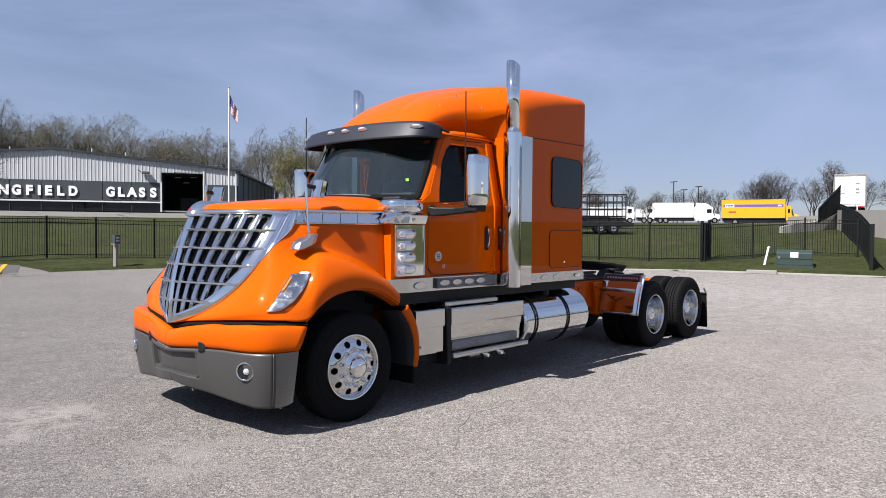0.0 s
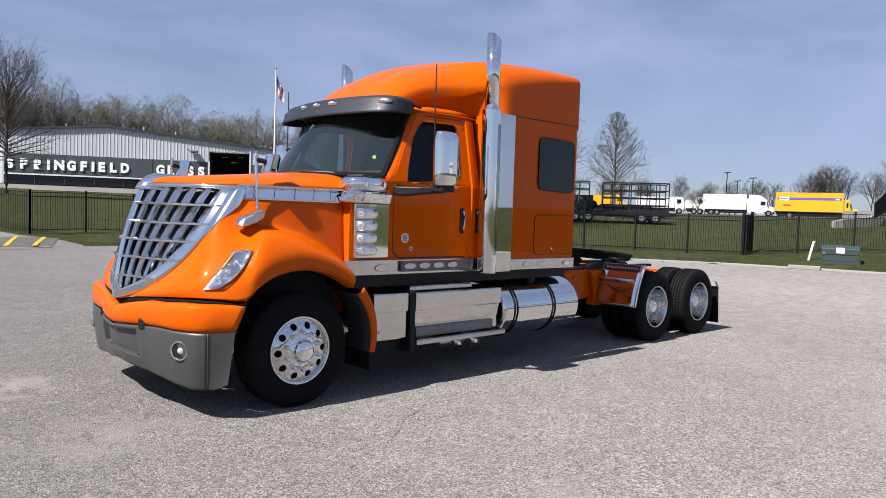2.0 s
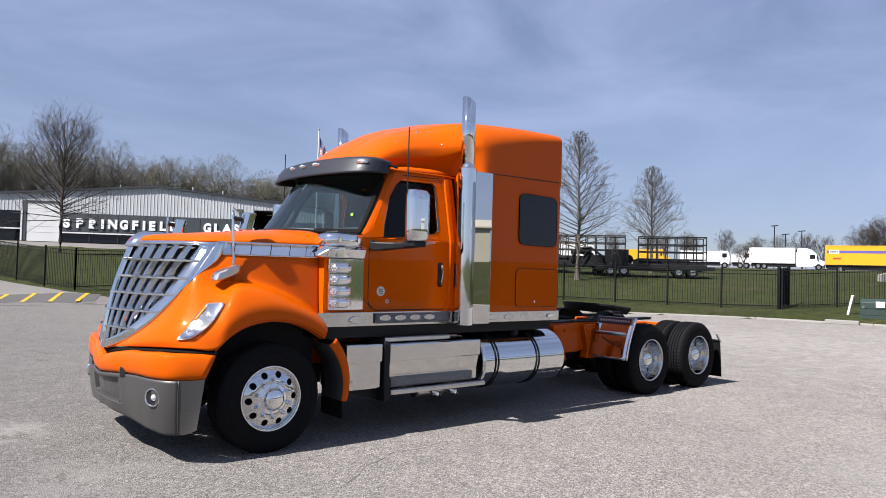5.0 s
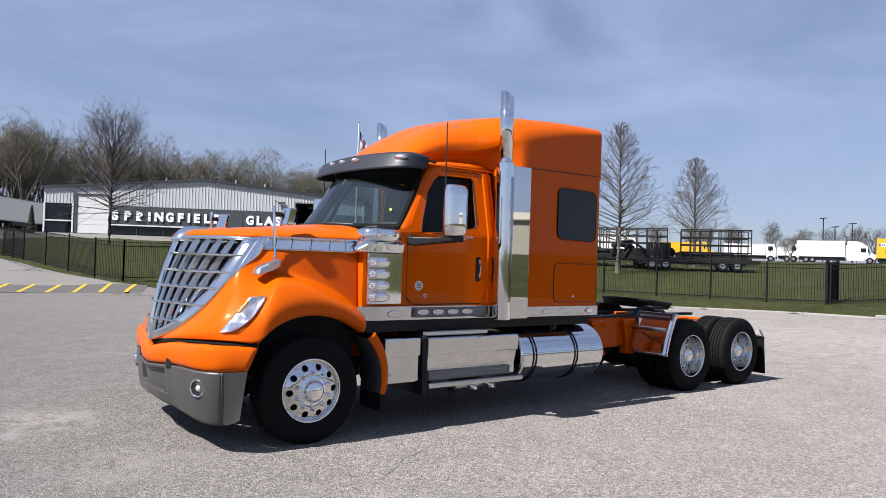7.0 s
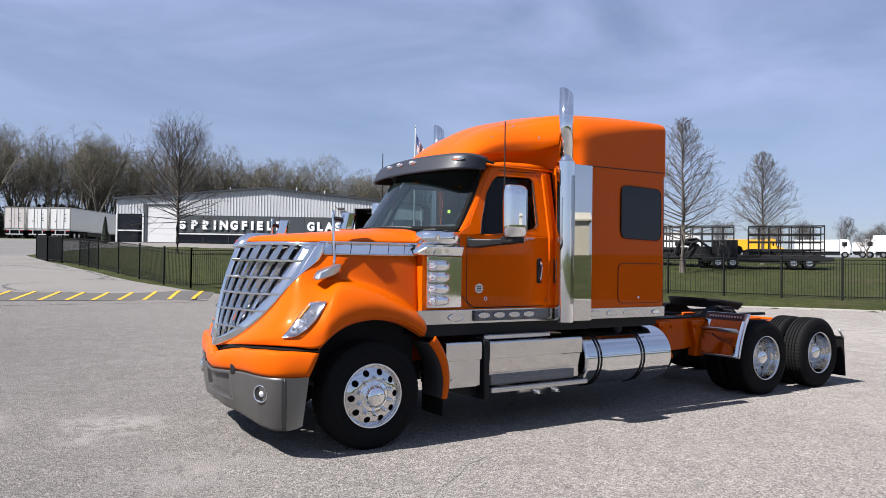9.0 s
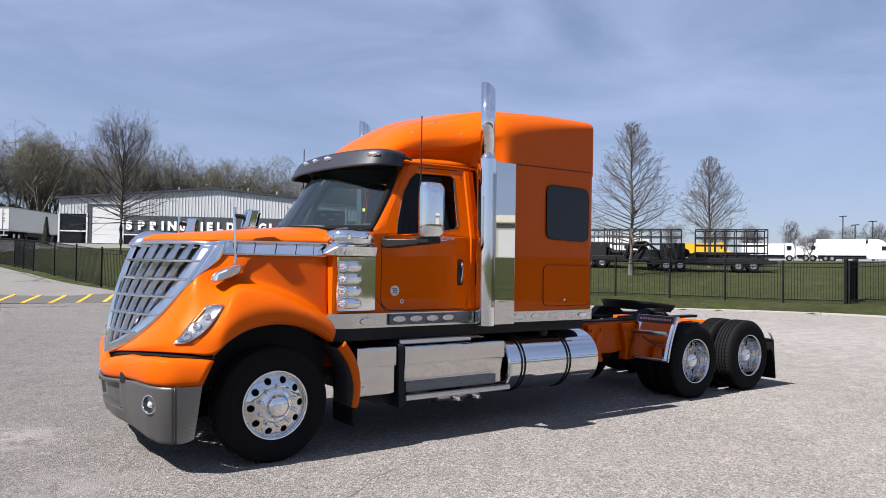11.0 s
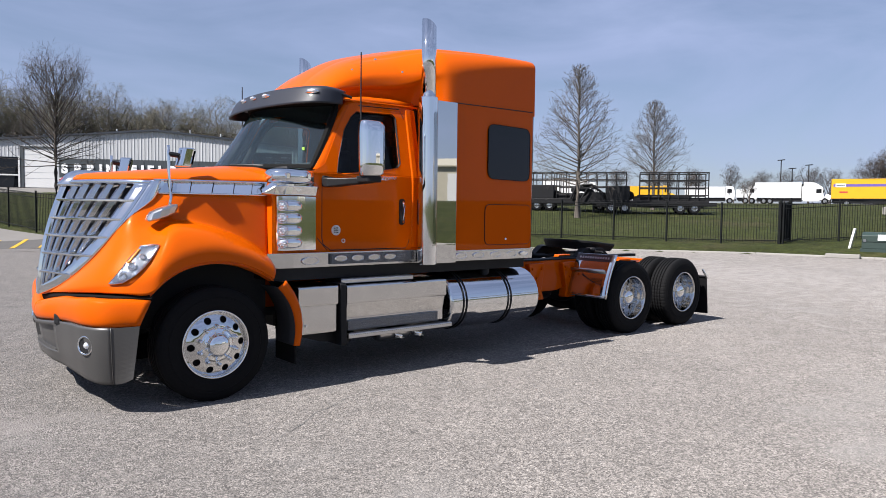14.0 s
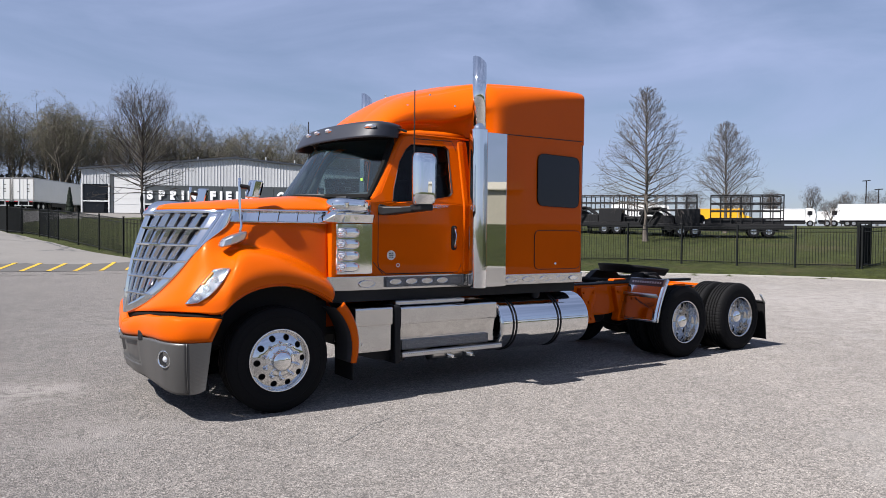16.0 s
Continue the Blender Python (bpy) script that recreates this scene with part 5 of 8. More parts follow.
def build_visor():
    half = [(0.90, 0.0), (0.915, 0.25), (0.955, 0.50), (1.025, 0.76), (1.12, 0.915), (1.25, 0.965), (1.41, 0.955)]

    def vis(u, v):
        """u across, v from the lip over the face to the roof; the ends wrap back beside the pillars."""
        a = 2 * u - 1
        p = spline([(x, y, 0) for x, y in half], abs(a))
        y = math.copysign(p.y, a)
        e = abs(a) ** 2.5
        lip = Vector((p.x - 0.035 * (1 - e), y, 2.758 + 0.014 * e))
        mid = Vector((p.x + 0.060 * (1 - 0.5 * e), y * 0.985, 2.932 - 0.040 * e))
        top = Vector((p.x + lerp(0.24, 0.10, e), y * 0.91, 2.965 - 0.065 * e))
        if v < 0.6:
            q = v / 0.6
            return lip.lerp(mid, q) + Vector((-0.003, 0, 0)) * math.sin(q * math.pi)
        return mid.lerp(top, (v - 0.6) / 0.4) + Vector((0, 0, 0.012)) * math.sin((v - 0.6) / 0.4 * math.pi)
    v = part("sun_visor", sheet(vis, 60, 15), VISOR, truck, "slate grey external sun visor with five lamps", smooth=True, solid=0.012)
    def screen_top(u):
        a = 2 * u - 1
        return Vector((1.415 - 0.42 * (1 - a * a), a * 0.86, 2.812))
    part("visor_liner", sheet(lambda u, w: (Vector(vis(u, 0.45)) + Vector((0.03, 0, 0))).lerp(screen_top(u), w), 30, 4), BLACK, v, smooth=True)
    part("lip_edge", tube([Vector(vis(k / 48, 0)) for k in range(49)], 0.006, 6), BLACK, v, smooth=True)
    for a in (-0.62, -0.17, 0.0, 0.17, 0.62):
        u0 = (a + 1) / 2
        p = vis(u0, 0.42)
        t = (vis(u0 + 0.01, 0.42) - p).normalized()
        w = (vis(u0, 0.48) - p).normalized()
        n = t.cross(w).normalized()
        if n.x > 0:
            n = -n
        rings = [[p + n * h + (t * 0.072 * math.cos(k * math.pi / 10) + w * 0.026 * math.sin(k * math.pi / 10)) * s for k in range(20)] for h, s in ((0.0, 1.0), (0.014, 0.96), (0.024, 0.70), (0.028, 0.25))]
        lamp = part("visor_lamp", loft(rings), CHROME, v, "clear oval marker lamp on a chrome base", smooth=True)
        part("lens", loft([[p + n * h + (t * 0.050 * math.cos(k * math.pi / 8) + w * 0.016 * math.sin(k * math.pi / 8)) * s for k in range(16)] for h, s in ((0.02, 1.0), (0.034, 0.8), (0.038, 0.3))]), LENS, lamp, smooth=True)
    for a in (-0.97, 0.97):
        p = Vector(vis((a + 1) / 2, 0.5))
        part("visor_bracket", tube([p, p + Vector((0.10, -0.03 * math.copysign(1, a) * -1, -0.03))], 0.014, 6), BLACK, v)


build_visor()


def stud_rows(x0, x1, z0, z1, y, pitch):
    """Rows of small raised lozenges on an upright plate, every second row set over by half."""
    bm = bmesh.new()
    nz = max(1, int((z1 - z0) / (pitch * 0.62)))
    for j in range(nz):
        z = lerp(z0, z1, (j + 0.5) / nz)
        x = x0 + pitch * (0.5 if j % 2 else 1.0)
        lean = 1 if j % 2 else -1
        while x < x1 - pitch * 0.4:
            ring = [bm.verts.new((x + a * pitch, y, z + b * pitch)) for a, b in ((-0.36, -0.16 * lean), (0.0, -0.16), (0.36, 0.16 * lean), (0.0, 0.16))]
            tip = bm.verts.new((x, y - 0.006, z))
            for k in range(4):
                bm.faces.new((ring[k], ring[(k + 1) % 4], tip))
            x += pitch
    return bm


def build_cleaner(side):
    """Chrome air cleaner housing on the cowl, with four round lamps on a scalloped plate."""
    y = -1.065
    c = part("air_cleaner", flip(prism(rounded([(0.635, y + 0.02), (0.66, y), (1.03, y), (1.06, y + 0.03), (1.06, y + 0.20), (0.635, y + 0.20)], 0.02), "z", 1.31, 1.83), side), CHROME, truck, "chrome air cleaner panel with four lamps", bevel=0.006)
    part("panel_face", flip(sheet(lambda u, v: (lerp(0.648, 1.045, u), y + 0.006 - 0.030 * (1 - (2 * u - 1) ** 2), lerp(1.315, 1.828, v)), 20, 20), side), CHROME, c, smooth=True)
    part("backing_panel", flip(box(0.60, 1.08, -1.02, -0.80, 1.27, 1.93), side), ORANGE, c)
    # waist band with a plain badge, then the round cap
    part("waist", flip(loft([[(x, y + 0.05, 1.965 - d), (x, y - 0.050 + e, 1.925 - d), (x, y - 0.020 + e, 1.838), (x, y + 0.15, 1.838), (x, y + 0.15, 1.965 - d)] for x, d, e in ((0.505, 0.075, 0.095), (0.60, 0.010, 0.030), (0.66, 0.0, 0.0), (1.03, 0.0, 0.0), (1.075, 0.0, 0.05))]), side), CHROME, c, "angular chrome waist band", bevel=0.004)
    part("waist_badge", flip(prism([(0.83, 1.895 - 0.030), (0.860, 1.895), (0.83, 1.895 + 0.030), (0.800, 1.895)], "y", y - 0.041, y - 0.034), side), DARKCHROME, c)
    cap = [(0.03, 0.0), (0.215, 0.0), (0.230, 0.02), (0.230, 0.095), (0.215, 0.122), (0.16, 0.142), (0.001, 0.150)]
    bm = revolve([(r, h) for r, h in cap], (0, 0, 0), "z", 40)
    bmesh.ops.scale(bm, vec=(1.08, 0.86, 1), verts=bm.verts)
    bmesh.ops.translate(bm, vec=(0.845, y + 0.145, 1.955), verts=bm.verts)
    part("cap", flip(bm, side), CHROME, c, smooth=True)
    # slanted panes that carry on the hood's moulding
    for x0 in (0.59, 0.68):
        part("waist_pane", flip(prism([(x0, 1.845), (x0 + 0.075, 1.845), (x0 + 0.105, 1.945), (x0 + 0.03, 1.945)], "y", y - 0.046 + 0.03 * (x0 < 0.6), y - 0.02), side), STEEL, c, bevel=0.004)
    for k in range(3):
        part("cap_slot", flip(box(0.70 + 0.11 * k, 0.75 + 0.11 * k, y - 0.046 + 0.006 * abs(k - 1), y - 0.02, 1.985, 2.05), side), STEEL, c, bevel=0.01)
    # four lamps, each with a rounded chrome ridge running back from it
    for k in range(4):
        z = 1.384 + 0.1175 * k
        ridge = [(0.66, 0.040), (0.70, 0.046), (0.80, 0.048), (0.845, 0.040), (0.87, 0.024), (0.88, 0.006)]
        l = part("lamp", flip(loft([[(x, y - 0.020 - 0.75 * r * math.cos(a), z + 1.12 * r * math.sin(a)) for a in [j * math.pi / 8 - math.pi / 2 for j in range(9)]] for x, r in ridge]), side), CHROME, c, "round clear lamp on a chrome ridge", smooth=True)
        face = Matrix.Translation((0.672, y - 0.030, z)) @ Matrix.Rotation(radians(-42), 4, "Z")
        for nm, prof, m in (("rim", [(0.052, 0.02), (0.052, -0.020), (0.046, -0.028), (0.041, -0.020)], CHROME), ("lens", [(0.001, -0.034), (0.022, -0.031), (0.041, -0.020)], FACET)):
            bm = revolve(prof, (0, 0, 0), "y", 22)
            bmesh.ops.transform(bm, matrix=face, verts=bm.verts)
            part(nm, flip(bm, side), m, l, smooth=True)
        for q in range(6):
            a = q * math.pi / 3
            o = face @ Vector((0.024 * math.cos(a), -0.032, 0.024 * math.sin(a)))
            part("lamp_bead", flip(revolve([(0.001, -0.008), (0.006, -0.006), (0.008, 0.0)], tuple(o), "y", 8), side), LENS, l, smooth=True)


for side in (-1, 1):
    build_cleaner(side)


def build_sill(side):
    """Polished strip under cab and sleeper with oval lamps; tread plate between."""
    y0 = -1.075
    s = part("sill_strip", flip(loft([[(x, yy, 1.14), (x, yy, 1.285 if x < 2.3 else 1.262), (x, yy + 0.03, 1.285 if x < 2.3 else 1.262), (x, yy + 0.03, 1.14)] for x, yy in ((0.545, -1.03), (0.80, -1.06), (2.20, -1.075), (2.40, -1.12), (4.02, -1.145))]), side), STEEL, truck, "polished sill strip with oval lamps", bevel=0.004)
    part("tread_insert", flip(box(1.20, 2.18, -1.098, -1.07, 1.165, 1.27), side), TREAD, s, "embossed tread plate")
    tagged(part("tread_studs", flip(stud_rows(1.20, 2.18, 1.168, 1.268, -1.0985, 0.030), side), CHROME, s), kind="stuff")
    def oval(x, y, z, r, m, dark):
        o = [(x + r * math.cos(k * math.pi / 10), z + 0.42 * r * math.sin(k * math.pi / 10)) for k in range(20)]
        lamp = part("oval_lamp", flip(prism(o, "y", y - 0.012, y + 0.004), side), m, s, bevel=0.004)
        part("oval_ring", flip(loft([[(x + (a - x) * f, y - d, z + (b - z) * f) for f, d in ((1.0, 0.016), (1.14, 0.010), (1.12, -0.002), (1.0, -0.002))] for a, b in o + o[:1]], caps=False), side), CHROME, lamp, smooth=True)
    for x in (1.30, 1.50, 1.70, 1.90):
        oval(x, -1.10, 1.222, 0.065, DARKCHROME, False)
    oval(0.98, -1.066, 1.205, 0.085, STEEL, False)
    for x in (2.86, 3.13, 3.40, 3.67):
        oval(x, -1.13, 1.20, 0.075, STEEL, False)
    oval(3.86, -1.148, 1.20, 0.06, CHROME, False)
    part("sill_underside", flip(box(0.60, 4.0, -1.03, -0.60, 1.02, 1.15), side), FRAME, s)


for side in (-1, 1):
    build_sill(side)


def build_stack(side):
    """Vertical exhaust: perforated shield below, mitred pipe above, flat polished fairing behind."""
    x, y = 2.275, -1.245
    k = part("exhaust_pipe", flip(revolve([(0.098, 1.135), (0.100, 1.14), (0.100, 1.145), (0.100, 1.17), (0.100, 2.865), (0.100, 2.888), (0.100, 2.893), (0.097, 2.897), (0.076, 2.898)], (x, y, 0), "z", 40), side), CHROME, truck, "tall chrome exhaust stack with perforated heat shield", smooth=True)
    bm = bmesh.new()
    seg = 36
    lo = [bm.verts.new((x + 0.074 * math.cos(2 * math.pi * i / seg), y + 0.074 * math.sin(2 * math.pi * i / seg), 2.90)) for i in range(seg)]
    hi = [bm.verts.new((x + 0.074 * math.cos(2 * math.pi * i / seg), y + 0.074 * math.sin(2 * math.pi * i / seg), 3.655 - 0.5 * 0.074 * math.cos(2 * math.pi * i / seg) * 1.5)) for i in range(seg)]
    for i in range(seg):
        bm.faces.new((lo[i], lo[(i + 1) % seg], hi[(i + 1) % seg], hi[i]))
    part("tail_pipe", flip(bm, side), CHROME, k, "mitred chrome pipe", smooth=True, solid=0.005)
    # black disc across the bore, below the pipe's mouth
    part("soot", flip(revolve([(0.001, 3.45), (0.070, 3.45)], (x, y, 0), "z", 24), side), BLACK, k)
    # rows of black patches painted for the dark slots in the shield
    bm = bmesh.new()
    for row in range(4):
        a = radians(-92 + 9 * row)
        for j in range(52):
            z = 1.34 + 0.0270 * j + (0.0135 if row % 2 else 0)
            c = Vector((x + 0.1018 * math.cos(a), y + 0.1018 * math.sin(a), z))
            t = Vector((-math.sin(a), math.cos(a), 0)) * 0.0055
            u = Vector((0, 0, 0.0068))
            bm.faces.new([bm.verts.new(p) for p in (c - t - u, c + t - u, c + t + u, c - t + u)])
    tagged(part("shield_perforation", flip(bm, side), SEAL_OR_GAP, k), kind="stuff")
    part("fairing_panel", flip(prism([(2.33, -1.215), (2.70, -1.225), (2.705, -1.20), (2.60, -1.15), (2.33, -1.19)], "z", 1.135, 2.89), side), MIRROR_STEEL, k, "flat mirror-polished fairing panel", bevel=0.004)
    for z in (1.35, 2.05, 2.70):
        part("pipe_bracket", flip(tube([(x, y + 0.09, z), (x + 0.12, -1.10, z)], 0.02, 8), side), BLACK, k)


MIRROR_STEEL = surface("mirror_polished_steel", (0.62, 0.62, 0.615), 0.015, 1.0, vary=((1.5, 0.03),), bump=(1.1, 0.03, 0.012))
for side in (-1, 1):
    build_stack(side)


def build_mirrors(side):
    def shell(k, i):
        a = lerp(-0.10, math.pi + 0.10, k / 20)
        return (1.535 - i * 0.6 - (0.215 - i) * max(0.0, math.sin(a)) ** 0.75, -1.365 - (0.118 - i) * math.cos(a) - 0.03 * math.sin(a))
    m = part("door_mirror", flip(loft([[(*shell(k, i), z) for k in range(21)] for z, i in ((2.030, 0.045), (2.042, 0.016), (2.07, 0.004), (2.16, 0.0), (2.46, 0.0), (2.53, 0.006), (2.556, 0.020), (2.566, 0.05))]), side), CHROME, truck, "chrome-backed door mirror on a black arm", smooth=True)
    part("mirror_glass", flip(plate(rounded([(-1.47, 2.08), (-1.265, 2.08), (-1.265, 2.53), (-1.47, 2.53)], 0.03), [], lambda y, z: (1.549, y, z)), side), MIRROR, m)
    part("mirror_foot", flip(loft([[(x, y, z) for x, y in rounded([(1.34, -1.28), (1.36, -1.45), (1.53, -1.47), (1.53, -1.26)], 0.04, 4)] for z in (1.975, 2.036)]), side), BLACK, m, bevel=0.01)
    part("arm", flip(loft([[(x + a, y, z + b) for a, b in ((-0.055 * f, -0.04 * f), (0.055 * f, -0.04 * f), (0.055 * f, 0.035 * f), (-0.055 * f, 0.035 * f))] for x, y, z, f in ((1.20, -0.99, 1.985, 1.3), (1.22, -1.08, 1.975, 1.2), (1.32, -1.24, 1.985, 0.9), (1.46, -1.38, 2.00, 0.8))]), side), BLACK, m, bevel=0.012)
    part("arm_base", flip(prism(rounded([(1.135, 1.94), (1.42, 1.955), (1.40, 2.0), (1.14, 2.045)], 0.025), "y", -1.035, -0.99), side), BLACK, m, bevel=0.008)
    part("whip_antenna", flip(tube([(1.405, -1.28, 1.99), (1.405, -1.28, 2.30), (1.405, -1.28, 3.235)], [0.011, 0.0085, 0.0065], 6), side), BLACK, m, "black whip antenna")
    # hood mirror on a bent chrome stalk
    h = part("hood_mirror", flip(loft([[(x + 0.24 * (z - 2.10), y, z) for x, y in rounded([(-0.235, -0.825), (-0.195, -0.905), (-0.085, -0.868), (-0.125, -0.785)], 0.03, 4)] for z in (2.070, 2.085, 2.22, 2.24)]), side), CHROME, truck, "chrome hood mirror on a bent stalk", smooth=False, bevel=0.012)
    part("face", flip(plate([(-0.862, 2.095), (-0.792, 2.095), (-0.792, 2.215), (-0.862, 2.215)], [], lambda y, z: (-0.078 - (y + 0.868) * 0.50 + 0.24 * (z - 2.10), y, z)), side), DARKGLASS, h)
    part("stalk", flip(tube([(-0.285, -0.83, 2.255), (-0.285, -0.835, 2.18), (-0.285, -0.84, 1.93), (-0.27, -0.85, 1.80), (-0.30, -0.885, 1.715)], 0.014, 8), side), CHROME, h, smooth=True)
    part("pivot", flip(tube([(-0.285, -0.83, 2.18), (-0.20, -0.845, 2.17)], 0.022, 8), side), BLACK, h)
    spine = [(-0.25, -0.905, 1.700, 0.030), (-0.28, -0.915, 1.695, 0.054), (-0.34, -0.930, 1.675, 0.062), (-0.42, -0.940, 1.650, 0.062), (-0.485, -0.940, 1.628, 0.050), (-0.51, -0.935, 1.618, 0.022)]
    part("foot", flip(loft([[(x + 0.30 * r * b, y + 1.2 * r * a, z + 0.85 * r * b) for a, b in ((-1, -0.7), (-0.8, -1), (0.8, -1), (1, -0.7), (1, 0.7), (0.8, 1), (-0.8, 1), (-1, 0.7))] for x, y, z, r in spine]), side), BRUSHED, h, "pale boxy lower mirror", bevel=0.006)


for side in (-1, 1):
    build_mirrors(side)


# ---- boxes, steps and fuel tank along the frame ----
def build_boxes(side):
    y = -1.165
    b = part("battery_box", flip(prism(rounded([(y, 0.50), (y - 0.0, 0.955), (-0.70, 0.965), (-0.70, 0.50)], 0.025), "x", 0.80, 1.215), side), STEEL, truck, "polished battery box ahead of the steps", bevel=0.005)
    part("lid", flip(prism(rounded([(y - 0.014, 0.775), (y - 0.014, 0.965), (-0.70, 0.975), (-0.70, 0.775)], 0.02), "x", 0.79, 1.225), side), STEEL, b, bevel=0.005)
    part("latch", flip(box(0.865, 0.885, y - 0.02, y, 0.58, 0.60), side), CHROME, b)
    s = part("step_box", flip(prism([(y + 0.03, 0.50), (y + 0.03, 0.62), (y - 0.0, 0.76), (y - 0.0, 0.955), (-0.72, 0.965), (-0.72, 0.50)], "x", 1.335, 2.60), side), STEEL, truck, "polished step box with tread plate steps", bevel=0.006)
    part("cover", flip(prism(rounded([(y - 0.016, 0.768), (y - 0.016, 0.955), (-0.72, 0.970), (-0.72, 0.768)], 0.02), "x", 1.325, 2.61), side), STEEL, s, bevel=0.005)
    part("kick_plate", flip(prism([(y - 0.002, 0.50), (y - 0.002, 0.60), (y + 0.022, 0.60), (y + 0.022, 0.50)], "x", 1.35, 2.50), side), TREAD, s)
    tagged(part("tread_studs", flip(stud_rows(1.35, 2.50, 0.503, 0.598, y - 0.0025, 0.030), side), CHROME, s), kind="stuff")
    st = part("lower_step", flip(prism(rounded([(-1.21, 0.425), (-1.21, 0.475), (-0.95, 0.475), (-0.95, 0.425)], 0.012), "x", 1.33, 2.67), side), BRUSHED, s, bevel=0.004)
    tagged(part("step_teeth", flip(stud_rows(1.34, 2.66, 0.448, 0.470, -1.2105, 0.026), side), DARKCHROME, st), kind="stuff")
    part("step_tread", flip(box(1.35, 2.65, -1.19, -0.97, 0.474, 0.482), side), TREAD, st)
    up = part("upper_step", flip(prism(rounded([(-1.115, 0.968), (-1.115, 1.012), (-0.82, 1.012), (-0.82, 0.968)], 0.01), "x", 1.30, 2.20), side), BRUSHED, s, bevel=0.004)
    part("step_tread", flip(box(1.31, 2.19, -1.10, -0.83, 1.011, 1.019), side), TREAD, up)
    part("end_bracket", flip(prism(rounded([(-1.19, 0.36), (-1.17, 0.98), (-0.72, 0.98), (-0.72, 0.36)], 0.03), "x", 1.255, 1.325), side), FRAME, s, bevel=0.008)
    part("under_tray", flip(prism([(0.90, 0.46), (1.10, 0.40), (1.45, 0.36), (1.50, 0.50), (0.90, 0.50)], "y", -1.05, -0.70), side), FRAME, s)
    for x in (2.02, 2.28):
        v = part("drain_valve", flip(tube([(x, -1.02, 0.43), (x + 0.02, -1.05, 0.37), (x + 0.06, -1.08, 0.345)], 0.036, 10), side), CHROME, s, smooth=True)
        part("valve_tap", flip(tube([(x - 0.02, -1.08, 0.355), (x + 0.08, -1.10, 0.34)], 0.010, 6), side), BRUSHED, v, smooth=True)
    part("air_canister", flip(revolve([(0.001, 1.85), (0.09, 1.85), (0.10, 1.87), (0.10, 2.25), (0.09, 2.27), (0.001, 2.27)], (0, -0.92, 0.40), "x", 20), side), BRUSHED, s, smooth=True)
    # tank with a rounded rim at each end and two pairs of straps
    r, cz, cy = 0.335, 0.665, -0.835
    t = part("fuel_tank", flip(revolve([(0.001, 2.70), (r - 0.05, 2.695), (r - 0.015, 2.705), (r, 2.725), (r, 2.735), (r, 2.78), (r, 3.40), (r, 4.06), (r, 4.105), (r, 4.115), (r - 0.015, 4.135), (r - 0.05, 4.145), (0.001, 4.14)], (0, cy, cz), "x", 64), side), STEEL_TANK, truck, "polished cylindrical fuel tank with dark straps", smooth=True)
    for x in (2.882, 2.928, 3.592, 3.638):
        part("strap", flip(revolve([(r + 0.001, x - 0.009), (r + 0.008, x - 0.008), (r + 0.008, x + 0.008), (r + 0.001, x + 0.009)], (0, cy, cz), "x", 56), side), FRAME, t, smooth=False)
    part("weld_seam", flip(tube([(2.73, cy - r * 0.985, cz + 0.05), (4.11, cy - r * 0.985, cz + 0.05)], 0.004, 6), side), BRUSHED, t)
    part("filler_cap", flip(revolve([(0.06, 0.28), (0.062, 0.36), (0.055, 0.385), (0.001, 0.39)], (3.42, cy - 0.10, cz), "z", 24), side), BLACK, t, smooth=True)
    part("rear_bracket", flip(prism(rounded([(4.155, 0.48), (4.20, 0.48), (4.22, 0.86), (4.155, 0.86)], 0.015), "y", -0.98, -0.52), side), FRAME, t, bevel=0.006)


STEEL_TANK = surface("mirror_aluminium_tank", (0.72, 0.73, 0.74), 0.09, 1.0, vary=((2.0, 0.04),), rough_vary=0.04)
for side in (-1, 1):
    build_boxes(side)


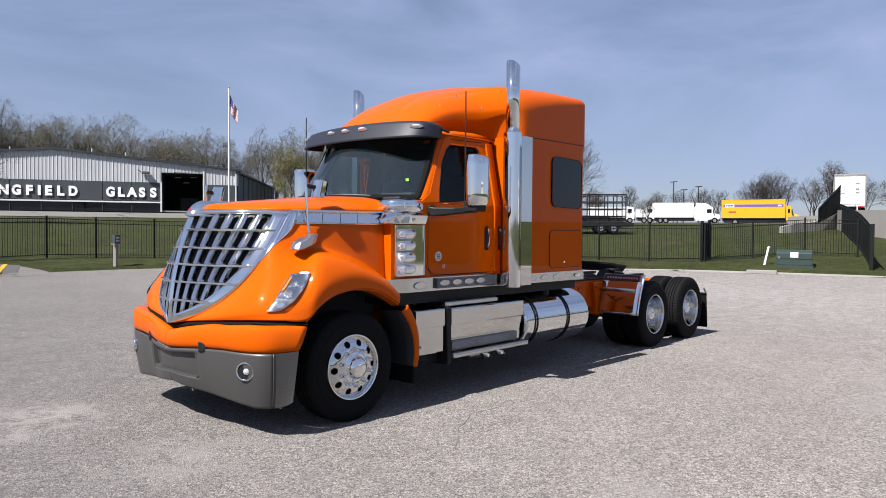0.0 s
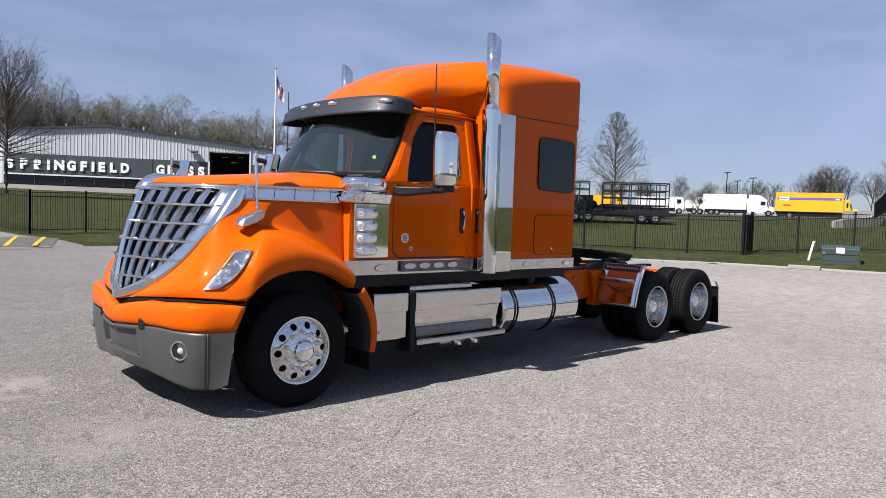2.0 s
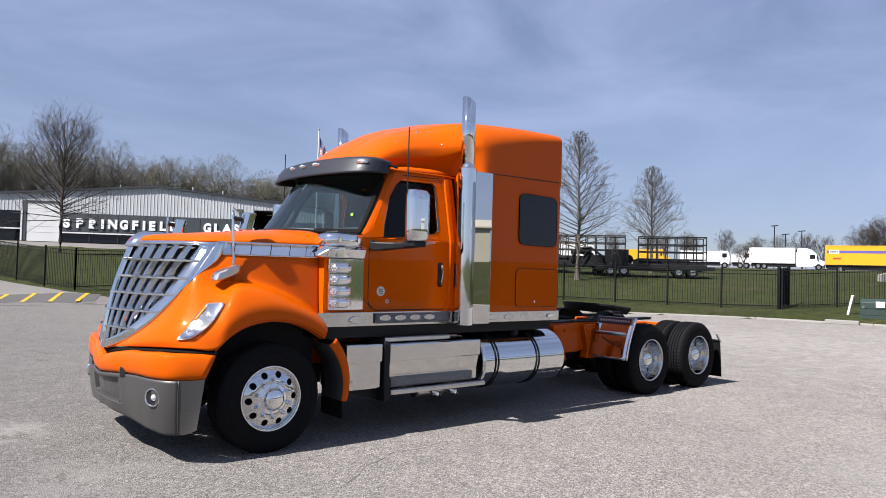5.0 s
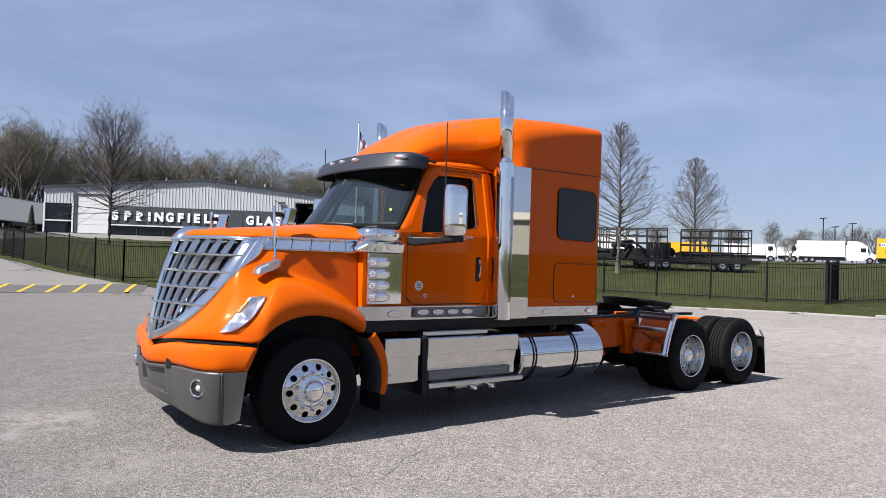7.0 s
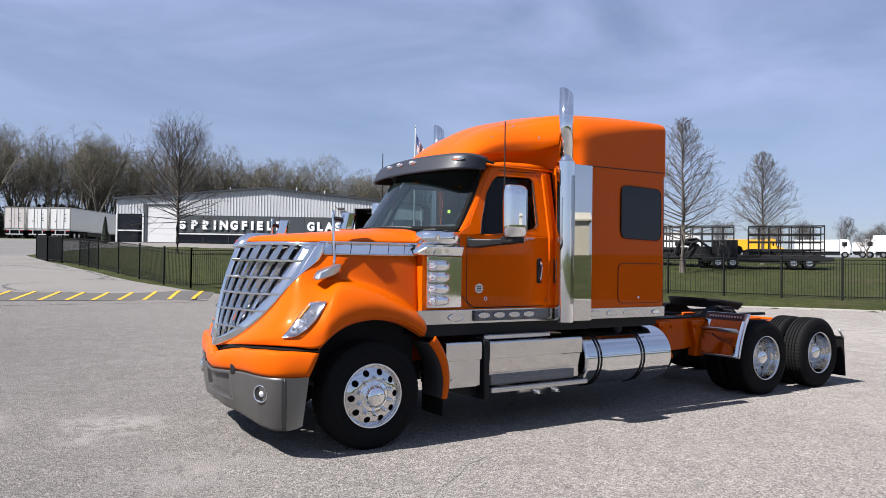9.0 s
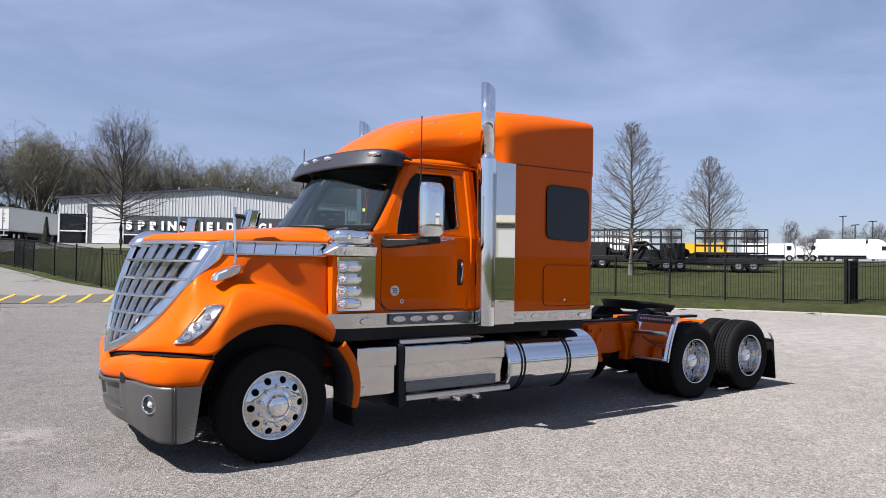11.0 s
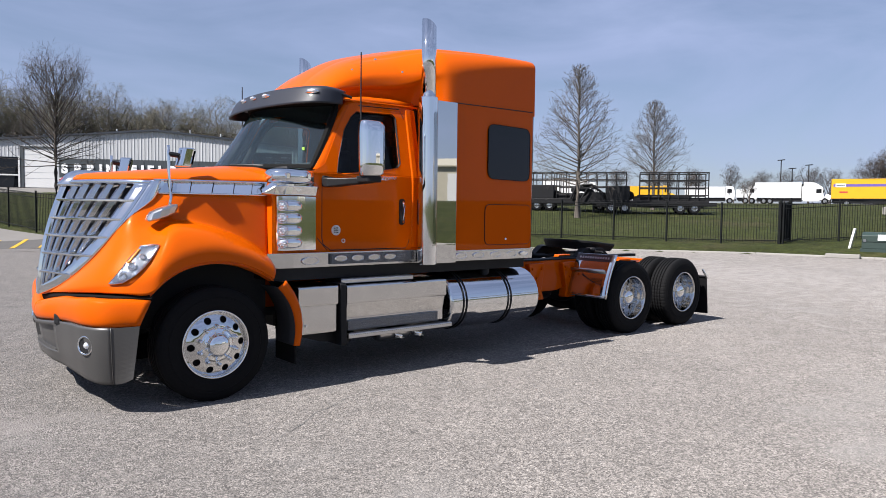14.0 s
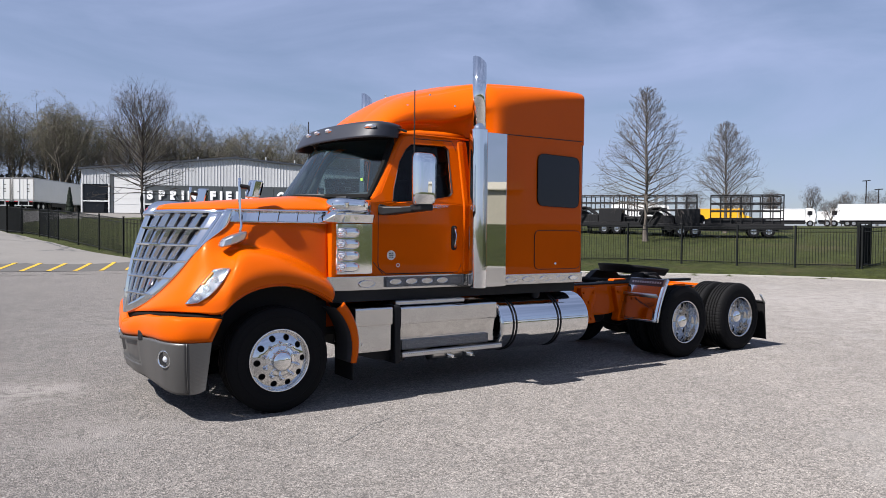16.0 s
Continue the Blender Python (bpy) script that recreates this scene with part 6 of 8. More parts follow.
# ---- frame, suspension, fifth wheel, rear fittings ----
def build_chassis():
    f = part("chassis_frame", bmesh.new(), ORANGE, truck, "orange frame rails with black running gear")
    for side in (-1, 1):
        part("rail", flip(prism([(-0.50, 0.70), (-0.50, 1.02), (-0.40, 1.02), (-0.40, 1.005), (-0.485, 1.005), (-0.485, 0.715), (-0.40, 0.715), (-0.40, 0.70)], "x", -0.55, 5.78), side), ORANGE, f)
        part("rear_rail", flip(box(5.78, 7.85, -0.50, -0.42, 0.68, 0.93), side), ORANGE, f, bevel=0.006)
        part("side_plate", flip(prism(rounded([(4.05, 1.03), (5.75, 1.03), (5.60, 0.70), (5.20, 0.60), (4.60, 0.60), (4.05, 0.66)], 0.05), "y", -0.545, -0.502), side), ORANGE, f, bevel=0.006)
        # hanger castings and brackets
        for x in (4.72, 5.40, 6.68):
            h = part("spring_hanger", flip(prism(rounded([(x - 0.16, 1.0), (x + 0.16, 1.0), (x + 0.10, 0.62), (x + 0.16, 0.50), (x - 0.10, 0.50), (x - 0.06, 0.62)], 0.04), "y", -0.62, -0.50), side), ORANGE, f, bevel=0.012)
            for dx, dz in ((-0.09, 0.93), (0.09, 0.93), (0.0, 0.80), (0.05, 0.57)):
                part("bolt", flip(revolve([(0.001, -0.018), (0.018, -0.016), (0.020, 0.0)], (x + dx, -0.62, dz), "y", 8), side), ORANGE, h)
        for x in (6.03, 7.335):
            part("axle_tube", flip(tube([(x, 0, 0.51), (x, -0.62, 0.51)], 0.09, 14), side), FRAME, f, smooth=True)
            part("air_spring", flip(revolve([(0.001, 0.62), (0.10, 0.62), (0.125, 0.68), (0.12, 0.76), (0.125, 0.84), (0.09, 0.90), (0.001, 0.90)], (x + 0.38, -0.60, 0), "z", 20), side), RUBBER, f, smooth=True)
        part("front_spring", flip(prism([(-0.62, 0.66), (0.0, 0.60), (0.72, 0.66), (0.72, 0.70), (0.0, 0.65), (-0.62, 0.70)], "y", -0.58, -0.48), side), FRAME, f)
        part("brake_drum", flip(revolve([(0.001, -0.96), (0.20, -0.96), (0.20, -0.80), (0.001, -0.80)], (0, 0, 0.51), "y", 24), side), FRAME, f)
        part("engine_side", flip(box(-0.55, 1.05, -0.42, -0.10, 0.60, 1.55), side), DARK, f)
        part("inner_splash", flip(box(-0.72, 0.72, -0.66, -0.62, 0.62, 1.30), side), DARK, f)
        # air tanks between the rails and the rear wheels
        part("air_tank", flip(revolve([(0.001, 4.55), (0.10, 4.56), (0.12, 4.60), (0.12, 5.20), (0.10, 5.24), (0.001, 5.25)], (0, -0.34, 0.58), "x", 20), side), FRAME, f, smooth=True)
    for x in (-0.45, 1.2, 2.6, 4.1, 4.62, 5.9, 6.68, 7.75):
        part("cross_member", box(x - 0.06, x + 0.06, -0.49, 0.49, 0.76, 0.90), ORANGE if 4 < x < 5.8 else FRAME, f)
    part("front_axle", tube([(0, -0.82, 0.51), (0, -0.5, 0.43), (0, 0.5, 0.43), (0, 0.82, 0.51)], 0.06, 10), FRAME, f, smooth=True)
    part("transmission", loft([[(x, y * w, 0.72 + z * w) for y, z in ((-0.28, -0.25), (0.28, -0.25), (0.32, 0.2), (-0.32, 0.2))] for x, w in ((1.0, 1.1), (1.6, 1.0), (2.2, 0.8), (2.6, 0.5))]), FRAME, f, bevel=0.03)
    part("drive_shaft", tube([(2.6, 0, 0.72), (5.9, 0, 0.60)], 0.055, 14), FRAME, f, smooth=True)
    for x in (6.03, 7.335):
        part("differential", revolve([(0.001, -0.24), (0.16, -0.22), (0.21, 0.0), (0.16, 0.22), (0.001, 0.24)], (x, 0, 0.53), "x", 20), FRAME, f, smooth=True)
    part("deck_plate", box(4.05, 4.75, -0.46, 0.46, 1.022, 1.035), TREAD, f, "tread plate deck behind the sleeper")
    # hoses looping from the sleeper's back to the deck
    for y in (-0.18, 0.0, 0.18):
        part("air_hose", tube([(4.0, y, 1.75), (4.15, y, 1.45), (4.30, y * 1.2, 1.18), (4.10, y * 1.5, 1.06)], 0.018, 8), RUBBER, f, smooth=True)
    # rear lamps and crossbar
    part("tail_beam", box(7.85, 7.90, -0.50, 0.50, 0.68, 0.93), ORANGE, f, bevel=0.006)


build_chassis()


def build_fifth_wheel():
    w = part("fifth_wheel", bmesh.new(), FRAME, truck, "black greasy fifth wheel coupling with a tilted plate")
    w.location = (0.40, 0, 0)
    # horseshoe plate, tipped down towards the back
    out = []
    for k in range(25):
        a = math.pi * (0.5 + k / 24)
        out.append((5.78 + 0.33 * math.cos(a), 0.44 * math.sin(a)))
    shape = [(6.36, 0.38), (5.85, 0.44)] + out[0:] + [(5.85, -0.44), (6.36, -0.38), (6.33, -0.13), (5.95, -0.06), (5.95, 0.06), (6.36, 0.13)]
    bm = prism(shape, "z", -0.02, 0.02)
    ob = part("top_plate", bm, FRAME, w, bevel=0.008)
    ob.matrix_local = pose(5.7, 0, 1.255, 0, 5.5, 0) @ pose(-5.7, 0, 0)
    skirt = [(x, y) for x, y in shape[:-4]]
    part("plate_skirt", loft([[(x, y * 0.99, 1.245 - (x - 5.7) * 0.096) for x, y in skirt], [(5.7 + (x - 5.7) * 0.93, y * 0.88, 1.15 - (x - 5.7) * 0.08) for x, y in skirt]]), FRAME, w)
    for side in (-1, 1):
        part("bracket", flip(prism([(5.35, 1.03), (6.15, 1.03), (5.95, 1.17), (5.55, 1.17)], "y", -0.46, -0.34), side), FRAME, w, bevel=0.01)
        part("slide_rail", flip(box(4.75, 6.75, -0.49, -0.38, 1.022, 1.06), side), FRAME, w)
    for side in (-1, 1):
        # added black strips darken the sunlit rail tops, in place of hoses and grime
        part("rail_cap", flip(box(4.0, 5.80, -0.555, -0.36, 1.031, 1.052), side), FRAME, w, bevel=0.004)
        part("rail_cap", flip(box(5.80, 6.75, -0.51, -0.41, 0.931, 0.946), side), FRAME, w)
        part("pivot_pin", flip(tube([(5.70, -0.36, 1.14), (5.70, -0.50, 1.14)], 0.045, 10), side), FRAME, w, smooth=True)
    for y in (-0.30, -0.10, 0.16):
        part("air_line", tube([(3.75, y, 1.10), (4.3, y * 1.3, 1.12), (4.7, y, 1.075), (5.1, y * 0.8, 1.07)], 0.022, 8), RUBBER, w, smooth=True)
    part("release_bar", tube([(5.75, -0.30, 1.13), (5.72, -0.62, 1.12), (5.70, -0.66, 1.10)], 0.014, 8), FRAME, w, smooth=True)


build_fifth_wheel()


def build_quarter_fender(side):
    """Leaning polished quarter fender ahead of the drive wheels, with a dark band of lettering and a tube bracket."""
    lo, hi = Vector((5.36, 0, 0.54)), Vector((5.585, 0, 1.125))

    def at(y, t, out=0.0):
        p = lo.lerp(hi, t)
        return (p.x - out * 0.9 - 0.03 * math.sin(math.pi * t), y, p.z + out * 0.42)
    q = part("quarter_fender", flip(sheet(lambda u, v: at(lerp(-0.62, -1.235, u), v), 6, 14), side), STEEL_TANK, truck, "polished quarter fender with a dark lettered band", smooth=True, solid=0.008)
    part("band", flip(sheet(lambda u, v: at(lerp(-0.625, -1.215, u), lerp(0.83, 0.99, v), 0.008), 4, 3), side), DARKRED, q, solid=0.004)
    for k in range(13):
        if k == 12:
            continue
        y0 = -0.68 - 0.041 * k
        part("letter_bar", flip(sheet(lambda u, v, y0=y0: at(y0 - 0.024 * u, lerp(0.885, 0.930, v), 0.013), 1, 1), side), BRUSHED, q, solid=0.002)
    part("edge_trim", flip(tube([at(-1.24, k / 10, 0.004) for k in range(11)], 0.016, 8), side), CHROME, q, smooth=True)
    part("bottom_trim", flip(tube([at(lerp(-0.62, -1.24, k / 4), 0.03, 0.006) for k in range(5)], 0.008, 8), side), CHROME, q, smooth=True)
    part("support_tube", flip(tube([at(-0.50, 0.60, 0.03), at(-1.16, 0.60, 0.04)], 0.020, 10), side), BRUSHED, q, smooth=True)
    part("tube_knob", flip(revolve([(0.001, -0.02), (0.028, -0.016), (0.028, 0.016), (0.001, 0.02)], (at(-0.50, 0.60, 0.03)), "y", 14), side), FRAME, q, smooth=True)


DARKRED = surface("dark_band", (0.03, 0.018, 0.018), 0.3, coat=0.5)
for side in (-1, 1):
    build_quarter_fender(side)


def build_mud_flap(side):
    m = part("mud_flap", flip(loft([[(7.94 + 0.10 * (0.72 - z), y, z) for y in (-1.22, -0.64)] + [(7.952 + 0.10 * (0.72 - z), y, z) for y in (-0.64, -1.22)] for z in (0.70, 0.45, 0.12)]), side), RUBBER, truck, "black rubber mud flap on a sprung hanger", bevel=0.003)
    part("hanger", flip(tube([(7.82, -0.48, 0.84), (7.90, -0.66, 0.80), (7.94, -0.72, 0.72), (7.94, -1.22, 0.71)], 0.016, 8), side), FRAME, m, smooth=True)
    part("weight", flip(tube([(7.82, -1.22, 0.83), (7.94, -1.225, 0.69)], 0.014, 8), side), BRUSHED, m, smooth=True)


for side in (-1, 1):
    build_mud_flap(side)


# ---- steel picket fence ----
FENCE_RIGHT = [(4.82, 27.5), (7.32, 28.4), (9.29, 28.0), (11.64, 27.1), (18.0, 22.4), (24.53, 16.2), (25.9, 14.1), (27.3, 12.1), (28.5, 10.0), (29.8, 7.95)]
FENCE_FAR = [(29.9, 7.8), (32.1, 6.3), (34.2, 4.5), (34.4, 2.2)]
FENCE_LEFT = [(4.82, 27.5), (4.0, 29.5), (3.43, 32.9), (2.88, 36.3), (2.3, 40.2), (1.76, 45.4), (1.05, 49.7)]


def build_fence(points, label, height=1.80):
    """Posts of their own, two rails to a bay, thin pickets joined."""
    f = thing("picket_fence", label, "fence", (points[0][0], points[0][1], land(*points[0])))
    base = Matrix.Translation(-Vector(f.location))
    stations = []
    for a, b in zip(points, points[1:]):
        n = max(1, round(math.dist(a, b) / 3.4))
        stations += [(lerp(a[0], b[0], i / n), lerp(a[1], b[1], i / n)) for i in range(n)]
    stations.append(points[-1])
    pickets = bmesh.new()
    for i, (x, y) in enumerate(stations):
        z = land(x, y)
        bm = box(x - 0.035, x + 0.035, y - 0.035, y + 0.035, z - 0.1, z + height + 0.06)
        bm = box(x - 0.045, x + 0.045, y - 0.045, y + 0.045, z + height + 0.06, z + height + 0.09, bm)
        bmesh.ops.transform(bm, matrix=base, verts=bm.verts)
        part("post", bm, FENCE, f)
        if i + 1 == len(stations):
            break
        x2, y2 = stations[i + 1]
        z2 = land(x2, y2)
        for h in (0.16, height - 0.20, height - 0.03):
            bm = tube([(x, y, z + h), (x2, y2, z2 + h)], 0.017, 4)
            bmesh.ops.transform(bm, matrix=base, verts=bm.verts)
            part("rail", bm, FENCE, f)
        n = max(2, round(math.dist((x, y), (x2, y2)) / 0.115))
        for k in range(1, n):
            px, py, pz = lerp(x, x2, k / n), lerp(y, y2, k / n), lerp(z, z2, k / n)
            tube([(px, py, pz + 0.07), (px, py, pz + height)], 0.0105, 4, pickets)
    bmesh.ops.transform(pickets, matrix=base, verts=pickets.verts)
    tagged(part("picket_run", pickets, FENCE, f), kind="stuff")
    return f


build_fence(FENCE_RIGHT, "black steel picket fence along the lawn's edge")
build_fence(FENCE_FAR, "black steel picket fence past the gate leaf")
build_fence(FENCE_LEFT, "black steel picket fence curving beside the drive")


def build_gate(x0, y0, x1, y1, label, pitch=0.075):
    """A gate leaf: bars close together in a frame between two posts."""
    z0 = land(x0, y0)
    z1 = min(land(x1, y1), z0 + 0.08)
    g = thing("fence_gate", label, "gate", (x0, y0, z0))
    base = Matrix.Translation(-Vector(g.location))

    def put(name, bm):
        bmesh.ops.transform(bm, matrix=base, verts=bm.verts)
        return part(name, bm, FENCE, g)
    for x, y, z in ((x0, y0, z0), (x1, y1, z1)):
        put("post", box(x - 0.06, x + 0.06, y - 0.06, y + 0.06, z - 0.1, z + 1.98))
    for h in (0.15, 1.80):
        put("rail", tube([(x0, y0, z0 + h), (x1, y1, z1 + h)], 0.028, 4))
    n = max(4, int(math.dist((x0, y0), (x1, y1)) / pitch))
    for k in range(1, n):
        t = k / n
        put("bar", tube([(lerp(x0, x1, t), lerp(y0, y1, t), lerp(z0, z1, t) + 0.06), (lerp(x0, x1, t), lerp(y0, y1, t), lerp(z0, z1, t) + 1.86)], 0.018, 4))
    return g


build_gate(29.85, 7.93, 31.25, 8.13, "black steel gate leaf standing open at the fence corner", 0.055)
build_gate(1.05, 49.7, 0.25, 51.4, "black steel gate leaf folded back beside the drive")
build_gate(0.25, 51.4, -0.29, 54.8, "black steel gate leaf standing open by the drive")


# ---- metal building behind the lawn ----
B_L, B_R = Vector((9.6, 88.2, 0)), Vector((42.6, 70.0, 0))
B_E = (B_R - B_L).normalized()
B_N = Vector((B_E.y, -B_E.x, 0))
B_TURN = Matrix(((B_E.x, -B_N.x, 0, B_L.x), (B_E.y, -B_N.y, 0, B_L.y), (0, 0, 1, 0), (0, 0, 0, 1)))


def build_building():
    """Along x from its left corner, y into the building, z absolute."""
    W = 37.7

    def eave(s):
        return 8.92 + (10.52 - 8.92) * s / 18.0 if s < 18.0 else 10.52 - (10.52 - 8.72) * (s - 18.0) / (W - 18.0)
    base = 3.7
    b = thing("metal_building", "white ribbed metal building with a dark lettered fascia", "building", (0, 0, 0))
    b.matrix_world = B_TURN
    bm = bmesh.new()
    step = 0.38

    def clad(s0, s1, low):
        s = s0
        while s < s1 - 1e-6:
            e = min(s1, s + step)
            q = [(s, 0.0), (s + 0.36 * (e - s), 0.0), (s + 0.44 * (e - s), -0.036), (s + 0.60 * (e - s), -0.036), (s + 0.68 * (e - s), 0.0), (e, 0.0)]
            for (a, ya), (c, yc) in zip(q, q[1:]):
                bm.faces.new([bm.verts.new(p) for p in ((a, ya, low), (c, yc, low), (c, yc, eave(c)), (a, ya, eave(a)))])
            s = e
    clad(0.0, 3.3, 7.15)
    clad(3.3, 7.4, 8.38)
    clad(7.4, 29.1, 7.08)
    clad(29.1, 33.7, 8.28)
    clad(33.7, W, 6.95)
    part("ribbed_wall", bm, SIDING, b, "pale ribbed metal cladding")
    ew = part("end_wall", prism([(W - 0.25, 0.05), (W, 0.05), (W + 6.9, 28.1), (W + 6.6, 28.1)], "z", base - 0.4, 8.45), SLATE, b, "dark metal end wall")
    part("end_roof", loft([[(W - 0.3, -0.2, 8.66), (W + 0.25, -0.2, 8.62), (W + 0.25, -0.2, 8.42), (W - 0.3, -0.2, 8.42)], [(W - 0.3, 28.2, 8.66), (W + 7.15, 28.2, 8.42), (W + 7.15, 28.2, 8.22), (W - 0.3, 28.2, 8.22)]]), ROOFTRIM, ew)
    for k in range(1, 9):
        part("wall_rib", tube([(W + 6.9 * k / 9 + 0.02, 0.05 + 28.05 * k / 9, base), (W + 6.9 * k / 9 + 0.02, 0.05 + 28.05 * k / 9, 8.4)], 0.06, 4), ROOFTRIM, ew)
    part("end_wall", box(0.0, 0.2, 0.05, 40, base, 8.85), SIDING, b)
    part("back_wall", box(0, W, 39.8, 40, base, 8.6), SIDING, b)
    ro = part("roof", loft([[(-0.3, y, 8.88), (18.0, y, 10.50), (W + 0.3, y, 8.68), (W + 0.3, y, 8.90), (18.0, y, 10.72), (-0.3, y, 9.10)] for y in (-0.28, 40.2)]), ROOFTRIM, b, "dark low-pitched roof edge")
    for s in (21.4, 25.0, 13.0):
        part("vent_pipe", tube([(s, 3.0, eave(s) - 0.2), (s, 3.0, eave(s) + 0.85)], 0.08, 8), SIDING, ro)
    for k in range(7):
        s0, s1 = lerp(7.45, 29.0, k / 7) + 0.03, lerp(7.45, 29.0, (k + 1) / 7) - 0.03
        part("fascia_panel", box(s0, s1, -0.10, -0.02, 4.95, 7.10), SLATE, b)
        wdw = part("shop_window", box(s0, s1, 0.10, 0.14, base, 4.96), DARKGLASS, b)
        part("mullion", box(s0 - 0.09, s0, -0.02, 0.14, base, 4.95), ROOFTRIM, wdw)
    part("fascia_rail", box(7.45, 29.05, -0.15, -0.02, 4.72, 4.88), WHITE, b)
    part("corner_trim", box(28.98, 29.14, -0.17, 0.0, base, 7.15), WHITE, b)
    part("dark_panel", box(33.85, 37.3, -0.08, -0.02, 5.0, 7.0), SLATE, b)
    part("dark_panel", box(33.85, 37.3, -0.08, -0.02, base, 4.95), SLATE, b)
    for s in (33.75, 37.4):
        part("corner_trim", box(s - 0.08, s + 0.08, -0.12, 0.0, base, 8.6), WHITE, b)
    bay = part("corner_window", box(0.15, 3.2, 0.05, 0.12, base, 7.14), DARKGLASS, b, "dark corner window with white rail")
    part("bay_rail", box(0.12, 3.2, -0.08, 0.06, 5.02, 5.18), WHITE, bay)
    for s in (0.08, 3.24):
        part("bay_post", box(s - 0.09, s + 0.09, -0.10, 0.1, base, 7.2), WHITE, bay)
    dr = part("overhead_door", box(3.75, 7.25, 0.02, 0.10, base, 8.15), WHITE, b, "closed white sectional overhead door")
    for k in range(1, 6):
        part("door_joint", box(3.75, 7.25, 0.008, 0.021, 4.06 + 0.68 * k - 0.012, 4.06 + 0.68 * k + 0.012), SIDING, dr)
    part("door_reveal", box(3.36, 3.72, -0.04, 0.1, base, 8.36), SLATE, dr)
    part("door_head", box(3.36, 7.42, -0.05, 0.1, 8.16, 8.38), SLATE, dr)
    part("door_jamb", box(7.25, 7.44, -0.05, 0.1, base, 8.36), SIDING, dr)
    bay = part("open_bay", bmesh.new(), DARK, b, "open dark workshop bay")
    part("bay_floor", box(29.15, 33.65, 0.0, 14.0, base, 3.86), CONCRETE, bay)
    part("bay_back", box(29.15, 33.65, 14.0, 14.2, base, 8.3), DARK, bay)
    part("bay_side", box(29.02, 29.15, 0.0, 14.0, base, 8.3), DARK, bay)
    part("bay_side", box(33.65, 33.78, 0.0, 14.0, base, 8.3), DARK, bay)
    part("bay_ceiling", box(29.15, 33.65, 0.0, 14.0, 8.3, 8.4), DARK, bay)
    for s, z in ((30.8, 7.9), (32.6, 7.95), (31.8, 7.3)):
        part("bay_lamp", box(s - 0.35, s + 0.35, 3.0, 3.2, z, z + 0.08), WHITE, bay)
    part("work_bench", box(31.0, 33.2, 6.0, 8.0, 3.9, 5.6), SEAT, bay)
    part("inner_shop", box(7.5, 29.0, 0.6, 0.7, base, 7.0), DARK, b)
    wl_ = part("wall_lamp", box(27.0, 27.8, -0.70, -0.10, 8.05, 8.32), SEAT, b, bevel=0.05)
    part("lamp_arm", tube([(26.6, -0.4, 8.5), (27.0, -0.3, 8.22)], 0.05, 6), SEAT, wl_)
    # sign letters, each one standing off the band
    for text, a, c in (("SPRINGFIELD", 7.75, 20.75), ("GLASS", 23.25, 29.1)):
        wide = {"I": 0.58, "L": 0.92, "F": 0.92, "E": 0.96}
        for k, ch in enumerate(text):
            s = lerp(a, c, sum(wide.get(q, 1.08) for q in text[:k]) / sum(wide.get(q, 1.08) for q in text))
            letters("sign_letter", ch, 1.42, pose(s, -0.17, 5.44, 90, 0, 0), WHITE_LETTER, b, 0.05, 0.86 if ch in "GD" else 0.98)
    return b


build_building()


def build_flagpole():
    x, y = 38.9, 65.9
    z = land(x, y)
    p = thing("flagpole", "white flagpole with a limp striped flag", "flagpole", (x, y, z))
    h = 17.6 - z
    part("pole", revolve([(0.11, 0.0), (0.10, h * 0.5), (0.06, h)], (0, 0, 0), "z", 14), WHITE, p, smooth=True)
    part("ball", revolve([(0.001, h), (0.13, h + 0.1), (0.001, h + 0.25)], (0, 0, 0), "z", 12), BRUSHED, p, smooth=True)
    # hanging flag: stripes with a blue corner, each a strip of the folded cloth
    d = Vector((0.80, -0.60, 0))

    def cloth(a, b):
        """a out from the pole, b down; the free end sags."""
        sag = 1.75 * a ** 0.8
        w = 0.10 * math.sin(a * 9 + b * 2)
        q = d * (0.12 + 0.85 * a) + Vector((0.6, 0.8, 0)) * w
        return (q.x, q.y, h - 0.7 - sag - b * lerp(1.9, 1.5, a))
    for k in range(13):
        m = FLAG_RED if k % 2 == 0 else WHITE
        part("flag_stripe", sheet(lambda u, v, k=k: cloth(lerp(0.42 if k < 7 else 0.0, 1.0, u), (k + v) / 13), 8, 1), m, p, smooth=True)
    part("flag_canton", sheet(lambda u, v: cloth(0.42 * u, v * 7 / 13), 5, 4), FLAG_BLUE, p, smooth=True)


FLAG_RED = surface("flag_red", (0.35, 0.03, 0.03), 0.8)
FLAG_BLUE = surface("flag_blue", (0.03, 0.04, 0.14), 0.8)
build_flagpole()


# ---- lorries, vans and trailers in the distance ----
def simple_wheel(name, parent, x, y, z, r=0.5, w=0.28, side=-1):
    o = part(name, revolve([(r * 0.55, 0.0), (r * 0.92, 0.0), (r, 0.03), (r, w - 0.03), (r * 0.92, w), (r * 0.55, w)], (0, 0, 0), "y", 22), RUBBER, parent, smooth=False)
    o.location = (x, y, z)
    part("rim", revolve([(0.001, 0.03), (r * 0.3, 0.02), (r * 0.5, 0.06), (r * 0.57, 0.02), (r * 0.57, w - 0.02), (0.001, w - 0.02)], (0, 0, 0), "y", 18), BRUSHED, o, smooth=True)
    return o


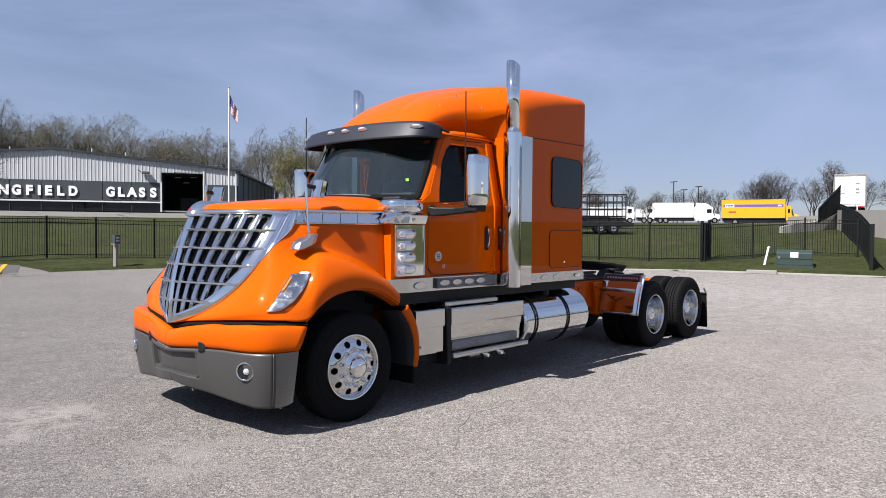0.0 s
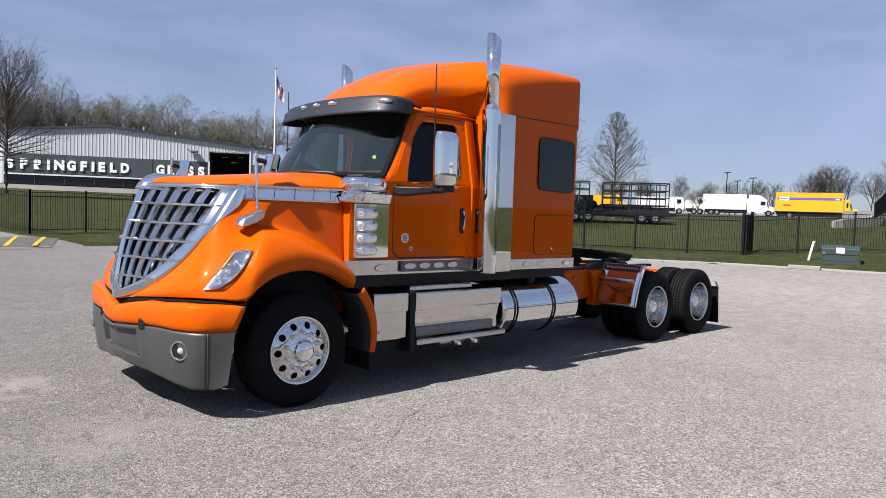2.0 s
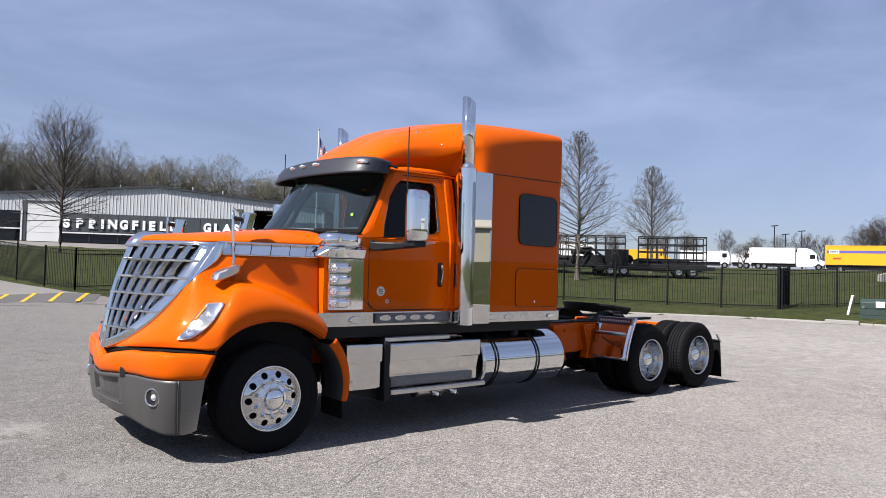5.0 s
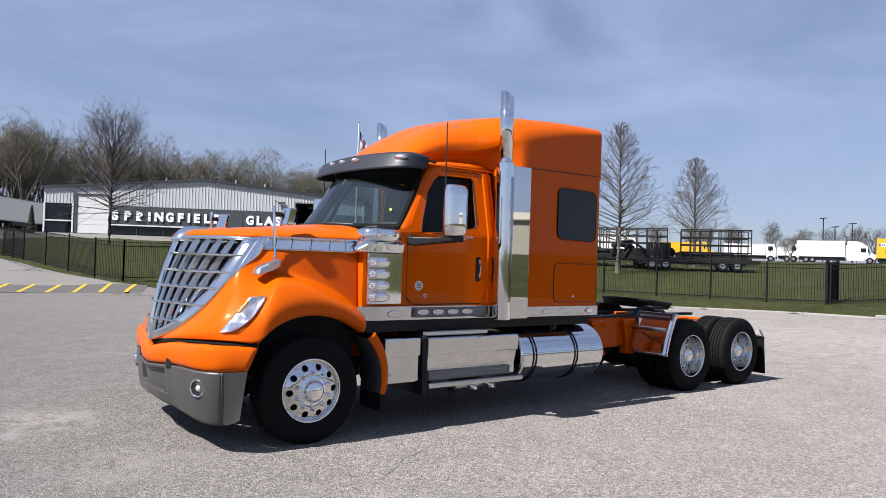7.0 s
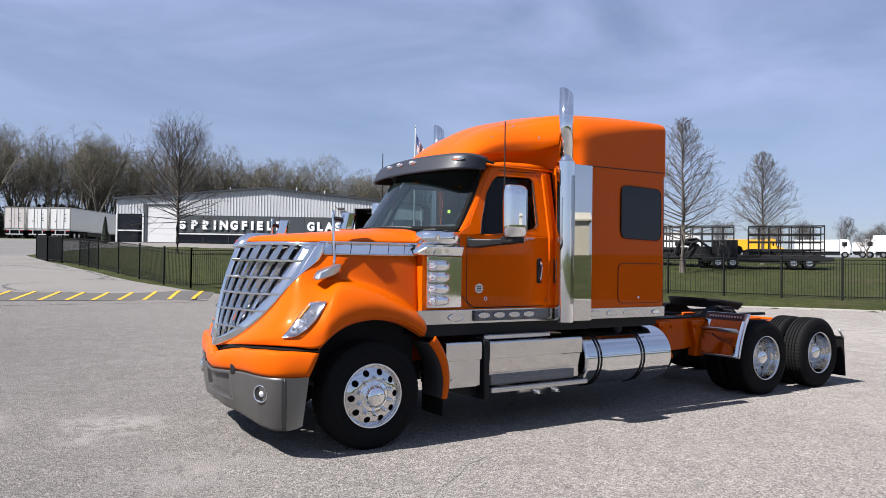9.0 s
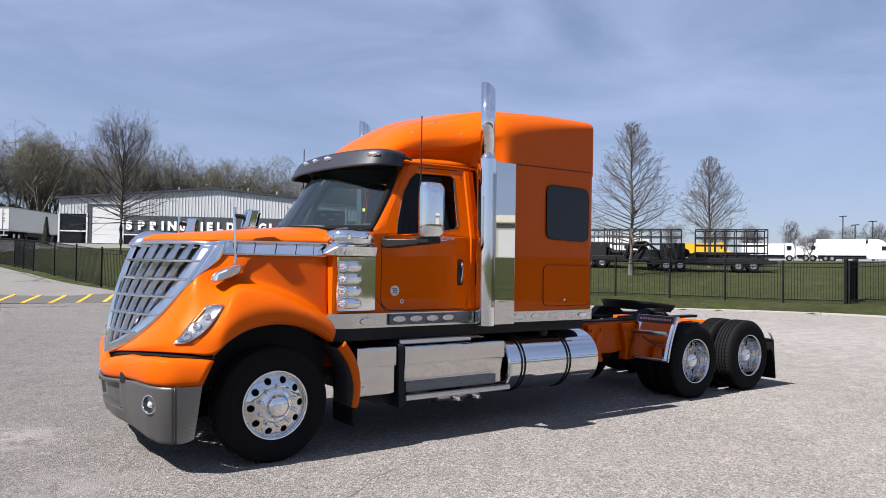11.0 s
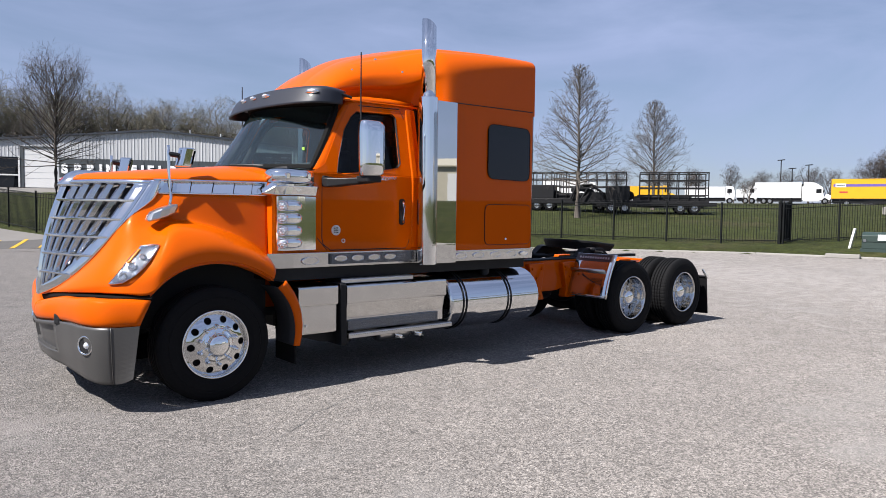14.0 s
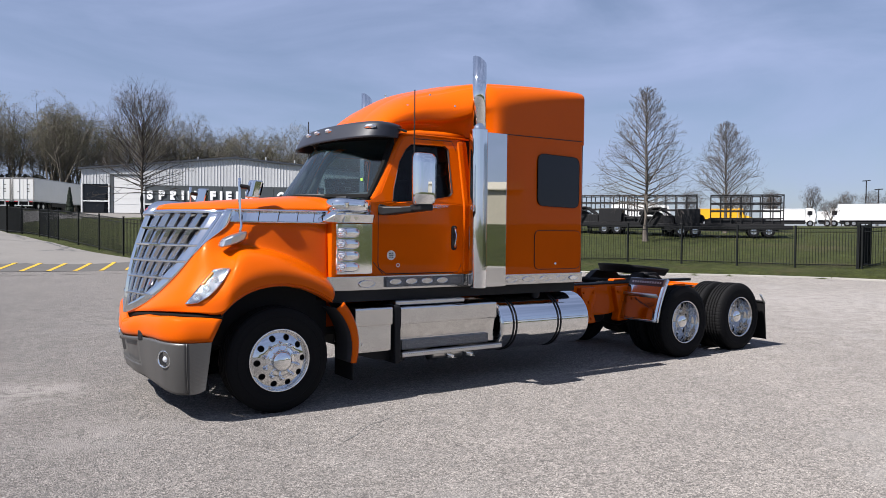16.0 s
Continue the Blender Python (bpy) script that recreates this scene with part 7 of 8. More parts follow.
def build_box_truck(at, turn, length, height, paint, label, stripe=None, hood=True, sleeper=False):
    """Box lorry along +x: box behind, cab with bonnet at the front (+x end). The near side is at -y."""
    t = thing("box_truck", label, "truck", at, turn, "lorries on the rise")
    cab_len = 4.2 if sleeper else 1.95 if hood else 1.6
    bl = length - cab_len
    w = 1.22
    bx = part("cargo_box", box(0, bl, -w, w, 1.0, height), paint, t, bevel=0.05)
    for k in range(1, int(bl / 1.2)):
        part("panel_joint", box(k * 1.2 - 0.012, k * 1.2 + 0.012, -w - 0.008, -w, 1.1, height - 0.08), SIDING if paint is WHITE else paint, bx)
    part("lower_rail", box(0, bl, -w - 0.015, w + 0.015, 0.96, 1.08), SIDING if paint is WHITE else FRAME, bx)
    part("roof_rail", box(0, bl, -w - 0.015, w + 0.015, height - 0.1, height - 0.02), SIDING if paint is WHITE else paint, bx)
    part("chassis", box(0.1, length - 0.3, -0.45, 0.45, 0.6, 0.96), FRAME, t)
    part("side_guard", box(0.3, bl + 0.1, -1.05, -0.95, 0.38, 0.98), FRAME, t)
    cab = part("cab", prism(rounded([(bl + 0.08, 0.65), (length - 0.95 if hood else length - 0.2, 0.65), (length - 0.95 if hood else length - 0.05, 1.75), (length - 1.2 if hood else length - 0.35, 2.75), (bl + 0.08, 2.85)], 0.12), "y", -1.05, 1.05), paint, t, bevel=0.05)
    if sleeper:
        part("sleeper_roof", prism(rounded([(bl + 0.30, 2.70), (length - 1.25, 2.70), (length - 1.9, 3.20), (length - 2.5, height - 0.05), (bl + 0.30, height - 0.05)], 0.12), "y", -1.08, 1.08), paint, cab, bevel=0.06)
        part("cab_gap", box(bl + 0.01, bl + 0.28, -0.9, 0.9, 0.96, height - 0.3), FRAME, t)
        part("side_fairing", box(bl + 0.3, length - 1.6, -1.12, -1.05, 0.45, 1.05), paint, cab, bevel=0.02)
    if hood:
        part("bonnet", loft([[(x, y * s, z) for y, z in ((-0.95, 0.65), (-0.95, 1.35 * q), (-0.7, 1.62 * q), (0.7, 1.62 * q), (0.95, 1.35 * q), (0.95, 0.65))] for x, s, q in ((length - 1.0, 1.0, 1.05), (length - 0.4, 0.95, 0.98), (length, 0.8, 0.85))]), paint, cab, bevel=0.04)
    part("side_window", box(length - 2.1 if sleeper else bl + 0.35, length - (1.35 if hood else 0.55), -1.062, -1.04, 1.75, 2.40), DARKGLASS, cab, bevel=0.01)
    part("windscreen", loft([[(length - (0.93 if hood else 0.04), y, 1.78), (length - (1.17 if hood else 0.31), y, 2.66), (length - (1.20 if hood else 0.34), y, 2.66), (length - (0.96 if hood else 0.07), y, 1.78)] for y in (-0.92, 0.92)]), DARKGLASS, cab)
    part("mirror", box(length - 1.15, length - 1.0, -1.35, -1.15, 1.8, 2.3), BLACK, cab, bevel=0.02)
    part("bumper", box(length - 0.12, length + 0.06, -1.1, 1.1, 0.45, 0.80), FRAME, t, bevel=0.03)
    if stripe:
        part("stripe", box(0.25, bl - 0.25, -w - 0.012, -w - 0.002, height - 1.05, height - 0.70), stripe, bx)
        part("name_plate", box(0.5, 1.75, -w - 0.02, -w - 0.011, height - 1.12, height - 0.62), WHITE, bx)
        for k in range(5):
            part("name_bar", box(0.62 + 0.21 * k, 0.78 + 0.21 * k, -w - 0.026, -w - 0.019, height - 0.98, height - 0.76), SLATE, bx)
        part("small_bar", box(bl - 1.0, bl - 0.5, -w - 0.02, -w - 0.011, height - 0.98, height - 0.78), WHITE, bx)
        part("text_bar", box(1.0, 2.0, -w - 0.02, -w - 0.002, height - 1.9, height - 1.7), FLAG_RED, bx)
    for x in (1.35, 2.25) if not stripe else (1.9,):
        for y in (-1.2, 0.92):
            simple_wheel("wheel", t, x, y, 0.48, 0.48)
    for y in (-1.15, 0.87):
        simple_wheel("wheel", t, length - 0.85, y, 0.48, 0.48)
    return t


build_box_truck((112.55, 50.87, 3.30), -66.7, 11.0, 3.50, WHITE, "white box truck with a long sleeper cab on the rise", sleeper=True)
build_box_truck((103.06, 35.12, 2.84), -71.8, 10.5, 3.75, YELLOW, "yellow rental box truck with a purple stripe", PURPLE)
build_box_truck((94.0, 63.5, 3.15), -56.3, 8.0, 2.7, YELLOW, "yellow box truck parked behind the rack trailers")
build_box_truck((103.5, 58.2, 3.22), -60.5, 7.7, 2.75, WHITE, "white box van parked behind the rack trailers", hood=False)
build_box_truck((107.4, 51.4, 3.25), -63.0, 3.2, 2.3, WHITE, "short white van at the end of the row", hood=False)
build_box_truck((78.5, 66.9, 3.25), -50.7, 8.4, 3.3, WHITE, "white box truck half hidden behind the bare tree", hood=False)


def build_rack_trailer(at, turn, label, load):
    """Low black trailer along +x with an open steel rack of bars on it."""
    t = thing("rack_trailer", label, "trailer", at, turn, "rack trailers")
    L_ = 7.2
    part("deck", box(-0.6, L_, -1.2, 1.2, 0.62, 0.86), FRAME, t, bevel=0.02)
    part("under_frame", box(-0.4, L_ - 0.3, -0.7, 0.7, 0.42, 0.62), FRAME, t)
    part("side_rail", box(-0.1, L_ + 0.5, -1.24, -1.18, 0.50, 0.74), FRAME, t)
    part("side_rail", box(-0.1, L_ + 0.5, 1.18, 1.24, 0.50, 0.74), FRAME, t)
    for y in (-1.05, 1.05):
        for k in range(8):
            x = 2.75 + 4.4 * k / 7 if load else 2.3 + 4.9 * k / 7
            part("upright", tube([(x, y, 0.8), (x, y, 2.75)], 0.040, 5), FRAME, t)
        for h in (1.22, 1.72, 2.22, 2.74):
            part("rack_bar", tube([(2.75 if load else 2.3, y, h), (L_ - 0.02, y, h)], 0.042, 5), FRAME, t)
    for k in range(8):
        x = 2.75 + 4.4 * k / 7 if load else 2.3 + 4.9 * k / 7
        part("top_tie", tube([(x, -1.05, 2.74), (x, 1.05, 2.74)], 0.03, 5), FRAME, t)
    for x in (0.9, 1.8, 5.4, 6.3):
        for y in (-1.22, 0.94):
            simple_wheel("wheel", t, x, y, 0.37, 0.37, 0.24)
        part("mud_guard", tube([(x - 0.48, -1.16, 0.45), (x - 0.34, -1.16, 0.72), (x, -1.16, 0.84), (x + 0.34, -1.16, 0.72), (x + 0.48, -1.16, 0.45)], 0.05, 5), FRAME, t)
    part("neck", prism([(-1.8, 0.55), (0.2, 0.60), (0.2, 0.82), (-0.4, 1.6), (-1.2, 1.85), (-1.9, 1.7), (-1.9, 1.45), (-1.2, 1.5), (-0.7, 1.3)], "y", -0.5, 0.5), FRAME, t, bevel=0.03)
    part("landing_leg", tube([(-0.3, -0.6, 0.0), (-0.3, -0.6, 0.7)], 0.06, 6), FRAME, t)
    part("landing_leg", tube([(-0.3, 0.6, 0.0), (-0.3, 0.6, 0.7)], 0.06, 6), FRAME, t)
    part("tool_box", box(0.5, 2.1, -1.1, 0.9, 0.86, 1.85), BLACK, t, bevel=0.04)
    # bundles of flat bars and small plant chained down on the deck
    for k, (x0, x1, y0, y1, h) in enumerate(((2.4, 4.3, -0.9, -0.1, 0.30), (4.4, 7.0, -0.95, 0.2, 0.22), (2.6, 6.2, 0.2, 0.9, 0.40), (-0.3, 0.45, -0.9, 0.8, 0.55))):
        bd = part("cargo_block", box(x0, x1, y0, y1, 0.86, 0.86 + h), FRAME, t, bevel=0.03)
        for q in (0.2, 0.5, 0.8):
            part("strap", box(lerp(x0, x1, q) - 0.03, lerp(x0, x1, q) + 0.03, y0 - 0.012, y1 + 0.012, 0.86, 0.875 + h), BLACK, bd)
    part("winch", revolve([(0.001, -0.45), (0.30, -0.45), (0.30, -0.38), (0.16, -0.36), (0.16, 0.36), (0.30, 0.38), (0.30, 0.45), (0.001, 0.45)], (2.1, 0, 1.2), "y", 16), FRAME, t)
    # folded loader arms on the neck
    for y in (-0.75, 0.75):
        part("loader_arm", tube([(-1.9, y, 0.95), (-1.5, y, 1.85), (-0.5, y, 1.95), (0.3, y, 1.35), (0.6, y, 0.86)], 0.09, 6), FRAME, t)
        part("ram", tube([(-1.2, y, 0.9), (-0.7, y, 1.75)], 0.06, 6), FRAME, t)
    return t


RT = -54.5
build_rack_trailer((38.03, 24.54, land(39.5, 22.5)), RT, "black rack trailer with an empty open steel frame", True)
build_rack_trailer((35.5, 35.2, land(37.4, 32.6)), RT, "black rack trailer at the row's far end", False)
build_rack_trailer((36.6, 30.1, land(38.5, 27.5)), RT, "black rack trailer coupled nose to tail beside another", False)


def build_semi_trailer(at, turn, length, label, door_paint=None):
    """White box trailer along +x; its doors are at the x = 0 end."""
    t = thing("box_trailer", label, "trailer", at, turn, "parked trailers")
    b = part("trailer_body", box(0, length, -1.28, 1.28, 1.15, 4.0), WHITE, t, bevel=0.03)
    part("lower_rail", box(0, length, -1.30, 1.30, 1.08, 1.22), SIDING, b)
    part("top_rail", box(0, length, -1.30, 1.30, 3.9, 4.02), SIDING, b)
    for s in (-1, 1):
        d = part("rear_door", box(-0.05, 0.0, s * 0.02, s * 1.20, 1.3, 3.80), door_paint or WHITE, b, bevel=0.01)
        part("lock_rod", tube([(-0.08, s * 0.45, 1.25), (-0.08, s * 0.45, 3.9)], 0.025, 6), SIDING, d)
        part("hinge_post", box(-0.06, 0.02, s * 1.19, s * 1.3, 1.15, 4.0), TRAILER_EDGE, d)
        part("tail_lamp", box(-0.04, 0.0, s * 0.7, s * 1.1, 1.0, 1.1), REDLENS, b)
    for yy, zz, hh in ((-0.62, 3.1, 0.10), (-0.58, 2.55, 0.16), (-0.62, 2.25, 0.12), (0.55, 2.2, 0.10)):
        part("door_mark", box(-0.062, -0.05, yy - 0.14, yy + 0.14, zz, zz + hh), TRAILER_EDGE, b)
    part("side_skirt", box(4.6, length - 3.2, -1.20, -1.16, 0.55, 1.08), FRAME, t)
    part("bogie", box(0.3, 3.4, -0.9, 0.9, 0.45, 1.08), FRAME, t)
    part("rear_header", box(-0.055, 0.0, -1.3, 1.3, 3.82, 4.0), TRAILER_EDGE, b)
    part("under_guard", box(-0.02, 0.06, -1.1, 1.1, 0.5, 0.62), SIDING, t)
    for s in (-0.6, 0.6):
        part("guard_post", box(0.0, 0.06, s - 0.05, s + 0.05, 0.6, 1.1), SIDING, t)
    for x in (1.2, 2.4):
        for y in (-1.25, 0.95):
            simple_wheel("wheel", t, x, y, 0.5, 0.5, 0.3)
    for y in (-0.8, 0.8):
        part("landing_leg", tube([(length - 2.2, y, 0), (length - 2.2, y, 1.15)], 0.07, 6), FRAME, t)
    return t


build_semi_trailer((4.03, 95.2, land(4, 95)), 59, 13.5, "white box trailer with closed doors near the woods")
build_semi_trailer((1.62, 97.0, land(2, 97)), 59, 12.5, "white box trailer standing between two others")
build_semi_trailer((-0.85, 98.7, land(-1, 98)), 59, 12.0, "grubby white box trailer at the row's end", GRUBBY)
build_semi_trailer((68.85, 10.35, 3.15), 14, 13.0, "white box trailer backed up to the raised dock")
build_semi_trailer((64.6, 4.2, 3.15), 14, 13.0, "pale box trailer parked beside another on the dock")


def build_dock():
    """A raised yard behind concrete walls, with a dense black fence that climbs from the lawn to the wall's top."""
    tagged(part("retaining_wall", loft([[(x, y, 0.8), (x, y, z), (x + 0.2, y + 0.28, z), (x + 0.2, y + 0.28, 0.8)] for x, y, z in ((48.0, 9.75, 2.20), (48.67, 9.41, 2.34), (51.8, 8.67, 2.58), (55.0, 8.05, 3.50))]), CONCRETE), "pale concrete wing wall rising to the dock", "retaining wall", kind="structure")
    tagged(part("retaining_wall", loft([[(x, y, 0.8), (x, y, z), (x + 0.3, y, z), (x + 0.3, y, 0.8)] for x, y, z in ((55.3, 8.2, 3.50), (49.0, 5.95, 3.32), (44.86, 3.0, 3.18), (40.5, -3.5, 3.1), (39.0, -12.0, 3.0))]), CONCRETE), "pale concrete dock wall holding up the trailer yard", "retaining wall", kind="structure")
    tagged(part("dock_deck", prism([(55.2, 8.15), (49.1, 5.9), (45.1, 3.0), (40.8, -3.5), (39.3, -12.0), (95, -12), (95, 16), (60, 13)], "z", 2.0, 3.15), CONCRETE), "raised concrete dock yard", "pavement", kind="structure")
    f = thing("panel_fence", "dense black slatted fence climbing beside the dock", "fence", (30.0, 0.72, land(30.0, 0.72)))
    base = Matrix.Translation(-Vector(f.location))
    runs = [[(51.7, 8.45, 2.50, 1.09), (54.9, 7.85, 3.42, 1.94)],
            [(54.8, 7.80, 2.10, 1.85), (45.3, 5.10, 1.50, 1.89), (41.6, 3.95, 1.20, 1.88), (38.1, 2.90, 0.94, 1.85), (33.5, 1.62, 0.50, 1.81), (30.0, 0.72, 0.15, 1.78)]]
    for run in runs:
        for (x, y, z, h), (x2, y2, z2, h2) in zip(run, run[1:]):
            n = max(2, int(math.dist((x, y), (x2, y2)) / 0.13))
            for k in range(n + 1):
                t = k / n
                px, py, pz, ph = lerp(x, x2, t), lerp(y, y2, t), lerp(z, z2, t), lerp(h, h2, t)
                bm = tube([(px, py, pz), (px, py, pz + ph)], 0.034, 4)
                bmesh.ops.transform(bm, matrix=base, verts=bm.verts)
                part("slat", bm, FENCE, f)
            for q in (0.1, 0.92):
                bm = tube([(x, y, z + h * q), (x2, y2, z2 + h2 * q)], 0.04, 4)
                bmesh.ops.transform(bm, matrix=base, verts=bm.verts)
                part("rail", bm, FENCE, f)
    part("end_post", box(-0.07, 0.07, -0.07, 0.07, -0.1, 1.95), FENCE, f)
    part("brace", tube([(0, 0, 0.6), (0.5, -0.35, 0.05)], 0.03, 6), FENCE, f)


build_dock()


def build_shed():
    """The plain cream building across the lot, which the polished panels mirror."""
    b = thing("metal_shed", "long cream metal building across the lot", "building", (58, -88, land(58, -88)), 38)
    part("shed_wall", box(-14, 14, -6, 6, -0.5, 5.2), SHED, b)
    part("shed_roof", loft([[(x, -6.4, 5.2), (x, 0, 6.6), (x, 6.4, 5.2), (x, 6.4, 5.0), (x, -6.4, 5.0)] for x in (-14.4, 14.4)]), SHED, b)
    for x in (-9.5, -1.0, 7.5):
        part("shed_door", box(x, x + 4.2, 6.0, 6.05, -0.4, 4.0), WHITE, b)


SHED = surface("cream_metal_siding", (0.40, 0.37, 0.29), 0.5, vary=((0.3, 0.05), (3.0, 0.05)))
build_shed()


def build_small_things():
    x, y = 29.95, 3.75
    z = land(x, y)
    c = thing("utility_cabinet", "dark green steel transformer cabinet with a pale notice", "cabinet", (x, y, z), -74)
    part("body", prism([(-0.55, 0.08), (0.55, 0.08), (0.55, 0.62), (0.30, 0.74), (-0.55, 0.74)], "y", -0.72, 0.72), GREENBOX, c, bevel=0.02).rotation_euler = (0, 0, radians(-90))
    part("plinth", box(-0.76, 0.76, -0.60, 0.60, -0.05, 0.08), GREENBOX, c)
    part("notice", box(-0.16, 0.16, -0.566, -0.556, 0.42, 0.66), WHITE, c)
    part("lid_seam", box(-0.72, 0.72, -0.562, -0.556, 0.355, 0.37), BLACK, c)
    part("padlock", box(-0.66, -0.56, -0.575, -0.556, 0.36, 0.46), BRUSHED, c)
    x, y = 30.0, 5.1
    p = thing("marker_post", "leaning white plastic marker post on the verge", "post", (x, y, land(x, y)))
    part("shaft", loft([[(a + q * 0.42, b - q * 0.91, h) for a, b in ((-0.07, -0.05), (0.07, -0.05), (0.07, 0.05), (-0.07, 0.05))] for h, q in ((-0.05, 0.06), (0.84, 0.24))]), WHITE, p, bevel=0.02)
    x, y = 9.05, 25.35
    s = thing("sign_post", "small dark sign box on a pale wooden post", "sign", (x, y, land(x, y)), 42)
    part("post", box(-0.08, 0.08, -0.06, 0.06, -0.1, 0.98), CONCRETE, s, bevel=0.01)
    part("board", box(-0.24, 0.24, -0.10, 0.02, 0.96, 1.34), SLATE, s, bevel=0.015)
    part("shelf", box(-0.28, 0.28, -0.13, 0.05, 0.92, 0.96), CONCRETE, s)
    for k in range(2):
        part("text_bar", box(-0.17, 0.17, -0.106, -0.099, 1.05 + 0.13 * k, 1.12 + 0.13 * k), SIDING, s)
    for x, y, h in ((132.3, 56.05, 8.1), (133.0, 54.25, 6.5), (134.1, 51.75, 7.1)):
        z = land(x, y)
        l = thing("light_pole", "dark area light pole with a flat head", "street lamp", (x, y, z), 60, "yard lights")
        part("mast", tube([(0, 0, 0), (0, 0, h)], 0.09, 8), FRAME, l)
        part("head", box(-0.9, 0.9, -0.18, 0.18, h, h + 0.14), FRAME, l, bevel=0.02)
    kb = tagged(part("kerb_stone", box(-0.16, 0.16, -0.60, 0.60, 0.0, 0.16), CONCRETE, bevel=0.02), "short loose concrete kerb stone on the lot's edge", "kerb stone")
    kb.matrix_world = pose(27.74, 4.42, 0.0, 0, 0, 15)


build_small_things()


# ---- bare spring trees ----
class Wood:
    """Collects tapered limbs as one list of triangles and quads."""

    def __init__(self):
        self.v, self.f, self.count = [], [], 0

    def limb(self, pts, radii, seg):
        rings = []
        for i, p in enumerate(pts):
            d = pts[min(i + 1, len(pts) - 1)] - pts[max(i - 1, 0)]
            u, w = frame_of(d)
            ring = []
            for k in range(seg):
                a = 2 * math.pi * k / seg
                self.v.append(tuple(p + (u * math.cos(a) + w * math.sin(a)) * radii[i]))
                ring.append(self.count)
                self.count += 1
            rings.append(ring)
        for a, b in zip(rings, rings[1:]):
            for k in range(seg):
                self.f.append((a[k], a[(k + 1) % seg], b[(k + 1) % seg], b[k]))

    def mesh(self, name, material):
        me = bpy.data.meshes.new(name)
        me.from_pydata(self.v, [], self.f)
        me.materials.append(material)
        me.update()
        return me


def grow(wood, rnd, start, way, length, radius, depth, spread, up, kids, seg):
    """A limb that bends a little and carries smaller ones."""
    if depth == 0 and seg < 4:
        tip = start + (way.normalized() + Vector((0, 0, up * 0.2))) * length
        u, w = frame_of(way)
        i = wood.count
        wood.v += [tuple(start - u * radius), tuple(start + u * radius), tuple(tip)]
        wood.f.append((i, i + 1, i + 2))
        wood.count += 3
        return
    n = 4 if depth > 1 else 3
    pts, p, d = [start], start.copy(), way.normalized()
    for i in range(n):
        d = (d + Vector((rnd.gauss(0, 0.075), rnd.gauss(0, 0.075), rnd.gauss(0, 0.05) + up * 0.12))).normalized()
        p = p + d * (length / n)
        pts.append(p.copy())
    wood.limb(pts, [radius * (1 - 0.78 * i / n) for i in range(n + 1)], seg if depth > 1 else 3)
    if depth == 0:
        return
    k = kids[len(kids) - depth] if depth <= len(kids) else kids[0]
    for j in range(k):
        t = lerp(0.25, 1.0, (j + rnd.random()) / k)
        f = t * n
        i = min(int(f), n - 1)
        base = pts[i].lerp(pts[i + 1], f - i)
        axis = (pts[i + 1] - pts[i]).normalized()
        u, w = frame_of(axis)
        a = rnd.uniform(0, 2 * math.pi)
        side = u * math.cos(a) + w * math.sin(a)
        dd = (axis * math.cos(spread) + side * math.sin(spread)).normalized()
        grow(wood, rnd, base, dd, length * rnd.uniform(0.38, 0.58) * (1.15 - 0.5 * t), max(0.010, radius * 0.45 * (1 - 0.5 * t)), depth - 1, spread * rnd.uniform(0.85, 1.15), up, kids, seg)


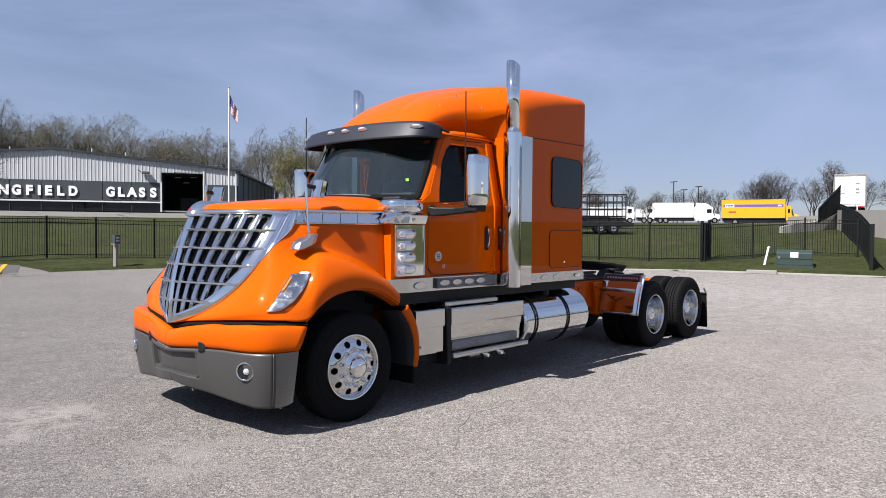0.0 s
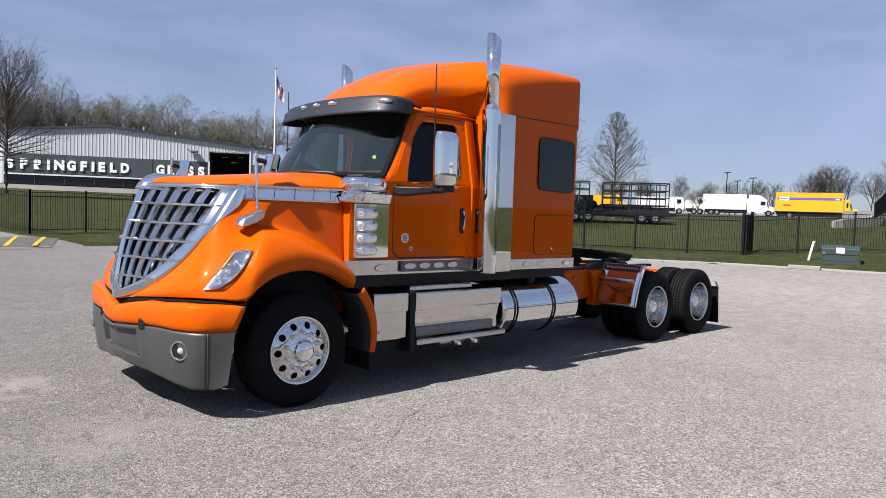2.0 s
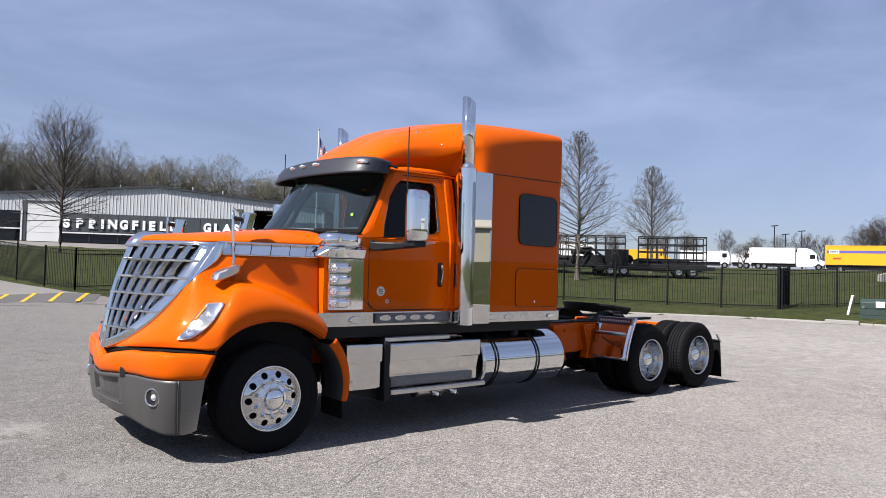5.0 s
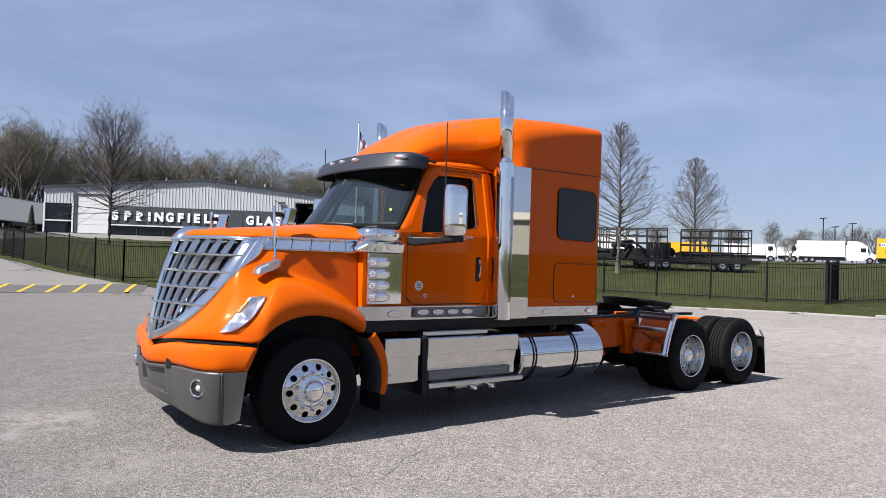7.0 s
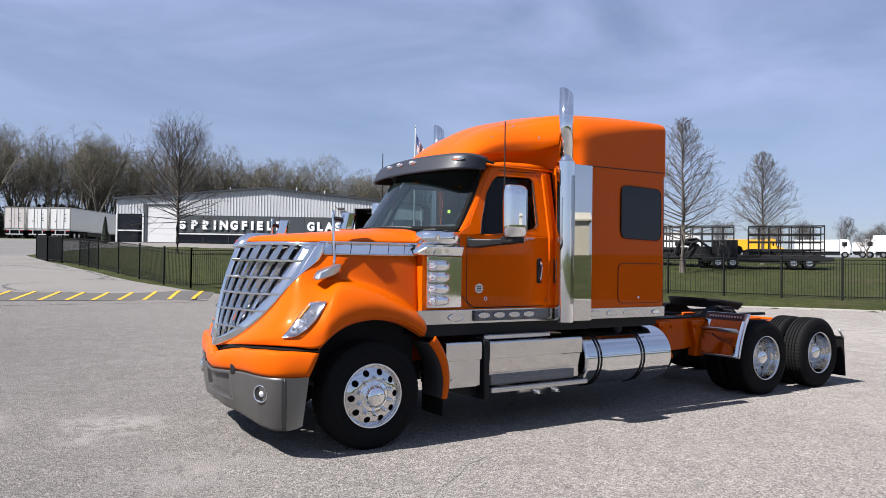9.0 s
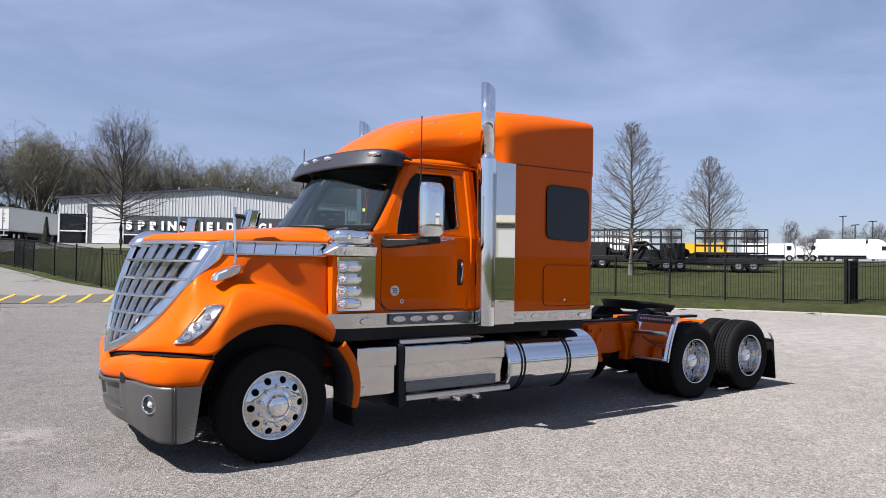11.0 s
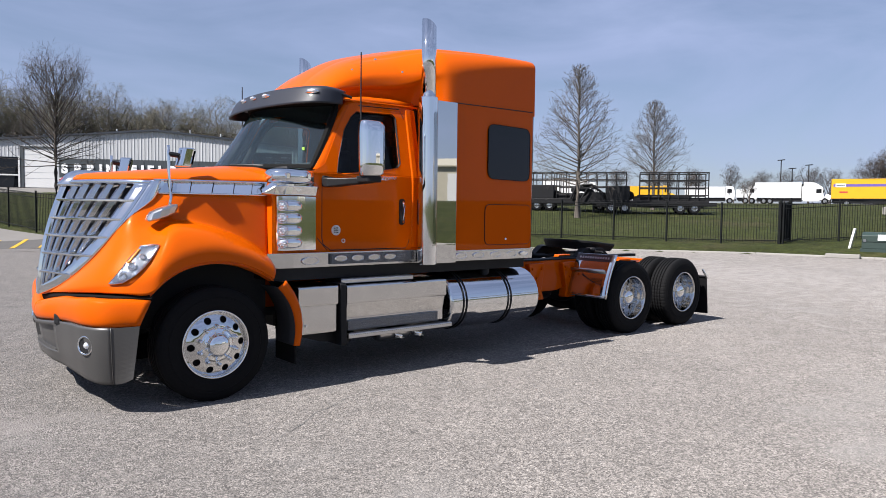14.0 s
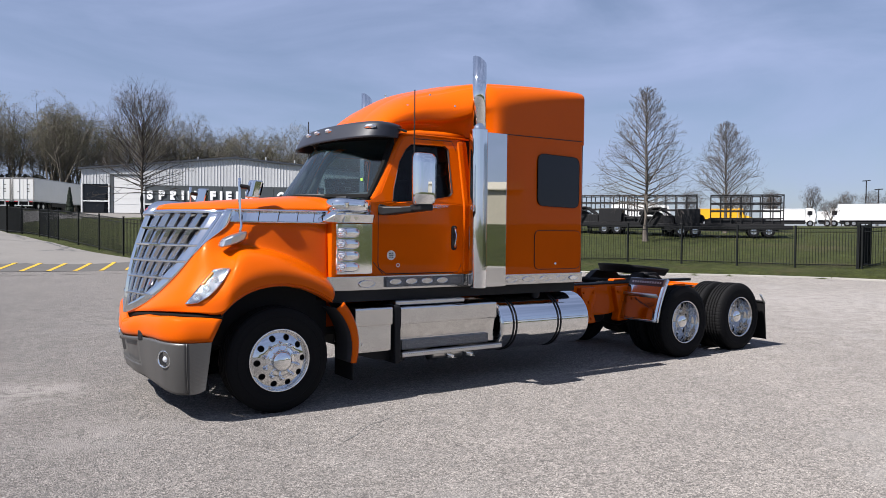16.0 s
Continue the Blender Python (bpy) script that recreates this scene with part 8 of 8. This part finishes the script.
def build_lone_tree(x, y, height, seed, label, width, low, lift, twig):
    """Straight leader with whorls of fine, rising branches; widest a third of the way up."""
    rnd = random.Random(seed)
    z = land(x, y)
    t = thing("bare_tree", label, "tree", (x, y, z), 0, "bare lawn trees")
    trunk = Wood()
    pts = [Vector((rnd.gauss(0, 0.007) * k, rnd.gauss(0, 0.007) * k, height * k / 10)) for k in range(11)]
    pts[0].z = -0.15
    trunk.limb(pts, [0.155 * height / 10 * (1.35 if k == 0 else 1.0) * (1 - k / 10.3) + 0.012 for k in range(11)], 9)
    bark = DARKBARK if 0.2 < lift < 0.5 else BARK
    part_mesh("trunk", trunk.mesh("trunk", bark), bark, t, smooth=True)
    crown = Wood()
    n = 105 if 0.2 < lift < 0.5 else 100
    for k in range(n):
        f = low + ((0.80 if 0.2 < lift < 0.5 else 0.985) - low) * ((k + rnd.random()) / n) ** 0.92
        i = min(int(f * 10), 9)
        base = pts[i].lerp(pts[i + 1], f * 10 - i)
        a = k * 2.399 + rnd.gauss(0, 0.35)
        g = (f - low) / (1 - low)
        gg = 0.34 + 0.66 * g
        form = (1 - g) ** 0.72 * min(1.0, 0.70 + 2.2 * g) if lift < 0.2 or lift > 0.5 else max((1 - 0.25 * g) * (4 * gg * (1 - gg)) ** 0.85 * 0.85, 1.05 - 2.2 * g)
        reach = width * form * (1.0 - 0.22 * g if lift < 0.2 or lift > 0.5 else 1.15) * rnd.uniform(0.70, 1.14) + 0.25
        rise = lerp(lift, 1.35, g ** 0.8) if lift < 0.2 or lift > 0.5 else lerp(0.0, 1.55, min(1.0, 2.6 * g))
        d = Vector((math.cos(a), math.sin(a), rise + rnd.gauss(0, 0.10)))
        grow(crown, rnd, base, d, reach * (1.05 if not 0.2 < lift < 0.5 else 1.0 + 0.55 * rise), (0.046 if not 0.2 < lift < 0.5 else 0.040) * (1 - 0.60 * g) * height / 10, 2, radians(40), 0.20, (6, 4), 4)
    # the outer twigs keep to the species' outline
    for i, (px, py, pz) in enumerate(crown.v):
        g = min(1.0, max(0.0, (pz / height - low) / (1 - low)))
        if lift < 0.2:
            bound = width * (0.98 * (1 - g) ** 0.78 + 0.03)
        elif lift > 0.5:
            bound = width * ((1 - g) ** 0.62 * min(1.0, 0.72 + 1.6 * g) + 0.03)
        else:
            bound = width * (max(1.08 - 2.4 * g, 0.0) + 0.03 + min(1.0, 4.0 * g) * 0.60 * max(0.0, 1 - (abs(g - 0.60) / 0.44) ** 2.2) ** 0.5)
        j = min(9, max(0, int(pz / height * 10)))
        axis = pts[j].lerp(pts[j + 1], min(1.0, pz / height * 10 - j))
        r = math.hypot(px - axis.x, py - axis.y)
        if r > bound:
            k = (bound + (0.42 if 0.2 < lift < 0.5 else 0.80) * (r - bound)) / r
            px, py = axis.x + (px - axis.x) * k, axis.y + (py - axis.y) * k
        if pz > height * 0.96:
            pz = height * 0.96 + 0.5 * (pz - height * 0.96)
        crown.v[i] = (px, py, pz)
    part_mesh("crown", crown.mesh("crown", bark), bark, t, twig)
    return t


build_lone_tree(33.4, 22.6, 9.8, 5, "bare pin oak with drooping lower limbs on the lawn", 3.7, 0.19, 0.10, "fine bare branches")
build_lone_tree(44.45, 24.45, 8.3, 8, "bare cone-shaped shade tree on the lawn by the trailers", 3.2, 0.20, 0.55, "fine bare branches")
build_lone_tree(9.58, 53.4, 10.2, 11, "bare ornamental tree standing before the metal building", 3.7, 0.24, 0.42, "fine bare branches")


def wood_template(seed, height, tall):
    """One tree of the far woods: a dark stem that parts into steep leaders, oval crown of fine twigs."""
    rnd = random.Random(seed)
    limbs = Wood()
    forks = rnd.choice((2, 3, 3, 4))
    stem = height * rnd.uniform(0.14, 0.30)
    limbs.limb([Vector((0, 0, -0.5)), Vector((rnd.gauss(0, 0.08), 0, stem * 0.6)), Vector((rnd.gauss(0, 0.2), rnd.gauss(0, 0.2), stem))], [0.24, 0.20, 0.17], 6)
    for k in range(forks):
        a = 2 * math.pi * k / forks + rnd.uniform(-0.5, 0.5)
        lean = tall * rnd.uniform(0.5, 1.1)
        d = Vector((math.cos(a) * lean, math.sin(a) * lean, 1.0))
        grow(limbs, rnd, Vector((0, 0, stem * rnd.uniform(0.75, 1.0))), d, (height - stem) * rnd.uniform(0.78, 0.98), 0.15, 3, radians(50), 0.14, (12, 8, 9), 3)
    # the outermost twigs keep to an oval crown
    mid, tall_half, wide_half = height * 0.56, height * 0.45, height * (0.18 + 0.30 * tall)
    for i, (px, py, pz) in enumerate(limbs.v):
        r = math.sqrt((px / wide_half) ** 2 + (py / wide_half) ** 2 + (max(0.0, pz - mid) / tall_half) ** 2)
        if r > 1.0:
            k = (1.0 + 0.28 * (r - 1.0)) / r
            limbs.v[i] = (px * k, py * k, mid + (pz - mid) * k if pz > mid else pz)
    return limbs


def build_woods():
    rnd = random.Random(3)
    woods = [wood_template(20 + i, 15.0, 0.22 + 0.06 * i) for i in range(5)]
    temps = [np.array(w.v) for w in woods]
    faces = [[np.array([f for f in w.f if len(f) == k]) for k in (3, 4)] for w in woods]
    spots_all = []
    for name, label, stretch in (("woodland", "leafless spring woods behind the metal building", "left"), ("far_trees", "far bare trees along the rise", "right")):
        vs, fs, base = [], [], 0
        if stretch == "left":
            spots = []
            for k in range(30):
                t = k / 29
                spots.append((lerp(-32, 13, t) + rnd.uniform(-2, 2), lerp(121, 121, t) + rnd.uniform(-5, 11), rnd.uniform(1.02, 1.24)))
            for k in range(44):
                t = k / 43
                spots.append((lerp(8, 66, t) + rnd.uniform(-1.5, 1.5), lerp(128, 116, t) + rnd.uniform(-3, 12), rnd.uniform(0.90, 1.16) * lerp(1.10, 1.0, t)))
            for k in range(18):
                t = k / 17
                spots.append((lerp(66, 92, t) + rnd.uniform(-2, 2), lerp(118, 96, t) + rnd.uniform(-4, 8), rnd.uniform(0.95, 1.25)))
            spots += [(-12, 104, 1.1), (-7.5, 106, 1.2), (-3.5, 113, 1.2), (11.0, 128, 1.15), (71, 103, 0.72), (75, 98, 0.66), (80, 96, 0.7)]
        else:
            spots = [(136.5, 42.5, 0.55), (138.6, 39.5, 0.72), (139.5, 37.5, 0.62), (138.0, 41.0, 0.66), (141.3, 30.0, 0.74), (140.5, 32.5, 0.60), (141.9, 27.8, 0.66), (143, 25, 0.6), (132.6, 55.3, 0.46), (134, 51.5, 0.50), (135.4, 48.5, 0.48), (131, 59, 0.46), (104, 47.5, 0.30), (110, 60, 0.42), (107, 64, 0.40), (128, 64, 0.5), (125, 70, 0.5), (144, 20, 0.6), (145, 14, 0.6), (122, 76, 0.5), (118, 82, 0.5)]
            spots = [(x + rnd.uniform(-0.6, 0.6) * k, y + rnd.uniform(-0.6, 0.6) * k, s * (1 - 0.06 * k)) for x, y, s in spots for k in range(3)]
        if stretch == "left":
            spots += [(x + rnd.uniform(-4, 4), y + rnd.uniform(5, 12), s * rnd.uniform(0.80, 1.0)) for x, y, s in spots[::2]]
        for x, y, s in spots:
            i = rnd.randrange(5)
            a = rnd.uniform(0, 6.28)
            c, n = math.cos(a), math.sin(a)
            v = temps[i]
            w = np.empty_like(v)
            w[:, 0] = (v[:, 0] * c - v[:, 1] * n) * s + x
            w[:, 1] = (v[:, 0] * n + v[:, 1] * c) * s + y
            w[:, 2] = v[:, 2] * s * rnd.uniform(0.93, 1.07) + land(x, y)
            vs.append(w)
            if stretch == "left":
                spots_all.append(w)
            fs += [q + base for q in faces[i]]
            base += len(v)
        me = bpy.data.meshes.new(name)
        me.from_pydata(np.concatenate(vs).tolist(), [], [f for q in fs for f in q.tolist()])
        tagged(part_mesh(name, me, TWIG if stretch == "left" else DARKBARK), label, "woods", kind="stuff")
    # bud haze: many tiny blades at the twig ends of the woods
    r2 = random.Random(9)
    gen = np.random.default_rng(9)
    blades = []
    for w in spots_all:
        low, top = w[:, 2].min(), w[:, 2].max()
        high = w[w[:, 2] > low + 0.36 * (top - low)]
        n = 4600
        p = high[gen.integers(0, len(high), n)] + gen.normal(0, 0.15, (n, 3))
        size = gen.uniform(0.03, 0.07, (n, 1))
        blades.append(np.stack([p + gen.normal(0, 0.75, (n, 3)) * size for k in range(3)], axis=1).reshape(-1, 3))
    vs = np.concatenate(blades).tolist()
    fs = np.arange(len(vs)).reshape(-1, 3).tolist()
    me = bpy.data.meshes.new("spring_buds")
    me.from_pydata(vs, [], fs)
    tagged(part_mesh("spring_buds", me, BUD), "haze of opening green-brown buds in the woods", "buds", kind="stuff")
    # thicket of slender saplings between the trunks
    vs, fs = [], []
    for k in range(5500):
        x = r2.uniform(-48, 100)
        y = (r2.uniform(116, 134) if x < 8 else r2.uniform(126, 146)) if x < 66 else lerp(126, 92, (x - 66) / 34) + r2.uniform(0, 12)
        z, h = land(x, y), r2.uniform(2.5, 7.0) * (1.0 if x < 66 else 0.8)
        dx, dy, w = r2.gauss(0, 0.07) * h, r2.gauss(0, 0.07) * h, r2.uniform(0.03, 0.075)
        i = len(vs)
        vs += [(x - w, y, z), (x + w, y, z), (x + dx, y + dy, z + h)]
        fs.append((i, i + 1, i + 2))
    me = bpy.data.meshes.new("thicket")
    me.from_pydata(vs, [], fs)
    tagged(part_mesh("thicket", me, TWIG), "bare slender saplings crowded between the trunks", "thicket", kind="stuff")
    # dark undergrowth at the foot of the woods
    vs, fs = [], []
    for k in range(34000):
        x = r2.uniform(-45, 95)
        y = (r2.uniform(112, 120) if x < 8 else r2.uniform(126, 136)) if x < 66 else lerp(128, 100, (x - 66) / 29) + r2.uniform(-3, 5)
        z = land(x, y) + ((4.4 if x < 8 else 3.4) + 2.6 * noise.noise(Vector((x * 0.12, y * 0.1, 0)))) * r2.random()
        q = r2.uniform(0.12, 0.35)
        i = len(vs)
        u, w = frame_of(Vector((r2.gauss(0, 1), r2.gauss(0, 1), r2.gauss(0, 1))))
        p = Vector((x, y, z))
        vs += [tuple(p - u * q), tuple(p + w * q), tuple(p + u * q), tuple(p - w * q)]
        fs.append((i, i + 1, i + 2, i + 3))
    me = bpy.data.meshes.new("undergrowth")
    me.from_pydata(vs, [], fs)
    tagged(part_mesh("undergrowth", me, BRUSH), "dark tangled undergrowth at the foot of the woods", "undergrowth", kind="stuff")


BRUSH = surface("dark_brush", (0.035, 0.034, 0.024), 0.9, vary=((0.3, 0.3), (3.0, 0.2)))
build_woods()


def build_evergreen(x, y, height, width):
    """Slim dark conifer: a short stem under a cone of small needle tufts."""
    rnd = random.Random(77)
    t = thing("evergreen_shrub", "slim dark green conifer beside the parked trailers", "shrub", (x, y, land(x, y)))
    stem = Wood()
    stem.limb([Vector((0, 0, -0.2)), Vector((0, 0, height * 0.5)), Vector((0, 0, height * 0.95))], [0.09, 0.06, 0.02], 7)
    part_mesh("trunk", stem.mesh("trunk", BARK), BARK, t, smooth=True)
    vs, fs = [], []
    for k in range(2600):
        f = rnd.random() ** 1.3
        r = width * 0.5 * (1 - f) ** 0.7 * min(1.0, 0.5 + 4 * f) * rnd.uniform(0.55, 1.08)
        a = rnd.uniform(0, 6.283)
        p = Vector((r * math.cos(a), r * math.sin(a), height * (0.05 + 0.95 * f)))
        u, w = frame_of(Vector((math.cos(a), math.sin(a), 0.8)) + Vector((rnd.gauss(0, 0.5), rnd.gauss(0, 0.5), rnd.gauss(0, 0.5))))
        q = rnd.uniform(0.05, 0.11)
        i = len(vs)
        vs += [tuple(p - u * q), tuple(p + w * q), tuple(p + u * q), tuple(p - w * q)]
        fs.append((i, i + 1, i + 2, i + 3))
    me = bpy.data.meshes.new("needles")
    me.from_pydata(vs, [], fs)
    tagged(part_mesh("needle_tufts", me, NEEDLES, t), kind="stuff")


NEEDLES = surface("dark_needles", (0.016, 0.024, 0.012), 0.85, vary=((1.0, 0.3), (8.0, 0.3)))
build_evergreen(7.75, 82.9, 6.40 - land(7.75, 82.9), 0.85)


def build_budding_tree(x, y, height, spread, seed):
    """A full crown of small yellow-green leaves on fine limbs."""
    rnd = random.Random(seed)
    t = thing("budding_tree", "olive-green tree in early leaf beside the building", "tree", (x, y, land(x, y)), 0, "budding trees")
    trunk, crown = Wood(), Wood()
    trunk.limb([Vector((0, 0, -0.3)), Vector((0.1, 0, height * 0.3)), Vector((0, 0.1, height * 0.62))], [0.22, 0.17, 0.09], 8)
    part_mesh("trunk", trunk.mesh("trunk", BARK), BARK, t, smooth=True)
    for k in range(26):
        a, f = k * 2.4, rnd.uniform(0.18, 0.60)
        grow(crown, rnd, Vector((0, 0, height * f)), Vector((math.cos(a), math.sin(a), 0.9 + f)), spread * rnd.uniform(0.8, 1.25), 0.06, 2, radians(38), 0.3, (7, 6), 4)
    part_mesh("branch_work", crown.mesh("branch_work", BARK), BARK, t)
    tips = [Vector(v) for v in crown.v]
    vs, fs = [], []
    for k in range(5500):
        p = rnd.choice(tips) + Vector((rnd.gauss(0, 0.28), rnd.gauss(0, 0.28), rnd.gauss(0, 0.28)))
        u, w = frame_of(Vector((rnd.gauss(0, 1), rnd.gauss(0, 1), rnd.gauss(0, 1))))
        q = rnd.uniform(0.05, 0.11)
        i = len(vs)
        vs += [tuple(p - u * q), tuple(p + w * q * 0.7), tuple(p + u * q), tuple(p - w * q * 0.7)]
        fs.append((i, i + 1, i + 2, i + 3))
    me = bpy.data.meshes.new("leaves")
    me.from_pydata(vs, [], fs)
    tagged(part_mesh("leaf_haze", me, OLIVE, t), kind="stuff")


OLIVE = surface("young_olive_leaves", (0.135, 0.125, 0.030), 0.8, vary=((0.4, 0.25), (4.0, 0.2)))
build_budding_tree(59.7, 83.3, 11.0, 3.6, 31)
build_budding_tree(63.5, 84.0, 8.5, 3.0, 32)
